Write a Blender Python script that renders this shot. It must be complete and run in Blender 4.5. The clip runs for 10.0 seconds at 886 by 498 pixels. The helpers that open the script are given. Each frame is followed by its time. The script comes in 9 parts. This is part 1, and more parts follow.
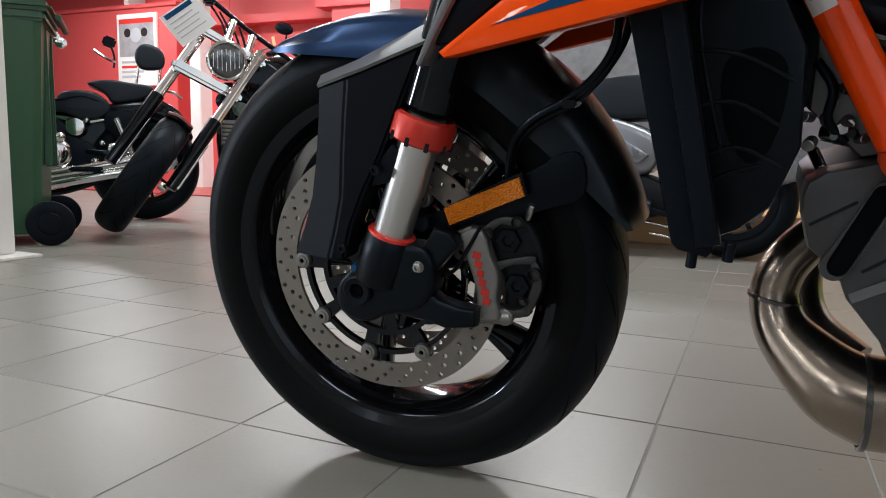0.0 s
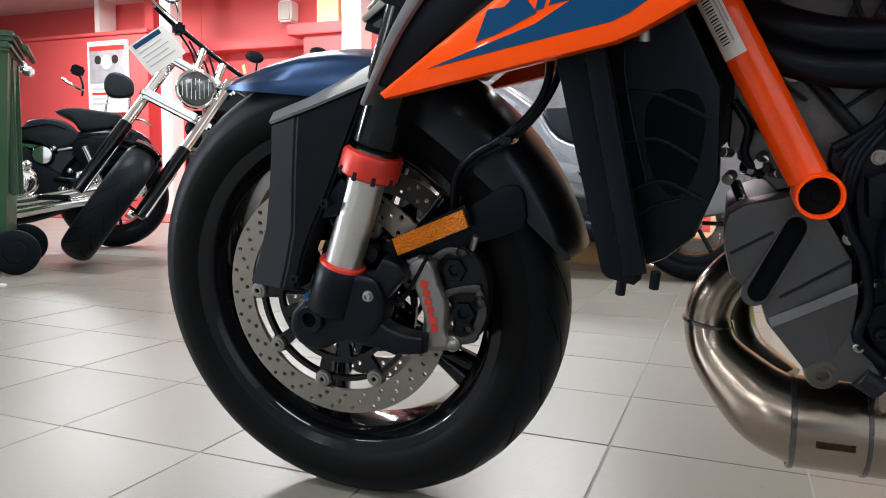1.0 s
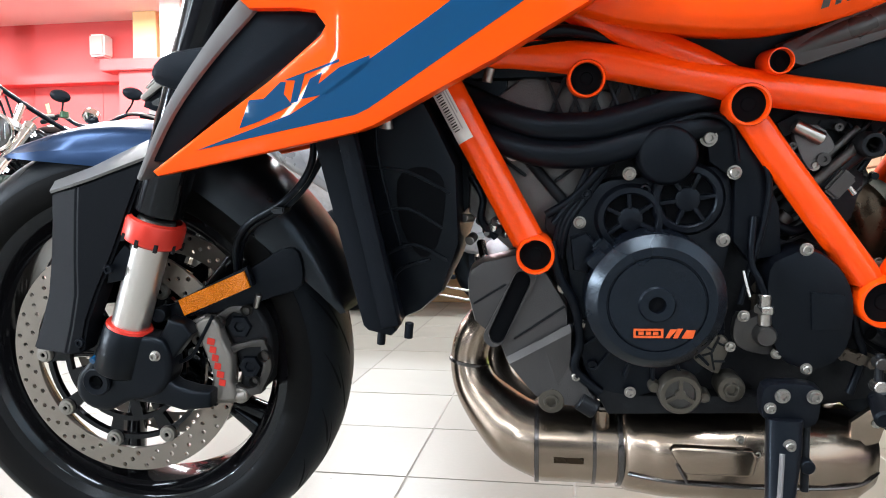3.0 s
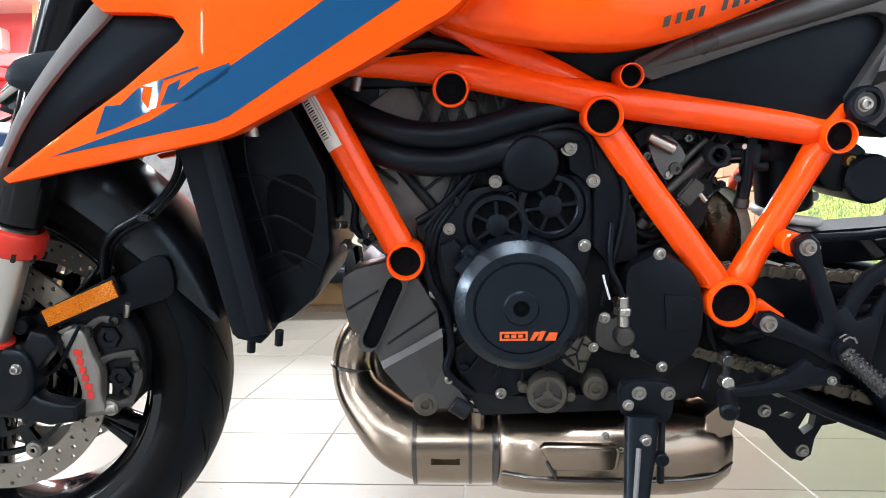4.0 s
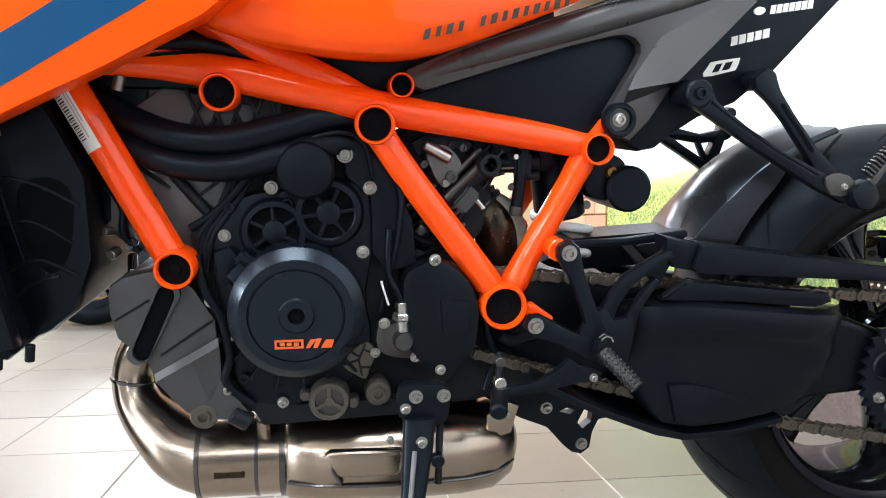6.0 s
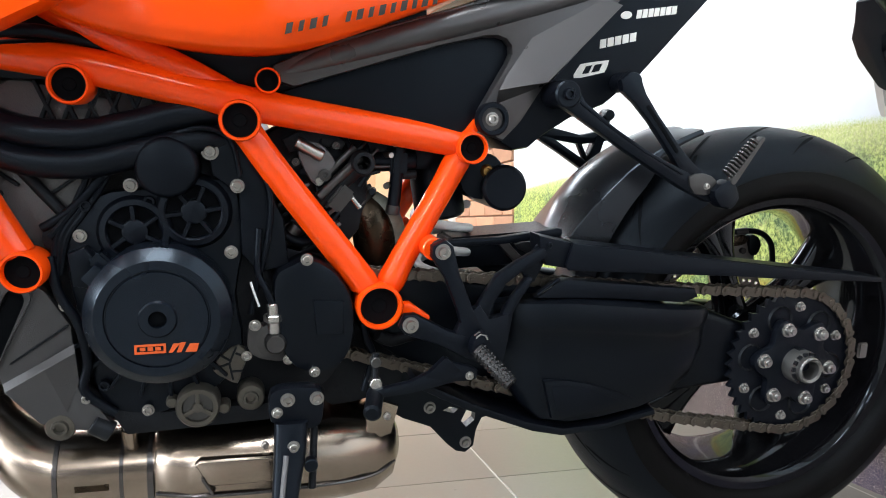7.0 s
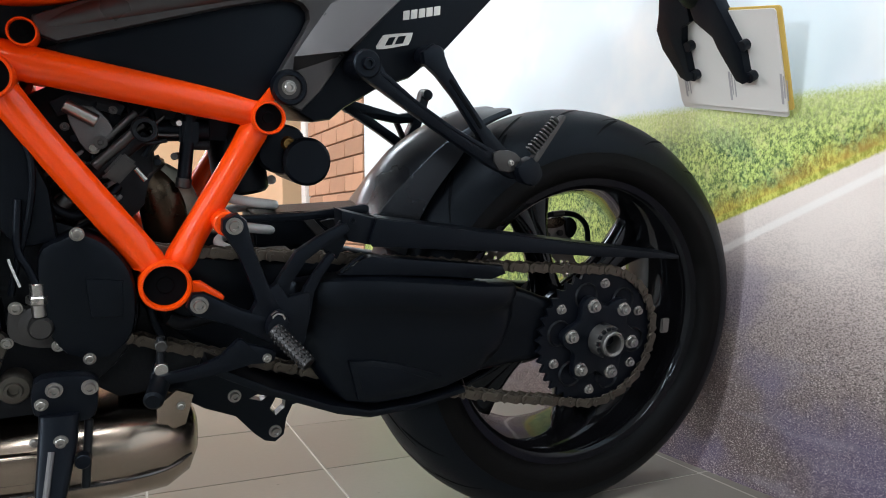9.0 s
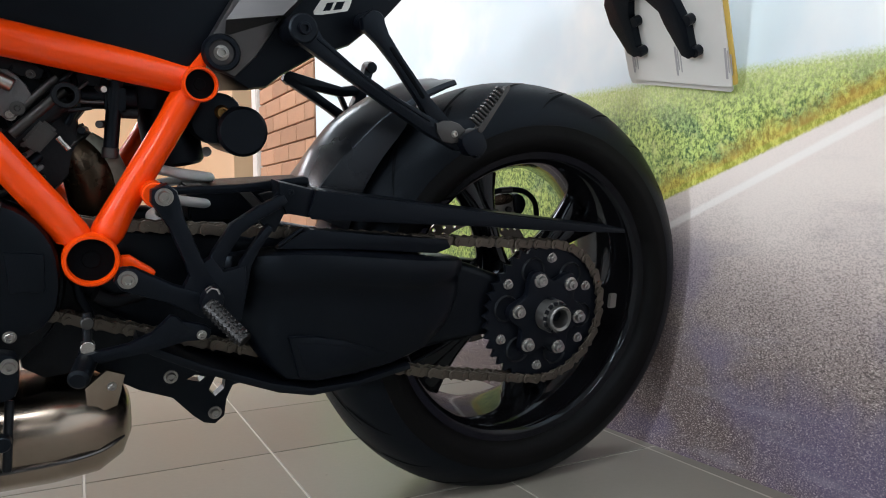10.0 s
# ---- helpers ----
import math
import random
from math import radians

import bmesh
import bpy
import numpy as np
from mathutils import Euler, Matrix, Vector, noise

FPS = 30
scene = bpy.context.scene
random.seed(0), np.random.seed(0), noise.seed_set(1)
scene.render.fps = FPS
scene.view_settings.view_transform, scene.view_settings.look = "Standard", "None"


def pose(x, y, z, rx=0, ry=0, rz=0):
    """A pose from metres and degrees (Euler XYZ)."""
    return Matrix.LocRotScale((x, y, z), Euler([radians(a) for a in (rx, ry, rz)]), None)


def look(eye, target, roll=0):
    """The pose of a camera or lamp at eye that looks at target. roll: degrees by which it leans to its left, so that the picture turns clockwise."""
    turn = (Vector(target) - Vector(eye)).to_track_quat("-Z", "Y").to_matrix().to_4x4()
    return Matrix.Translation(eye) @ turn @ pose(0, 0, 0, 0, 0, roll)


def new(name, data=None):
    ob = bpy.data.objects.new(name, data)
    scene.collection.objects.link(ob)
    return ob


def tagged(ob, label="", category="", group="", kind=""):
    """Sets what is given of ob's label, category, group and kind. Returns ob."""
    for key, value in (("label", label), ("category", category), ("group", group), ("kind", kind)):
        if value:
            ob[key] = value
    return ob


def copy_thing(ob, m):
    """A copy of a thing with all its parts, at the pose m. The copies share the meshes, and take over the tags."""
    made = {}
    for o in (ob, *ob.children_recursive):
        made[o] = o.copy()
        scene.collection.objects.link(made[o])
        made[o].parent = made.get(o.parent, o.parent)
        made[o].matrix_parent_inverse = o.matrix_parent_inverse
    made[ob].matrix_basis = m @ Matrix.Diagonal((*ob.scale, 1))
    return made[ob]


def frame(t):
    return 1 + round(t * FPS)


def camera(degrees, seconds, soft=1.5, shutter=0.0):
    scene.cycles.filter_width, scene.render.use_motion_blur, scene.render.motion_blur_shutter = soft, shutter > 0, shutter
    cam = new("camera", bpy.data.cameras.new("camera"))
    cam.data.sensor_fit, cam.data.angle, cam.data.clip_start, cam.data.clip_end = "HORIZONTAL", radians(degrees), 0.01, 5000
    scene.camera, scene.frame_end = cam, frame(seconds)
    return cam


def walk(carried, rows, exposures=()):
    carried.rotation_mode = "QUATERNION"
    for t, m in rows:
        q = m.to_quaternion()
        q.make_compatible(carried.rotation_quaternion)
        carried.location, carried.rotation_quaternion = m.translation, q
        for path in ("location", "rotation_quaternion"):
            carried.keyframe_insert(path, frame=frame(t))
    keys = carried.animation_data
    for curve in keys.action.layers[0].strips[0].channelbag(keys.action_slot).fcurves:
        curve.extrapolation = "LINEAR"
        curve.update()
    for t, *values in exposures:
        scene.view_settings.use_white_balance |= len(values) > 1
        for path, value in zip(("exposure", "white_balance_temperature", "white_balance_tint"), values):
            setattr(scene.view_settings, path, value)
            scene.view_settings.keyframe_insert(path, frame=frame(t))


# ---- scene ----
cam = camera(63.5, 10.0, 1.0)
PATH = [
    (0, (1.955, -1.801, 0.434), (1.163, 0.017, 0.177), 1.2),
    (0.5, (1.972, -1.808, 0.438), (1.182, 0.015, 0.209), 1.1),
    (1, (1.998, -1.818, 0.445), (1.264, 0.033, 0.256), 0.9),
    (1.5, (2.023, -1.831, 0.455), (1.395, 0.061, 0.305), 0.6),
    (2, (2.048, -1.85, 0.465), (1.541, 0.081, 0.344), 0.2),
    (2.5, (2.075, -1.872, 0.474), (1.676, 0.085, 0.371), -0.1),
    (2.7, (2.083, -1.88, 0.478), (1.715, 0.084, 0.382), -0.1),
    (3.8, (2.148, -1.894, 0.482), (2.02, 0.1, 0.401), -0.3),
    (4, (2.161, -1.892, 0.486), (2.061, 0.104, 0.4), -0.3),
    (4.5, (2.186, -1.892, 0.489), (2.171, 0.106, 0.403), -0.2),
    (5, (2.208, -1.892, 0.487), (2.265, 0.106, 0.408), -0.1),
    (6.5, (2.297, -1.897, 0.49), (2.675, 0.066, 0.414), -0.2),
    (7, (2.325, -1.898, 0.485), (2.8, 0.043, 0.413), -0.3),
    (7.5, (2.354, -1.903, 0.481), (2.905, 0.018, 0.408), -0.4),
    (8, (2.374, -1.903, 0.477), (3.009, -0.008, 0.404), -0.4),
    (8.5, (2.395, -1.902, 0.466), (3.113, -0.036, 0.396), -0.4),
    (9, (2.414, -1.897, 0.453), (3.226, -0.071, 0.382), -0.3),
    (9.5, (2.431, -1.895, 0.442), (3.306, -0.098, 0.355), -0.3),
    (10, (2.44, -1.889, 0.432), (3.353, -0.113, 0.33), -0.6),
]
walk(cam, [(t, look(eye, target, roll)) for t, eye, target, roll in PATH],
     [(0, -1.10), (0.5, -0.74), (1.0, -0.52), (1.6, -0.20), (2.5, 0.15), (4.0, 0.44), (5.2, 0.48), (6.5, 0.24), (8.0, -0.29), (9.0, -0.55), (10.0, -0.68)])

# ---------------------------------------------------------------- world, lights
world = bpy.data.worlds.new("world")
scene.world = world
world.use_nodes = True
world.node_tree.nodes["Background"].inputs[0].default_value = (0.9, 0.95, 1.0, 1)
world.node_tree.nodes["Background"].inputs[1].default_value = 0.1

CEIL = 2.66


def area(name, x, y, z, sx, sy, watts, col=(0.93, 0.972, 1.0)):
    d = bpy.data.lights.new(name, "AREA")
    d.shape, d.size, d.size_y, d.energy, d.color = "RECTANGLE", sx, sy, watts, col
    o = new(name, d)
    o.matrix_world = pose(x, y, z, 0, 0, 0)
    return o


LAMPS = [(2.0, 1.1), (-0.6, 1.1), (-3.2, 1.1), (2.0, -2.3), (-0.6, -2.3), (-3.2, -2.3), (-4.6, 4.0), (-2.0, 4.0), (0.6, 4.0), (2.0, -5.7), (-0.6, -5.7), (-3.2, -5.7), (-5.8, -5.7)]
for lx, ly in LAMPS:
    area("ceiling_lamp_light", lx, ly, CEIL - 0.075, 1.2, 0.50, 160 if ly > 3 else (68 if lx > 0 else 60) if ly > 0 else 42 if ly > -3 else 30 if lx > 0 else 80)


def window_light(x, y, z, sx, sz, watts, turn=0):
    """Daylight that comes in through a window of the south wall, or of another after a turn."""
    d = bpy.data.lights.new("window_daylight", "AREA")
    d.shape, d.size, d.size_y, d.energy, d.color = "RECTANGLE", sx, sz, watts, (0.88, 0.94, 1.0)
    o = new("window_daylight", d)
    o.matrix_world = pose(x, y, z, 90, 0, turn)
    return o


WIN = (-1.08, -0.80, 0.90, 2.00)        # window in the south wall: x from, to, z from, to
window_light((WIN[0] + WIN[1]) / 2, -7.96, (WIN[2] + WIN[3]) / 2, 0.16, 1.00, 34)
WEST = (-4.85, -4.25, 1.25, 2.15)       # window in the west wall: y from, to, z from, to
window_light(-8.16, (WEST[0] + WEST[1]) / 2, (WEST[2] + WEST[3]) / 2, 0.48, 0.76, 600, -90)

# ---------------------------------------------------------------- materials


def node(nt, kind, **props):
    n = nt.nodes.new(kind)
    for k, v in props.items():
        n.inputs[k.replace("_", " ")].default_value = v
    return n


def mat(name, col, rough=0.5, metal=0.0, var=0.2, scale=6.0, bump=0.15, bscale=300.0, coat=0.0, rvar=0.12, emit=0.0, spec=0.5, crough=0.05):
    m = bpy.data.materials.new(name)
    m.use_nodes = True
    nt = m.node_tree
    b = nt.nodes["Principled BSDF"]
    tc = nt.nodes.new("ShaderNodeTexCoord")
    n1 = node(nt, "ShaderNodeTexNoise", Scale=scale, Detail=5.0, Roughness=0.6)
    n2 = node(nt, "ShaderNodeTexNoise", Scale=bscale, Detail=3.0, Roughness=0.6)
    for n in (n1, n2):
        nt.links.new(tc.outputs["Object"], n.inputs["Vector"])
    mix = nt.nodes.new("ShaderNodeMix")
    mix.data_type = "RGBA"
    mix.inputs[6].default_value = (*[c * (1 - var) for c in col], 1)
    mix.inputs[7].default_value = (*[min(1, c * (1 + var)) for c in col], 1)
    add = nt.nodes.new("ShaderNodeMath")
    add.operation = "MULTIPLY_ADD"
    add.inputs[1].default_value, add.inputs[2].default_value = 0.35, 0.0
    nt.links.new(n2.outputs["Fac"], add.inputs[0])
    sm = nt.nodes.new("ShaderNodeMath")
    sm.operation = "MULTIPLY_ADD"
    sm.inputs[1].default_value = 0.65
    nt.links.new(n1.outputs["Fac"], sm.inputs[0])
    nt.links.new(add.outputs[0], sm.inputs[2])
    nt.links.new(sm.outputs[0], mix.inputs[0])
    nt.links.new(mix.outputs[2], b.inputs["Base Color"])
    r = nt.nodes.new("ShaderNodeMapRange")
    r.inputs[3].default_value, r.inputs[4].default_value = max(0.02, rough - rvar), min(1, rough + rvar)
    nt.links.new(n1.outputs["Fac"], r.inputs[0])
    nt.links.new(r.outputs[0], b.inputs["Roughness"])
    b.inputs["Metallic"].default_value = metal
    b.inputs["Specular IOR Level"].default_value = spec
    b.inputs["Coat Weight"].default_value = coat
    if max(col) < 0.02:
        b.inputs["Specular Tint"].default_value = (0.66, 0.82, 1.0, 1)
    b.inputs["Coat Roughness"].default_value = crough
    if bump:
        bp = nt.nodes.new("ShaderNodeBump")
        bp.inputs["Strength"].default_value, bp.inputs["Distance"].default_value = bump, 0.001
        nt.links.new(n2.outputs["Fac"], bp.inputs["Height"])
        nt.links.new(bp.outputs[0], b.inputs["Normal"])
    if emit:
        b.inputs["Emission Color"].default_value = (*col, 1)
        b.inputs["Emission Strength"].default_value = emit
    return m


ORANGE = mat("orange_paint", (0.93, 0.078, 0.002), 0.36, var=0.03, bump=0.01, coat=0.42, rvar=0.04, spec=0.06, crough=0.025)
ORANGE_FRAME = mat("orange_powder_coat", (0.93, 0.070, 0.002), 0.40, var=0.05, bump=0.015, bscale=600, coat=0.80, spec=0.06, crough=0.04)
BLUE = mat("blue_film", (0.003, 0.050, 0.135), 0.36, var=0.05, bump=0.01, coat=0.5, spec=0.08, crough=0.025)
FENDER_BLUE = mat("satin_blue_paint", (0.013, 0.040, 0.108), 0.28, metal=0.65, var=0.06, bump=0.02)
RUBBER = mat("tyre_rubber", (0.0042, 0.0052, 0.0072), 0.45, var=0.3, scale=14, bump=0.25, bscale=500, spec=0.13)
RUBBER_SIDE = mat("sidewall_rubber", (0.0046, 0.0040, 0.0037), 0.56, var=0.3, scale=20, bump=0.1, bscale=500, spec=0.10)
# near-black colour for the shade inside grooves, sockets, holes and recesses
HOLLOW_SHADE = mat("hollow_shade", (0.002, 0.002, 0.0025), 0.8, bump=0, spec=0.1)
GLOSS_BLACK = mat("gloss_black_paint", (0.004, 0.004, 0.005), 0.10, var=0.2, bump=0.0, coat=0.22, rvar=0.04, spec=0.25)
BLACK = mat("black_plastic", (0.0030, 0.0038, 0.0062), 0.38, var=0.25, bump=0.18, bscale=900, spec=0.18)
BLACK_SATIN = mat("black_cast", (0.0034, 0.0043, 0.0070), 0.32, var=0.2, bump=0.25, bscale=700, spec=0.22)
CLUTCH_BLACK = mat("black_cover_paint", (0.0036, 0.0054, 0.0095), 0.26, var=0.12, bump=0.08, bscale=700, spec=0.36)
SWING_BLACK = mat("black_swingarm_coat", (0.0020, 0.0026, 0.0044), 0.36, var=0.2, bump=0.15, bscale=800, spec=0.24)
DARK = mat("dark_engine_metal", (0.0125, 0.0130, 0.0150), 0.40, metal=0.2, var=0.3, bump=0.4, bscale=300, spec=0.2)
CASE_GREY = mat("grey_magnesium_case", (0.056, 0.057, 0.062), 0.32, metal=0.3, var=0.12, bump=0.4, bscale=900)
HEAD_GREY = mat("grey_cylinder_head", (0.135, 0.137, 0.145), 0.45, metal=0.4, var=0.25, bump=0.5, bscale=600)
TAIL_GREY = mat("graphite_panel_paint", (0.082, 0.082, 0.088), 0.30, metal=0.6, var=0.08, bump=0.08, bscale=900)
DARK_STEEL = mat("dull_cast_steel", (0.075, 0.075, 0.077), 0.40, metal=0.8, var=0.2)
STEEL = mat("zinc_steel", (0.46, 0.455, 0.445), 0.28, metal=0.95, var=0.12, bump=0.1)
BOLT_STEEL = mat("worn_bolt_steel", (0.36, 0.355, 0.345), 0.30, metal=0.95, var=0.2, bump=0.1)
CHROME = mat("chrome", (0.82, 0.82, 0.82), 0.09, metal=1.0, var=0.05, bump=0.0, rvar=0.04)
ALU = mat("brushed_aluminium", (0.27, 0.265, 0.255), 0.38, metal=0.85, var=0.1, bump=0.2)
CALIPER = mat("grey_anodised_caliper", (0.25, 0.243, 0.238), 0.42, metal=0.6, var=0.12, bump=0.15)
SLIDER = mat("fork_slider_steel", (0.66, 0.66, 0.66), 0.30, metal=0.9, var=0.05, bump=0.08)
DISC_STEEL = mat("brake_disc_steel", (0.27, 0.25, 0.23), 0.38, metal=0.85, var=0.14, scale=30, bump=0.2, bscale=900)
EXHAUST = mat("heat_tinted_steel", (0.355, 0.295, 0.245), 0.23, metal=1.0, var=0.34, scale=9, bump=0.04, rvar=0.07)
EXHAUST_BAND = mat("exhaust_weld_band", (0.13, 0.125, 0.13), 0.22, metal=0.9, var=0.3)
BURNT = mat("burnt_header_steel", (0.040, 0.028, 0.018), 0.28, metal=0.8, var=0.75, scale=48)
RED = mat("red_anodised", (0.62, 0.035, 0.022), 0.35, metal=0.2, var=0.08, bump=0.05)
RED_INK = mat("red_lettering", (0.65, 0.03, 0.02), 0.5, bump=0)
ORANGE_INK = mat("orange_lettering", (0.60, 0.085, 0.012), 0.5, bump=0)
WHITE_INK = mat("white_sticker", (0.78, 0.78, 0.76), 0.5, bump=0)
DARK_INK = mat("dark_lettering", (0.02, 0.015, 0.013), 0.45, bump=0)
GREY_INK = mat("grey_print", (0.42, 0.42, 0.44), 0.6, bump=0)
CHAIN = mat("chain_steel", (0.12, 0.105, 0.09), 0.42, metal=0.85, var=0.25, scale=60)
WHITE_PLASTIC = mat("white_coil_paint", (0.72, 0.74, 0.76), 0.35, var=0.04, bump=0.02)
LABEL_PAPER = mat("paper_label", (0.75, 0.75, 0.74), 0.55, var=0.04, bump=0.02)
PLATE_FILM = mat("plate_blank", (0.74, 0.74, 0.72), 0.4, var=0.05, bump=0.03)
PLATE_EDGE = mat("plate_edge", (0.72, 0.50, 0.12), 0.5, bump=0)
GUARD_BLACK = mat("matt_guard_plastic", (0.0045, 0.0050, 0.0068), 0.46, var=0.25, bump=0.2, bscale=900, spec=0.10)
GUARD_GREY = mat("grey_satin_plastic", (0.13, 0.132, 0.14), 0.42, var=0.1, bump=0.05)
PEG_STEEL = mat("dark_peg_steel", (0.038, 0.038, 0.040), 0.36, metal=0.8, var=0.2)
SHIELD = mat("pale_heat_shield", (0.20, 0.21, 0.18), 0.5, var=0.6, scale=60, bump=0.6, bscale=200)
OIL_CAP = mat("cast_cap_aluminium", (0.100, 0.094, 0.083), 0.34, metal=0.7, var=0.25, bump=0.3)
HUB_STEEL = mat("hub_steel", (0.20, 0.20, 0.20), 0.35, metal=0.85, var=0.12, bump=0.1)
HUGGER = mat("satin_hugger_plastic", (0.0060, 0.0064, 0.0080), 0.29, var=0.2, bump=0.04, bscale=900, spec=0.55)
SEAT = mat("seat_vinyl", (0.006, 0.006, 0.007), 0.36, bump=0.5, bscale=400)
RED_WALL = mat("red_wall_paint", (0.62, 0.080, 0.080), 0.55, var=0.07, scale=2.5, bump=0.15, bscale=120)
RED_FLOOR = mat("red_floor_paint", (0.33, 0.035, 0.03), 0.35, var=0.15, scale=3, bump=0.1)
WHITE_PAINT = mat("white_paint", (0.74, 0.72, 0.69), 0.5, var=0.05, scale=3, bump=0.1, bscale=150)
DARK_WALL = mat("unseen_wall_dark", (0.07, 0.07, 0.075), 0.6, var=0.08, scale=2, bump=0.15, bscale=150)
PLASTER = mat("plaster", (0.50, 0.48, 0.45), 0.8, var=0.06, scale=2, bump=0.2, bscale=150)
BEIGE = mat("beige_wall", (0.72, 0.52, 0.33), 0.7, var=0.06, scale=2, bump=0.15, bscale=150)
GREEN_BIN = mat("green_bin_plastic", (0.02, 0.075, 0.035), 0.42, var=0.15, bump=0.2)
GROUT = mat("floor_grout", (0.25, 0.242, 0.225), 0.85, var=0.3, scale=30, bump=0.4)
BRICK_JOINT = mat("brick_joint", (0.36, 0.235, 0.165), 0.9, var=0.2, scale=30, bump=0.4)
TAN = mat("tan_laminate", (0.55, 0.36, 0.18), 0.5, var=0.12)
GREY_BODY = mat("grey_scooter_paint", (0.26, 0.27, 0.30), 0.3, metal=0.5, var=0.06, bump=0.02, coat=0.3)
GLASS_DARK = mat("smoked_screen", (0.05, 0.055, 0.06), 0.08, var=0.1, bump=0)
# yellow light on the pillar box as colour; also the yellow tag
YELLOW_LIT = mat("yellow_light_and_tag", (0.86, 0.62, 0.30), 0.5, var=0.06)
LAMP_GLOW = mat("lamp_diffuser", (0.97, 0.985, 1.0), 0.5, bump=0, emit=5.0)


def reflector_mat():
    m = mat("amber_reflector", (0.72, 0.19, 0.004), 0.25, var=0.25, scale=60, bump=0.0, coat=0.1, spec=0.25)
    nt = m.node_tree
    b = nt.nodes["Principled BSDF"]
    tc = nt.nodes.new("ShaderNodeTexCoord")
    v = node(nt, "ShaderNodeTexVoronoi", Scale=420.0)
    nt.links.new(tc.outputs["Object"], v.inputs["Vector"])
    bp = nt.nodes.new("ShaderNodeBump")
    bp.inputs["Strength"].default_value, bp.inputs["Distance"].default_value = 0.9, 0.002
    nt.links.new(v.outputs["Distance"], bp.inputs["Height"])
    nt.links.new(bp.outputs[0], b.inputs["Normal"])
    return m


REFLECTOR = reflector_mat()


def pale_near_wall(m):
    """The joints turn paler towards the picture wall."""
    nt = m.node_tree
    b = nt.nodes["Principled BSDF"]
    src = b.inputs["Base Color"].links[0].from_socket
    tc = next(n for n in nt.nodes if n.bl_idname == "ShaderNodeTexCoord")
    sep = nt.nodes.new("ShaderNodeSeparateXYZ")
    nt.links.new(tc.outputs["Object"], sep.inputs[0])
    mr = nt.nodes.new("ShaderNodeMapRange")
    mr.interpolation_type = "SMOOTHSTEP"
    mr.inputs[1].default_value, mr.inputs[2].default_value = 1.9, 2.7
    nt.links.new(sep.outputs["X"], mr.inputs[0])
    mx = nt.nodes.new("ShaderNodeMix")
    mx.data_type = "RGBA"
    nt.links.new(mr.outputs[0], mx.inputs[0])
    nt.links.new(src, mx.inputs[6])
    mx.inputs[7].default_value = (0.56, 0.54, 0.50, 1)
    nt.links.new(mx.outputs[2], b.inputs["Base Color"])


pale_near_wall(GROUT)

def tile_mat():
    m = mat("floor_tile_glaze", (0.222, 0.210, 0.184), 0.36, var=0.17, scale=4.0, bump=0.12, bscale=120, rvar=0.10)
    nt = m.node_tree
    b = nt.nodes["Principled BSDF"]
    src = b.inputs["Base Color"].links[0].from_socket
    oi = nt.nodes.new("ShaderNodeObjectInfo")
    mr = nt.nodes.new("ShaderNodeMapRange")
    mr.inputs[3].default_value, mr.inputs[4].default_value = 0.93, 1.06
    nt.links.new(oi.outputs["Random"], mr.inputs[0])
    hs = nt.nodes.new("ShaderNodeHueSaturation")
    nt.links.new(mr.outputs[0], hs.inputs["Value"])
    nt.links.new(src, hs.inputs["Color"])
    nt.links.new(hs.outputs[0], b.inputs["Base Color"])
    return m


def own_pattern(m):
    """Shift the noise of each piece by its own random amount, and add small dark specks."""
    nt = m.node_tree
    tc = next(n for n in nt.nodes if n.bl_idname == "ShaderNodeTexCoord")
    oi = next(n for n in nt.nodes if n.bl_idname == "ShaderNodeObjectInfo")
    sh = nt.nodes.new("ShaderNodeVectorMath")
    sh.operation = "MULTIPLY_ADD"
    sh.inputs[1].default_value = (37.0, 23.0, 11.0)
    nt.links.new(oi.outputs["Random"], sh.inputs[0])
    nt.links.new(tc.outputs["Object"], sh.inputs[2])
    for n in nt.nodes:
        if n.bl_idname == "ShaderNodeTexNoise":
            nt.links.new(sh.outputs[0], n.inputs["Vector"])
    b = nt.nodes["Principled BSDF"]
    src = b.inputs["Base Color"].links[0].from_socket
    v = node(nt, "ShaderNodeTexVoronoi", Scale=9.0)
    nt.links.new(sh.outputs[0], v.inputs["Vector"])
    mr = nt.nodes.new("ShaderNodeMapRange")
    mr.inputs[1].default_value, mr.inputs[2].default_value = 0.016, 0.030
    mr.inputs[3].default_value, mr.inputs[4].default_value = 0.55, 0.0
    nt.links.new(v.outputs["Distance"], mr.inputs[0])
    mx = nt.nodes.new("ShaderNodeMix")
    mx.data_type = "RGBA"
    nt.links.new(mr.outputs[0], mx.inputs[0])
    nt.links.new(src, mx.inputs[6])
    mx.inputs[7].default_value = (0.06, 0.05, 0.045, 1)
    nt.links.new(mx.outputs[2], b.inputs["Base Color"])


TILE = tile_mat()
own_pattern(TILE)


def brick_mat():
    m = mat("brick_face", (0.46, 0.255, 0.155), 0.8, var=0.22, scale=9, bump=0.6, bscale=160)
    nt = m.node_tree
    b = nt.nodes["Principled BSDF"]
    src = b.inputs["Base Color"].links[0].from_socket
    oi = nt.nodes.new("ShaderNodeObjectInfo")
    mr = nt.nodes.new("ShaderNodeMapRange")
    mr.inputs[3].default_value, mr.inputs[4].default_value = 0.8, 1.2
    nt.links.new(oi.outputs["Random"], mr.inputs[0])
    hs = nt.nodes.new("ShaderNodeHueSaturation")
    nt.links.new(mr.outputs[0], hs.inputs["Value"])
    nt.links.new(src, hs.inputs["Color"])
    nt.links.new(hs.outputs[0], b.inputs["Base Color"])
    return m


BRICK = brick_mat()


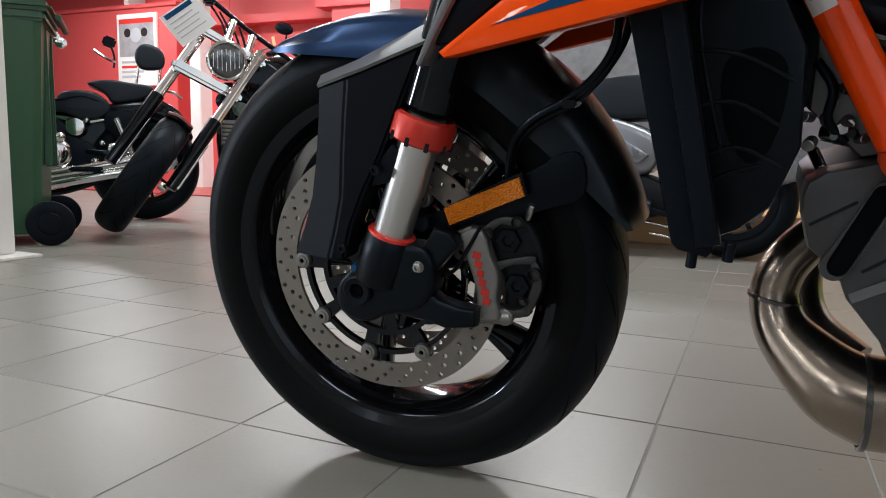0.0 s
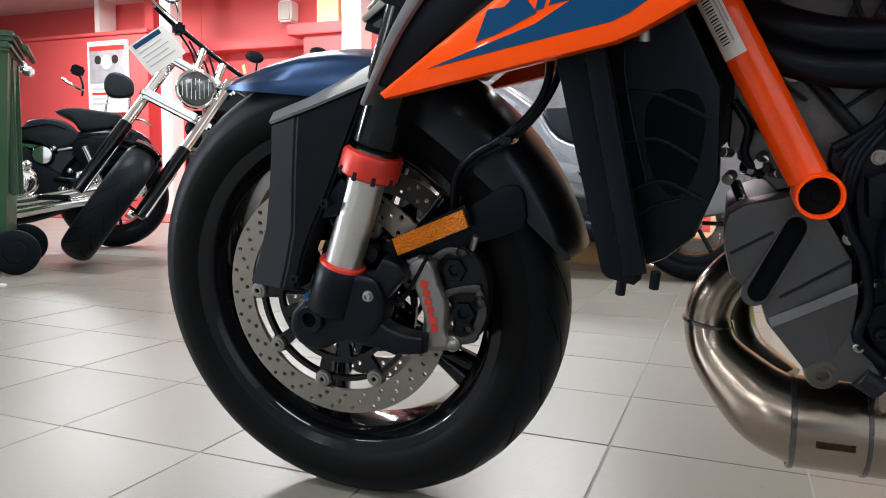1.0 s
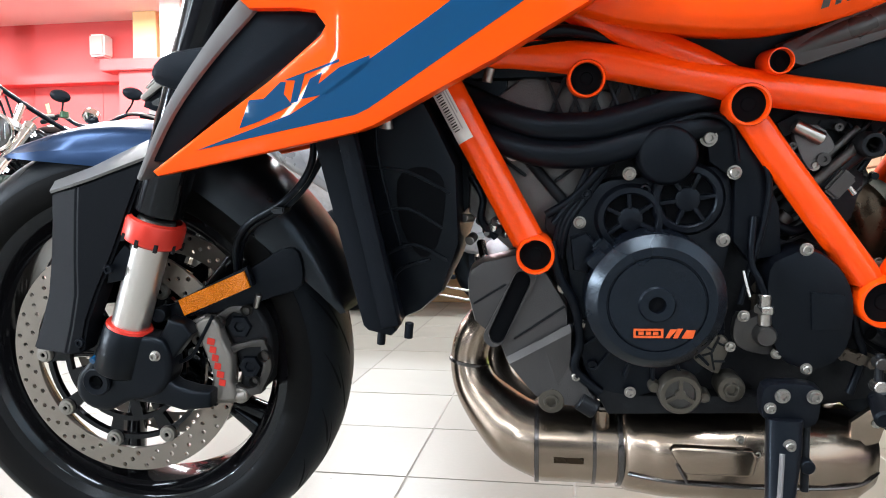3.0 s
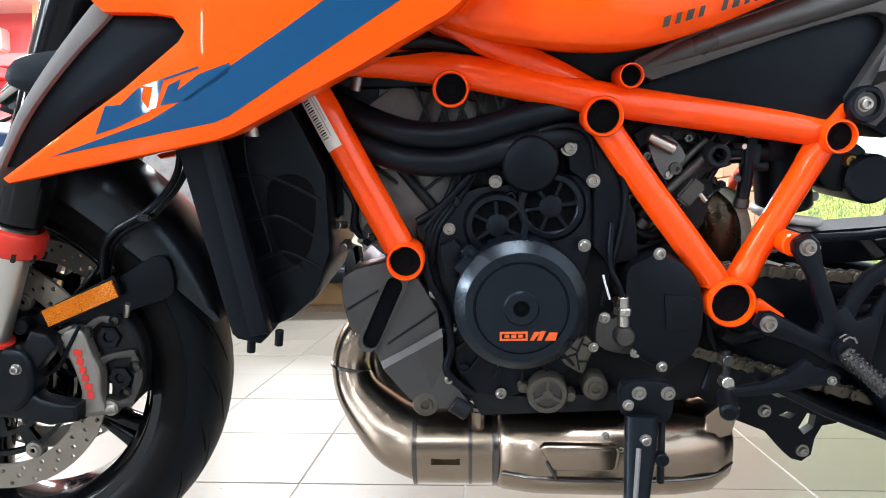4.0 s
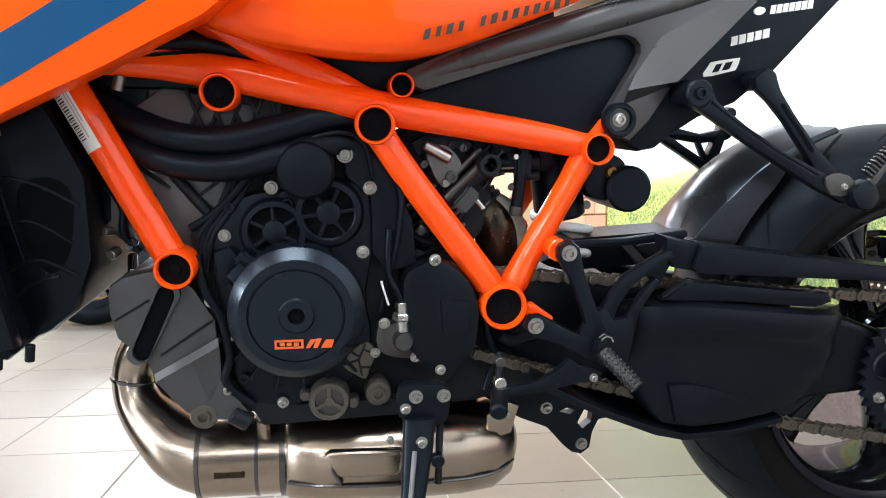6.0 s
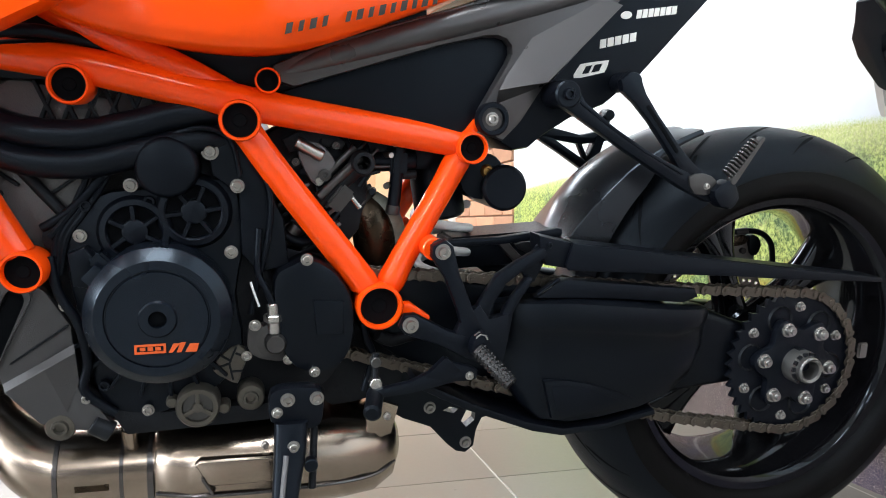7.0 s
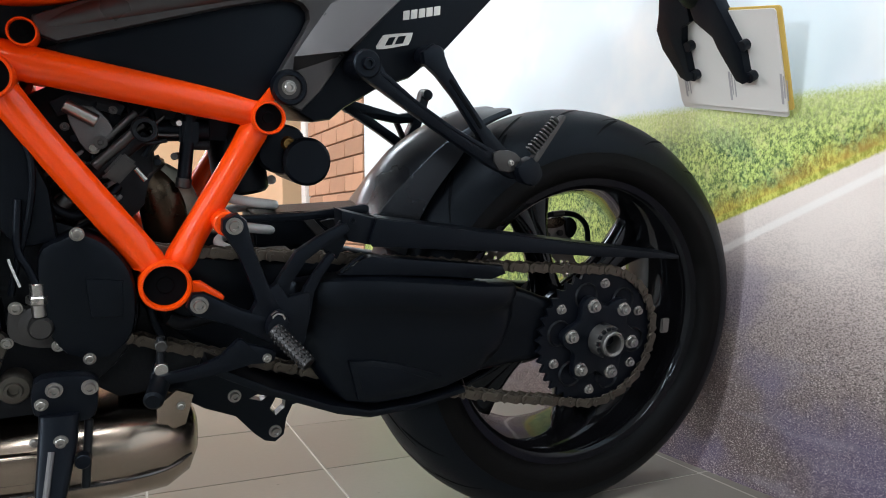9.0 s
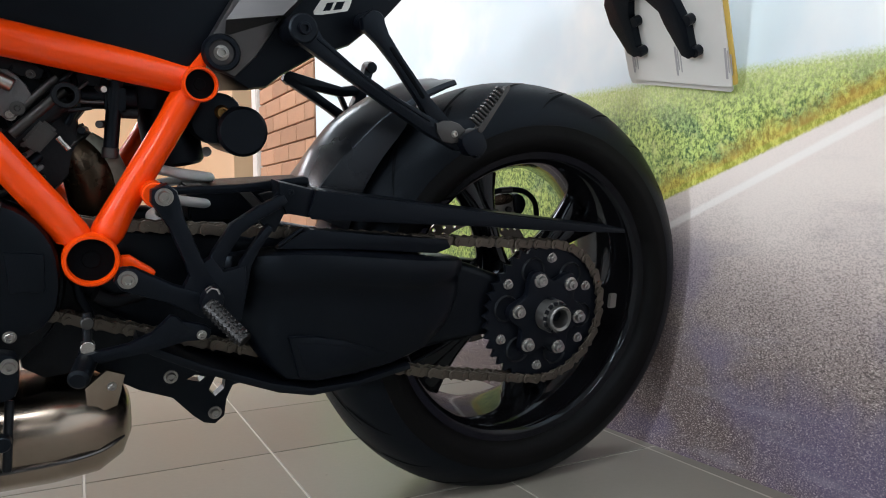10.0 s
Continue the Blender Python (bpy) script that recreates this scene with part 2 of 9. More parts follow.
def mural_mat():
    """A printed wall picture: pale sky over a meadow, a yellow verge and a grey road with a white edge line."""
    m = bpy.data.materials.new("mural_print")
    m.use_nodes = True
    nt = m.node_tree
    b = nt.nodes["Principled BSDF"]
    b.inputs["Roughness"].default_value = 0.55
    tc = nt.nodes.new("ShaderNodeTexCoord")
    sep = nt.nodes.new("ShaderNodeSeparateXYZ")
    nt.links.new(tc.outputs["Object"], sep.inputs[0])

    def math_(op, a, c, d=None):
        n = nt.nodes.new("ShaderNodeMath")
        n.operation = op
        for i, v in enumerate((a, c, d)):
            if v is None:
                continue
            if isinstance(v, (int, float)):
                n.inputs[i].default_value = v
            else:
                nt.links.new(v, n.inputs[i])
        return n.outputs[0]

    def noise_(scale, detail=4.0, rough=0.6, stretch=None):
        n = node(nt, "ShaderNodeTexNoise", Scale=scale, Detail=detail, Roughness=rough)
        if stretch:
            mp = nt.nodes.new("ShaderNodeMapping")
            mp.inputs["Scale"].default_value = stretch
            nt.links.new(tc.outputs["Object"], mp.inputs[0])
            nt.links.new(mp.outputs[0], n.inputs["Vector"])
        else:
            nt.links.new(tc.outputs["Object"], n.inputs["Vector"])
        return n.outputs["Fac"]

    def step_(v, lo, hi):
        n = nt.nodes.new("ShaderNodeMapRange")
        n.interpolation_type = "SMOOTHSTEP"
        n.inputs[1].default_value, n.inputs[2].default_value = lo, hi
        nt.links.new(v, n.inputs[0])
        return n.outputs[0]

    def mix_(f, a, c):
        n = nt.nodes.new("ShaderNodeMix")
        n.data_type = "RGBA"
        nt.links.new(f, n.inputs[0])
        for i, v in ((6, a), (7, c)):
            if isinstance(v, tuple):
                n.inputs[i].default_value = (*v, 1)
            else:
                nt.links.new(v, n.inputs[i])
        return n.outputs[2]

    y, z = sep.outputs["Y"], sep.outputs["Z"]
    u = math_("MULTIPLY", y, -1.0)                     # grows towards the camera's side of the wall
    n_big = noise_(5.0)
    n_leaf = noise_(95.0, 8.0, 0.78, (1.0, 1.25, 0.75))
    n_fine = noise_(240.0, 4.0, 0.7)
    blades = noise_(16.0, 5.0, 0.7, (1.0, 5.0, 1.3))
    # sky
    cloud = noise_(1.7, 5.0, 0.55)
    sky = mix_(step_(cloud, 0.42, 0.62), (0.72, 0.83, 0.90), (0.92, 0.94, 0.94))
    # meadow: fine leaves, darker blue-green bushes, pale flower heads
    leaf = noise_(150.0, 6.0, 0.80, (1.0, 1.0, 0.8))
    patch = noise_(13.0, 6.0, 0.72, (1.0, 0.8, 1.1))
    g1 = mix_(step_(leaf, 0.39, 0.61), (0.036, 0.105, 0.012), (0.58, 0.72, 0.20))
    bush = mix_(step_(leaf, 0.40, 0.64), (0.014, 0.055, 0.020), (0.30, 0.47, 0.17))
    g1 = mix_(math_("MULTIPLY", step_(patch, 0.49, 0.60), 0.80), g1, bush)
    g1 = mix_(math_("MULTIPLY", step_(noise_(26.0, 5.0, 0.75), 0.54, 0.66), 0.55), g1, (0.66, 0.70, 0.28))
    g2 = mix_(math_("MULTIPLY", step_(blades, 0.58, 0.70), 0.25), g1, (0.60, 0.66, 0.30))
    g2 = mix_(math_("MULTIPLY", step_(n_fine, 0.58, 0.70), 0.40), g2, (0.78, 0.80, 0.46))
    far = mix_(step_(n_fine, 0.3, 0.7), (0.50, 0.62, 0.20), (0.74, 0.78, 0.42))
    wob = math_("MULTIPLY_ADD", n_leaf, 0.05, -0.025)
    zz = math_("ADD", z, wob)
    g3 = mix_(math_("MULTIPLY", step_(zz, 0.57, 0.66), 0.8), g2, far)
    # verge
    edge = math_("MULTIPLY_ADD", u, 0.345, 0.128)       # road edge height
    above = math_("SUBTRACT", zz, edge)
    rim = math_("SUBTRACT", math_("MULTIPLY_ADD", n_fine, 0.008, math_("SUBTRACT", z, 0.004)), edge)
    verge = mix_(step_(n_leaf, 0.40, 0.60), (0.24, 0.17, 0.02), (0.66, 0.58, 0.10))
    verge = mix_(math_("MULTIPLY", step_(noise_(11.0, 4.0, 0.6), 0.48, 0.62), 0.6), verge, (0.44, 0.27, 0.05))
    g4 = mix_(step_(math_("ADD", above, math_("MULTIPLY_ADD", patch, 0.10, -0.05)), 0.012, 0.055), verge, g3)
    # road: pale and smooth at the verge, darker and coarser towards the viewer's feet; part print, part shade near the
    # tyre put into the colour
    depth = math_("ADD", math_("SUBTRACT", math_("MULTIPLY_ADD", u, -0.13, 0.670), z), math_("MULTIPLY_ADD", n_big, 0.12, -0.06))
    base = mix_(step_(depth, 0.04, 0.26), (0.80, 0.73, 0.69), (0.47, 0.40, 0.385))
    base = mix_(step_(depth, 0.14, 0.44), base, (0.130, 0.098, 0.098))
    grain = noise_(330.0, 4.0, 0.78, (1.0, 0.8, 1.25))
    spark = noise_(440.0, 3.0, 0.8, (1.0, 0.7, 1.35))
    coarse = step_(depth, 0.03, 0.30)
    dark_w = math_("MULTIPLY", step_(grain, 0.515, 0.455), math_("MULTIPLY_ADD", coarse, 0.74, 0.04))
    r1 = mix_(dark_w, base, (0.042, 0.030, 0.030))
    light_w = math_("MULTIPLY", step_(spark, 0.555, 0.60), math_("MULTIPLY_ADD", coarse, 0.70, 0.0))
    r1 = mix_(light_w, r1, (0.80, 0.71, 0.68))
    tint = math_("MULTIPLY", step_(noise_(3.4, 3.0, 0.6), 0.47, 0.64), math_("MULTIPLY", coarse, 0.42))
    r2 = mix_(tint, r1, (0.125, 0.110, 0.25))
    streak = math_("MULTIPLY", step_(noise_(7.0, 4.0, 0.6, (1.0, 0.5, 3.5)), 0.52, 0.66), math_("MULTIPLY_ADD", coarse, 0.20, 0.12))
    r2 = mix_(streak, r2, (0.27, 0.25, 0.30))
    line = math_("SUBTRACT", z, math_("MULTIPLY_ADD", u, 0.425, 0.004))
    lmask = math_("MULTIPLY", step_(line, -0.011, -0.005), step_(line, 0.008, 0.002))
    r4 = mix_(math_("MULTIPLY", lmask, 0.60), r2, (0.90, 0.89, 0.87))
    g4 = mix_(math_("MULTIPLY", step_(rim, 0.016, 0.008), 0.75), g4, mix_(step_(n_leaf, 0.42, 0.60), (0.30, 0.36, 0.04), (0.66, 0.70, 0.16)))
    body = mix_(step_(rim, -0.003, 0.003), r4, g4)
    hor = math_("MULTIPLY_ADD", math_("POWER", math_("ABSOLUTE", math_("SUBTRACT", u, 0.45), None), 1.4), -0.045, 0.675)
    hz = math_("SUBTRACT", math_("ADD", z, math_("MULTIPLY_ADD", n_fine, 0.024, -0.012)), hor)
    col = mix_(step_(hz, -0.008, 0.012), body, sky)
    nt.links.new(col, b.inputs["Base Color"])
    return m


MURAL = mural_mat()

# ---------------------------------------------------------------- mesh helpers


def finish(name, bm, material, angle=38):
    me = bpy.data.meshes.new(name)
    bmesh.ops.recalc_face_normals(bm, faces=bm.faces)
    bm.to_mesh(me)
    bm.free()
    me.materials.append(material)
    me.polygons.foreach_set("use_smooth", [True] * len(me.polygons))
    me.set_sharp_from_angle(angle=radians(angle))
    return me


def part(name, bm, material, parent, label="", angle=38):
    o = new(name, finish(name, bm, material, angle))
    o.parent = parent
    if label:
        tagged(o, label)
    return o


def share(name, me, parent, m):
    o = new(name, me)
    o.parent = parent
    o.matrix_local = m
    return o


def smooth(pts, n=4, closed=True):
    """Catmull-Rom through the points."""
    P = [Vector(p) for p in pts]
    out, N = [], len(P)
    for i in range(N if closed else N - 1):
        if closed:
            a, b, c, d = P[i - 1], P[i], P[(i + 1) % N], P[(i + 2) % N]
        else:
            a, b, c, d = P[max(i - 1, 0)], P[i], P[i + 1], P[min(i + 2, N - 1)]
        for k in range(n):
            t = k / n
            out.append(0.5 * (2 * b + (c - a) * t + (2 * a - 5 * b + 4 * c - d) * t * t + (3 * b - a - 3 * c + d) * t ** 3))
    if not closed:
        out.append(P[-1])
    return out


def slab(outline, y0, y1, bev=0.003, seg=2, bm=None):
    """A plate in the x-z plane between y0 and y1, with rounded rims."""
    b2 = bmesh.new()
    f = b2.faces.new([b2.verts.new((p[0], y0, p[1])) for p in outline])
    r = bmesh.ops.extrude_face_region(b2, geom=[f])
    for v in r["geom"]:
        if isinstance(v, bmesh.types.BMVert):
            v.co.y = y1
    bmesh.ops.recalc_face_normals(b2, faces=b2.faces)
    if bev:
        ed = [e for e in b2.edges if abs(e.verts[0].co.y - e.verts[1].co.y) < 1e-6]
        bmesh.ops.bevel(b2, geom=ed, offset=bev, segments=seg, affect="EDGES", profile=0.6, clamp_overlap=True)
    return join(bm, b2)


def rounded(x0, x1, z0, z1, r, n=4):
    """The outline of a rectangle with round corners."""
    out = []
    for cx, cz, a in ((x1 - r, z1 - r, 0), (x0 + r, z1 - r, 90), (x0 + r, z0 + r, 180), (x1 - r, z0 + r, 270)):
        out += [(cx + r * math.cos(radians(a + 90 * k / n)), cz + r * math.sin(radians(a + 90 * k / n))) for k in range(n + 1)]
    return out


def join(bm, b2):
    if bm is None:
        return b2
    me = bpy.data.meshes.new("tmp")
    b2.to_mesh(me)
    b2.free()
    bm.from_mesh(me)
    bpy.data.meshes.remove(me)
    return bm


def plate_holes(outer, holes, y0, y1, bm=None):
    """A plate with holes through it."""
    from mathutils.geometry import tessellate_polygon
    loops = [outer] + holes
    b2 = bmesh.new()
    flat = [Vector((p[0], p[1], 0)) for lp in loops for p in lp]
    tris = tessellate_polygon([[Vector((p[0], p[1], 0)) for p in lp] for lp in loops])
    fa = [b2.verts.new((p.x, y0, p.y)) for p in flat]
    fb = [b2.verts.new((p.x, y1, p.y)) for p in flat]
    for t in tris:
        if len(set(t)) == 3:
            for vs in (fa, fb):
                try:
                    b2.faces.new([vs[i] for i in t])
                except ValueError:
                    pass
    k = 0
    for lp in loops:
        n = len(lp)
        for i in range(n):
            j = (i + 1) % n
            b2.faces.new([fa[k + i], fa[k + j], fb[k + j], fb[k + i]])
        k += n
    return join(bm, b2)


def circle(cx, cz, r, n=32, a0=0.0):
    return [(cx + r * math.cos(a0 + 2 * math.pi * i / n), cz + r * math.sin(a0 + 2 * math.pi * i / n)) for i in range(n)]


def lathe(profile, centre, n=48, bm=None, axis="Y", m=None):
    """Turns (radius, height) round an axis through centre; the height runs along the axis."""
    b2 = bmesh.new()
    rings = []
    for r, h in profile:
        if r < 1e-6:
            rings.append([b2.verts.new((0, h, 0))])
        else:
            rings.append([b2.verts.new((r * math.cos(2 * math.pi * i / n), h, r * math.sin(2 * math.pi * i / n))) for i in range(n)])
    for a, c in zip(rings, rings[1:]):
        for i in range(n):
            j = (i + 1) % n
            q = [a[i % len(a)], a[j % len(a)], c[j % len(c)], c[i % len(c)]]
            q = list(dict.fromkeys(q))
            if len(q) > 2:
                b2.faces.new(q)
    if m is None:
        m = Matrix.Identity(4)
        if axis == "Z":
            m = pose(0, 0, 0, 90, 0, 0)
        elif axis == "X":
            m = pose(0, 0, 0, 0, 0, -90)
        m = Matrix.Translation(centre) @ m
    bmesh.ops.transform(b2, matrix=m, verts=b2.verts)
    return join(bm, b2)


def along(a, b):
    """A pose at a whose y axis points to b."""
    d = Vector(b) - Vector(a)
    return Matrix.Translation(a) @ d.to_track_quat("Y", "Z").to_matrix().to_4x4()


def rod(a, b, r, n=20, bm=None, r2=None, bev=0.0):
    d = (Vector(b) - Vector(a)).length
    r2 = r if r2 is None else r2
    e = bev or min(r, r2) * 0.12
    return lathe([(0, 0), (r - e, 0), (r, e), (r2, d - e), (r2 - e, d), (0, d)], None, n, bm, m=along(a, b))


def tube(pts, r, n=14, bm=None, steps=6, closed=False, raw=False):
    """A round tube along a smooth path; r is one radius or one for each point."""
    rad = r if isinstance(r, (list, tuple)) else [r] * len(pts)
    path = [Vector((p[0], p[1], p[2], q)) for p, q in zip(pts, rad)]
    if not raw:
        path = smooth(path, steps, closed)
    b2 = bmesh.new()
    rings, up = [], None
    N = len(path)
    for i, p in enumerate(path):
        a = path[i - 1] if (i > 0 or closed) else path[i]
        c = path[(i + 1) % N] if (i < N - 1 or closed) else path[i]
        d = (c.xyz - a.xyz).normalized()
        if up is None:
            up = d.orthogonal().normalized()
        up = (up - d * up.dot(d)).normalized()
        side = d.cross(up)
        rings.append([b2.verts.new(p.xyz + p.w * (math.cos(2 * math.pi * k / n) * up + math.sin(2 * math.pi * k / n) * side)) for k in range(n)])
    for i in range(N if closed else N - 1):
        a, c = rings[i], rings[(i + 1) % N]
        for k in range(n):
            b2.faces.new([a[k], a[(k + 1) % n], c[(k + 1) % n], c[k]])
    if not closed:
        b2.faces.new(rings[0])
        b2.faces.new(rings[-1])
    return join(bm, b2)


def strap(pts, w, y0, y1, bev=0.003, bm=None, round_ends=True):
    """A flat bar that follows a line in the x-z plane; w is one width or one for each point."""
    ws = w if isinstance(w, (list, tuple)) else [w] * len(pts)
    P = [Vector(p) for p in pts]
    left, right = [], []
    for i, p in enumerate(P):
        d = (P[min(i + 1, len(P) - 1)] - P[max(i - 1, 0)]).normalized()
        nrm = Vector((-d.y, d.x)) * ws[i] / 2
        left.append(p + nrm)
        right.append(p - nrm)
    out = list(left)
    if round_ends:
        d = (P[-1] - P[-2]).normalized()
        out += [P[-1] + d * ws[-1] * 0.4 + (left[-1] - P[-1]) * 0.6, P[-1] + d * ws[-1] * 0.4 - (left[-1] - P[-1]) * 0.6]
    out += right[::-1]
    if round_ends:
        d = (P[0] - P[1]).normalized()
        out += [P[0] + d * ws[0] * 0.4 - (left[0] - P[0]) * 0.6, P[0] + d * ws[0] * 0.4 + (left[0] - P[0]) * 0.6]
    return slab(out, y0, y1, bev, 2, bm)


def box(x0, x1, y0, y1, z0, z1, bev=0.003, bm=None, seg=2):
    b2 = bmesh.new()
    bmesh.ops.create_cube(b2, size=1)
    for v in b2.verts:
        v.co = Vector(((x0 + x1) / 2 + v.co.x * (x1 - x0), (y0 + y1) / 2 + v.co.y * (y1 - y0), (z0 + z1) / 2 + v.co.z * (z1 - z0)))
    if bev:
        bmesh.ops.bevel(b2, geom=b2.edges[:], offset=bev, segments=seg, affect="EDGES", clamp_overlap=True)
    return join(bm, b2)


def loft(sections, bm=None, cap=True, closed=False):
    b2 = bmesh.new()
    rows = [[b2.verts.new(p) for p in s] for s in sections]
    n = len(rows[0])
    for a, c in zip(rows, rows[1:]):
        for k in range(n if closed else n - 1):
            b2.faces.new([a[k], a[(k + 1) % n], c[(k + 1) % n], c[k]])
    if cap and closed:
        b2.faces.new(rows[0])
        b2.faces.new(rows[-1])
    return join(bm, b2)


def thick(bm, t):
    bmesh.ops.recalc_face_normals(bm, faces=bm.faces)
    bmesh.ops.solidify(bm, geom=bm.faces[:] + bm.edges[:] + bm.verts[:], thickness=t)
    return bm


def moved(bm, m):
    bmesh.ops.transform(bm, matrix=m, verts=bm.verts)
    return bm


def mirrored(bm):
    for v in bm.verts:
        v.co.y = -v.co.y
    return bm

# ---------------------------------------------------------------- setting
T = 0.305                       # tile pitch
WALL_X, SKEW = 3.3375, -0.042   # the picture wall: x = WALL_X + SKEW * y
X0, X1, Y0, Y1 = -8.2, 3.6, -8.0, 5.5


def wx(y):
    return WALL_X + SKEW * y


def structure(name, bm, material, label, parent=None, angle=38):
    o = part(name, bm, material, parent, "", angle)
    return tagged(o, label, name.split("_")[0], kind="structure")


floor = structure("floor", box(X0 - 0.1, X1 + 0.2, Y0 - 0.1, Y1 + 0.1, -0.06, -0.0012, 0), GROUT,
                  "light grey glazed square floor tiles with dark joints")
ceiling = structure("ceiling", box(X0, X1 + 0.2, Y0, Y1, CEIL, CEIL + 0.1, 0), WHITE_PAINT, "off-white painted flat ceiling")
# unseen closing wall, added dark so black parts mirror little light
south = box(X0, WIN[0], Y0 - 0.1, Y0, 0, CEIL, 0)
box(WIN[1], X1 + 0.2, Y0 - 0.1, Y0, 0, CEIL, 0, south)
box(WIN[0], WIN[1], Y0 - 0.1, Y0, 0, WIN[2], 0, south)
box(WIN[0], WIN[1], Y0 - 0.1, Y0, WIN[3], CEIL, 0, south)
structure("wall_south", south, DARK_WALL, "plain unseen closing wall, dark to keep reflections low")
window_1 = tagged(new("window_1"), "white framed window with a centre bar in the dark wall", "window", kind="structure")
for a, c, e, f in ((WIN[0], WIN[1], WIN[2], WIN[2] + 0.05), (WIN[0], WIN[1], WIN[3] - 0.05, WIN[3]), (WIN[0], WIN[0] + 0.05, WIN[2] + 0.05, WIN[3] - 0.05), (WIN[1] - 0.05, WIN[1], WIN[2] + 0.05, WIN[3] - 0.05), ((WIN[0] + WIN[1]) / 2 - 0.02, (WIN[0] + WIN[1]) / 2 + 0.02, WIN[2] + 0.05, WIN[3] - 0.05)):
    part("frame", box(a, c, Y0 - 0.08, Y0 - 0.03, e, f, 0.004), WHITE_PAINT, window_1)
part("pane", box(WIN[0] + 0.05, WIN[1] - 0.05, Y0 - 0.056, Y0 - 0.050, WIN[2] + 0.05, WIN[3] - 0.05, 0), GLASS_DARK, window_1)
# west wall, also out of view and darkened for the reflections
west = box(X0 - 0.1, X0, Y0, WEST[0], 0, CEIL, 0)
box(X0 - 0.1, X0, WEST[1], Y1, 0, CEIL, 0, west)
box(X0 - 0.1, X0, WEST[0], WEST[1], 0, WEST[2], 0, west)
box(X0 - 0.1, X0, WEST[0], WEST[1], WEST[3], CEIL, 0, west)
structure("wall_west", west, DARK_WALL, "plain unseen closing wall, dark to keep reflections low")
window_2 = tagged(new("window_2"), "small white framed window in the dark end wall", "window", kind="structure")
for a, c, e, f in ((WEST[0], WEST[1], WEST[2], WEST[2] + 0.05), (WEST[0], WEST[1], WEST[3] - 0.05, WEST[3]), (WEST[0], WEST[0] + 0.05, WEST[2] + 0.05, WEST[3] - 0.05), (WEST[1] - 0.05, WEST[1], WEST[2] + 0.05, WEST[3] - 0.05)):
    part("frame", box(X0 - 0.08, X0 - 0.03, a, c, e, f, 0.004), WHITE_PAINT, window_2)
part("pane", box(X0 - 0.062, X0 - 0.056, WEST[0] + 0.05, WEST[1] - 0.05, WEST[2] + 0.05, WEST[3] - 0.05, 0), GLASS_DARK, window_2)

# red wall at the back with its projecting beam
RY = 5.5
wall_north = structure("wall_north", box(X0, X1 + 0.2, RY, RY + 0.1, 0, CEIL, 0), RED_WALL, "red painted back wall")
part("beam", box(-4.62, -2.40, RY - 0.20, RY, 1.955, 2.055, 0.006), RED_WALL, wall_north, "red painted projecting beam")
part("fore_wall", box(X0, -4.65, RY - 0.40, RY, 0, 2.18, 0.006), RED_WALL, wall_north, "red painted lower wall with a ledge")
part("ledge", box(X0, -4.62, RY - 0.43, RY, 2.18, 2.225, 0.006), RED_WALL, wall_north, "red painted ledge")
part("stud", box(-4.86, -4.72, RY - 0.22, RY, 2.225, CEIL, 0.004), RED_WALL, wall_north)
part("stud", box(-5.60, -5.52, RY - 0.30, RY - 0.02, 2.225, CEIL, 0.004), WHITE_PAINT, wall_north, "white painted upright")
for jx in (-4.30, -3.75, -2.9):
    part("panel_joint", box(jx, jx + 0.012, RY - 0.006, RY, 0.1, 1.955, 0.001), RED_WALL, wall_north)
part("panel_joint", box(-4.18, -4.165, RY - 0.006, RY, 2.055, CEIL, 0.001), RED_WALL, wall_north)
structure("trim", box(X0, X1, RY - 0.02, RY, 0, 0.1, 0.003), RED_WALL, "red painted skirting board")
tagged(part("floor_strip", box(X0, 0.4, 3.62, RY - 0.02, 0.0, 0.012, 0.003), RED_FLOOR, None),
       "red painted floor strip before the back wall", "floor", kind="structure")

# the picture wall


def wall_run(name, y0, y1, z0, z1, material, label, off=0.0, d=0.12):
    b = bmesh.new()
    vs = []
    for y, s in ((y0, 0), (y1, 0), (y1, 1), (y0, 1)):
        vs.append((wx(y) + off + s * d, y))
    lo = [b.verts.new((x, y, z0)) for x, y in vs]
    hi = [b.verts.new((x, y, z1)) for x, y in vs]
    b.faces.new(lo)
    b.faces.new(hi)
    for i in range(4):
        j = (i + 1) % 4
        b.faces.new([lo[i], lo[j], hi[j], hi[i]])
    return structure(name, b, material, label)


MY = 0.87                       # the picture ends here and the brick begins
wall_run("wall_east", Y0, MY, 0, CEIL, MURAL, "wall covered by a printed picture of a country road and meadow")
brick_wall = wall_run("wall_brick", MY, 1.66, 0, CEIL, BRICK_JOINT, "pale orange-brown brick-faced wall", off=0.004)
wall_run("wall_beige", 2.5, RY, 0, CEIL, BEIGE, "warm beige painted wall beyond the doorway", off=0.3)
wall_run("wall_over_doorway", 1.66, 2.5, 2.1, CEIL, PLASTER, "plaster wall above a doorway")
structure("wall_passage", box(3.3, 3.7, 2.5, 2.6, 0, 2.1, 0), BEIGE, "warm beige end of a short passage")
structure("wall_passage_back", box(4.0, 4.1, 1.4, 2.7, 0, CEIL, 0), BEIGE, "warm beige wall behind a doorway")
door_1 = structure("door_1", box(wx(1.7) - 0.02, wx(1.7) + 0.12, 1.66, 1.76, 0, 2.1, 0.006), WHITE_PAINT, "white painted door frame post")
part("stop", box(wx(1.8) + 0.02, wx(1.8) + 0.06, 1.76, 1.80, 0, 2.1, 0.004), TAN, door_1, "varnished wooden door stop")

structure("wall_corner", box(1.85, 3.5, RY - 0.06, RY - 0.002, 0, CEIL, 0), BEIGE, "warm beige painted end wall")

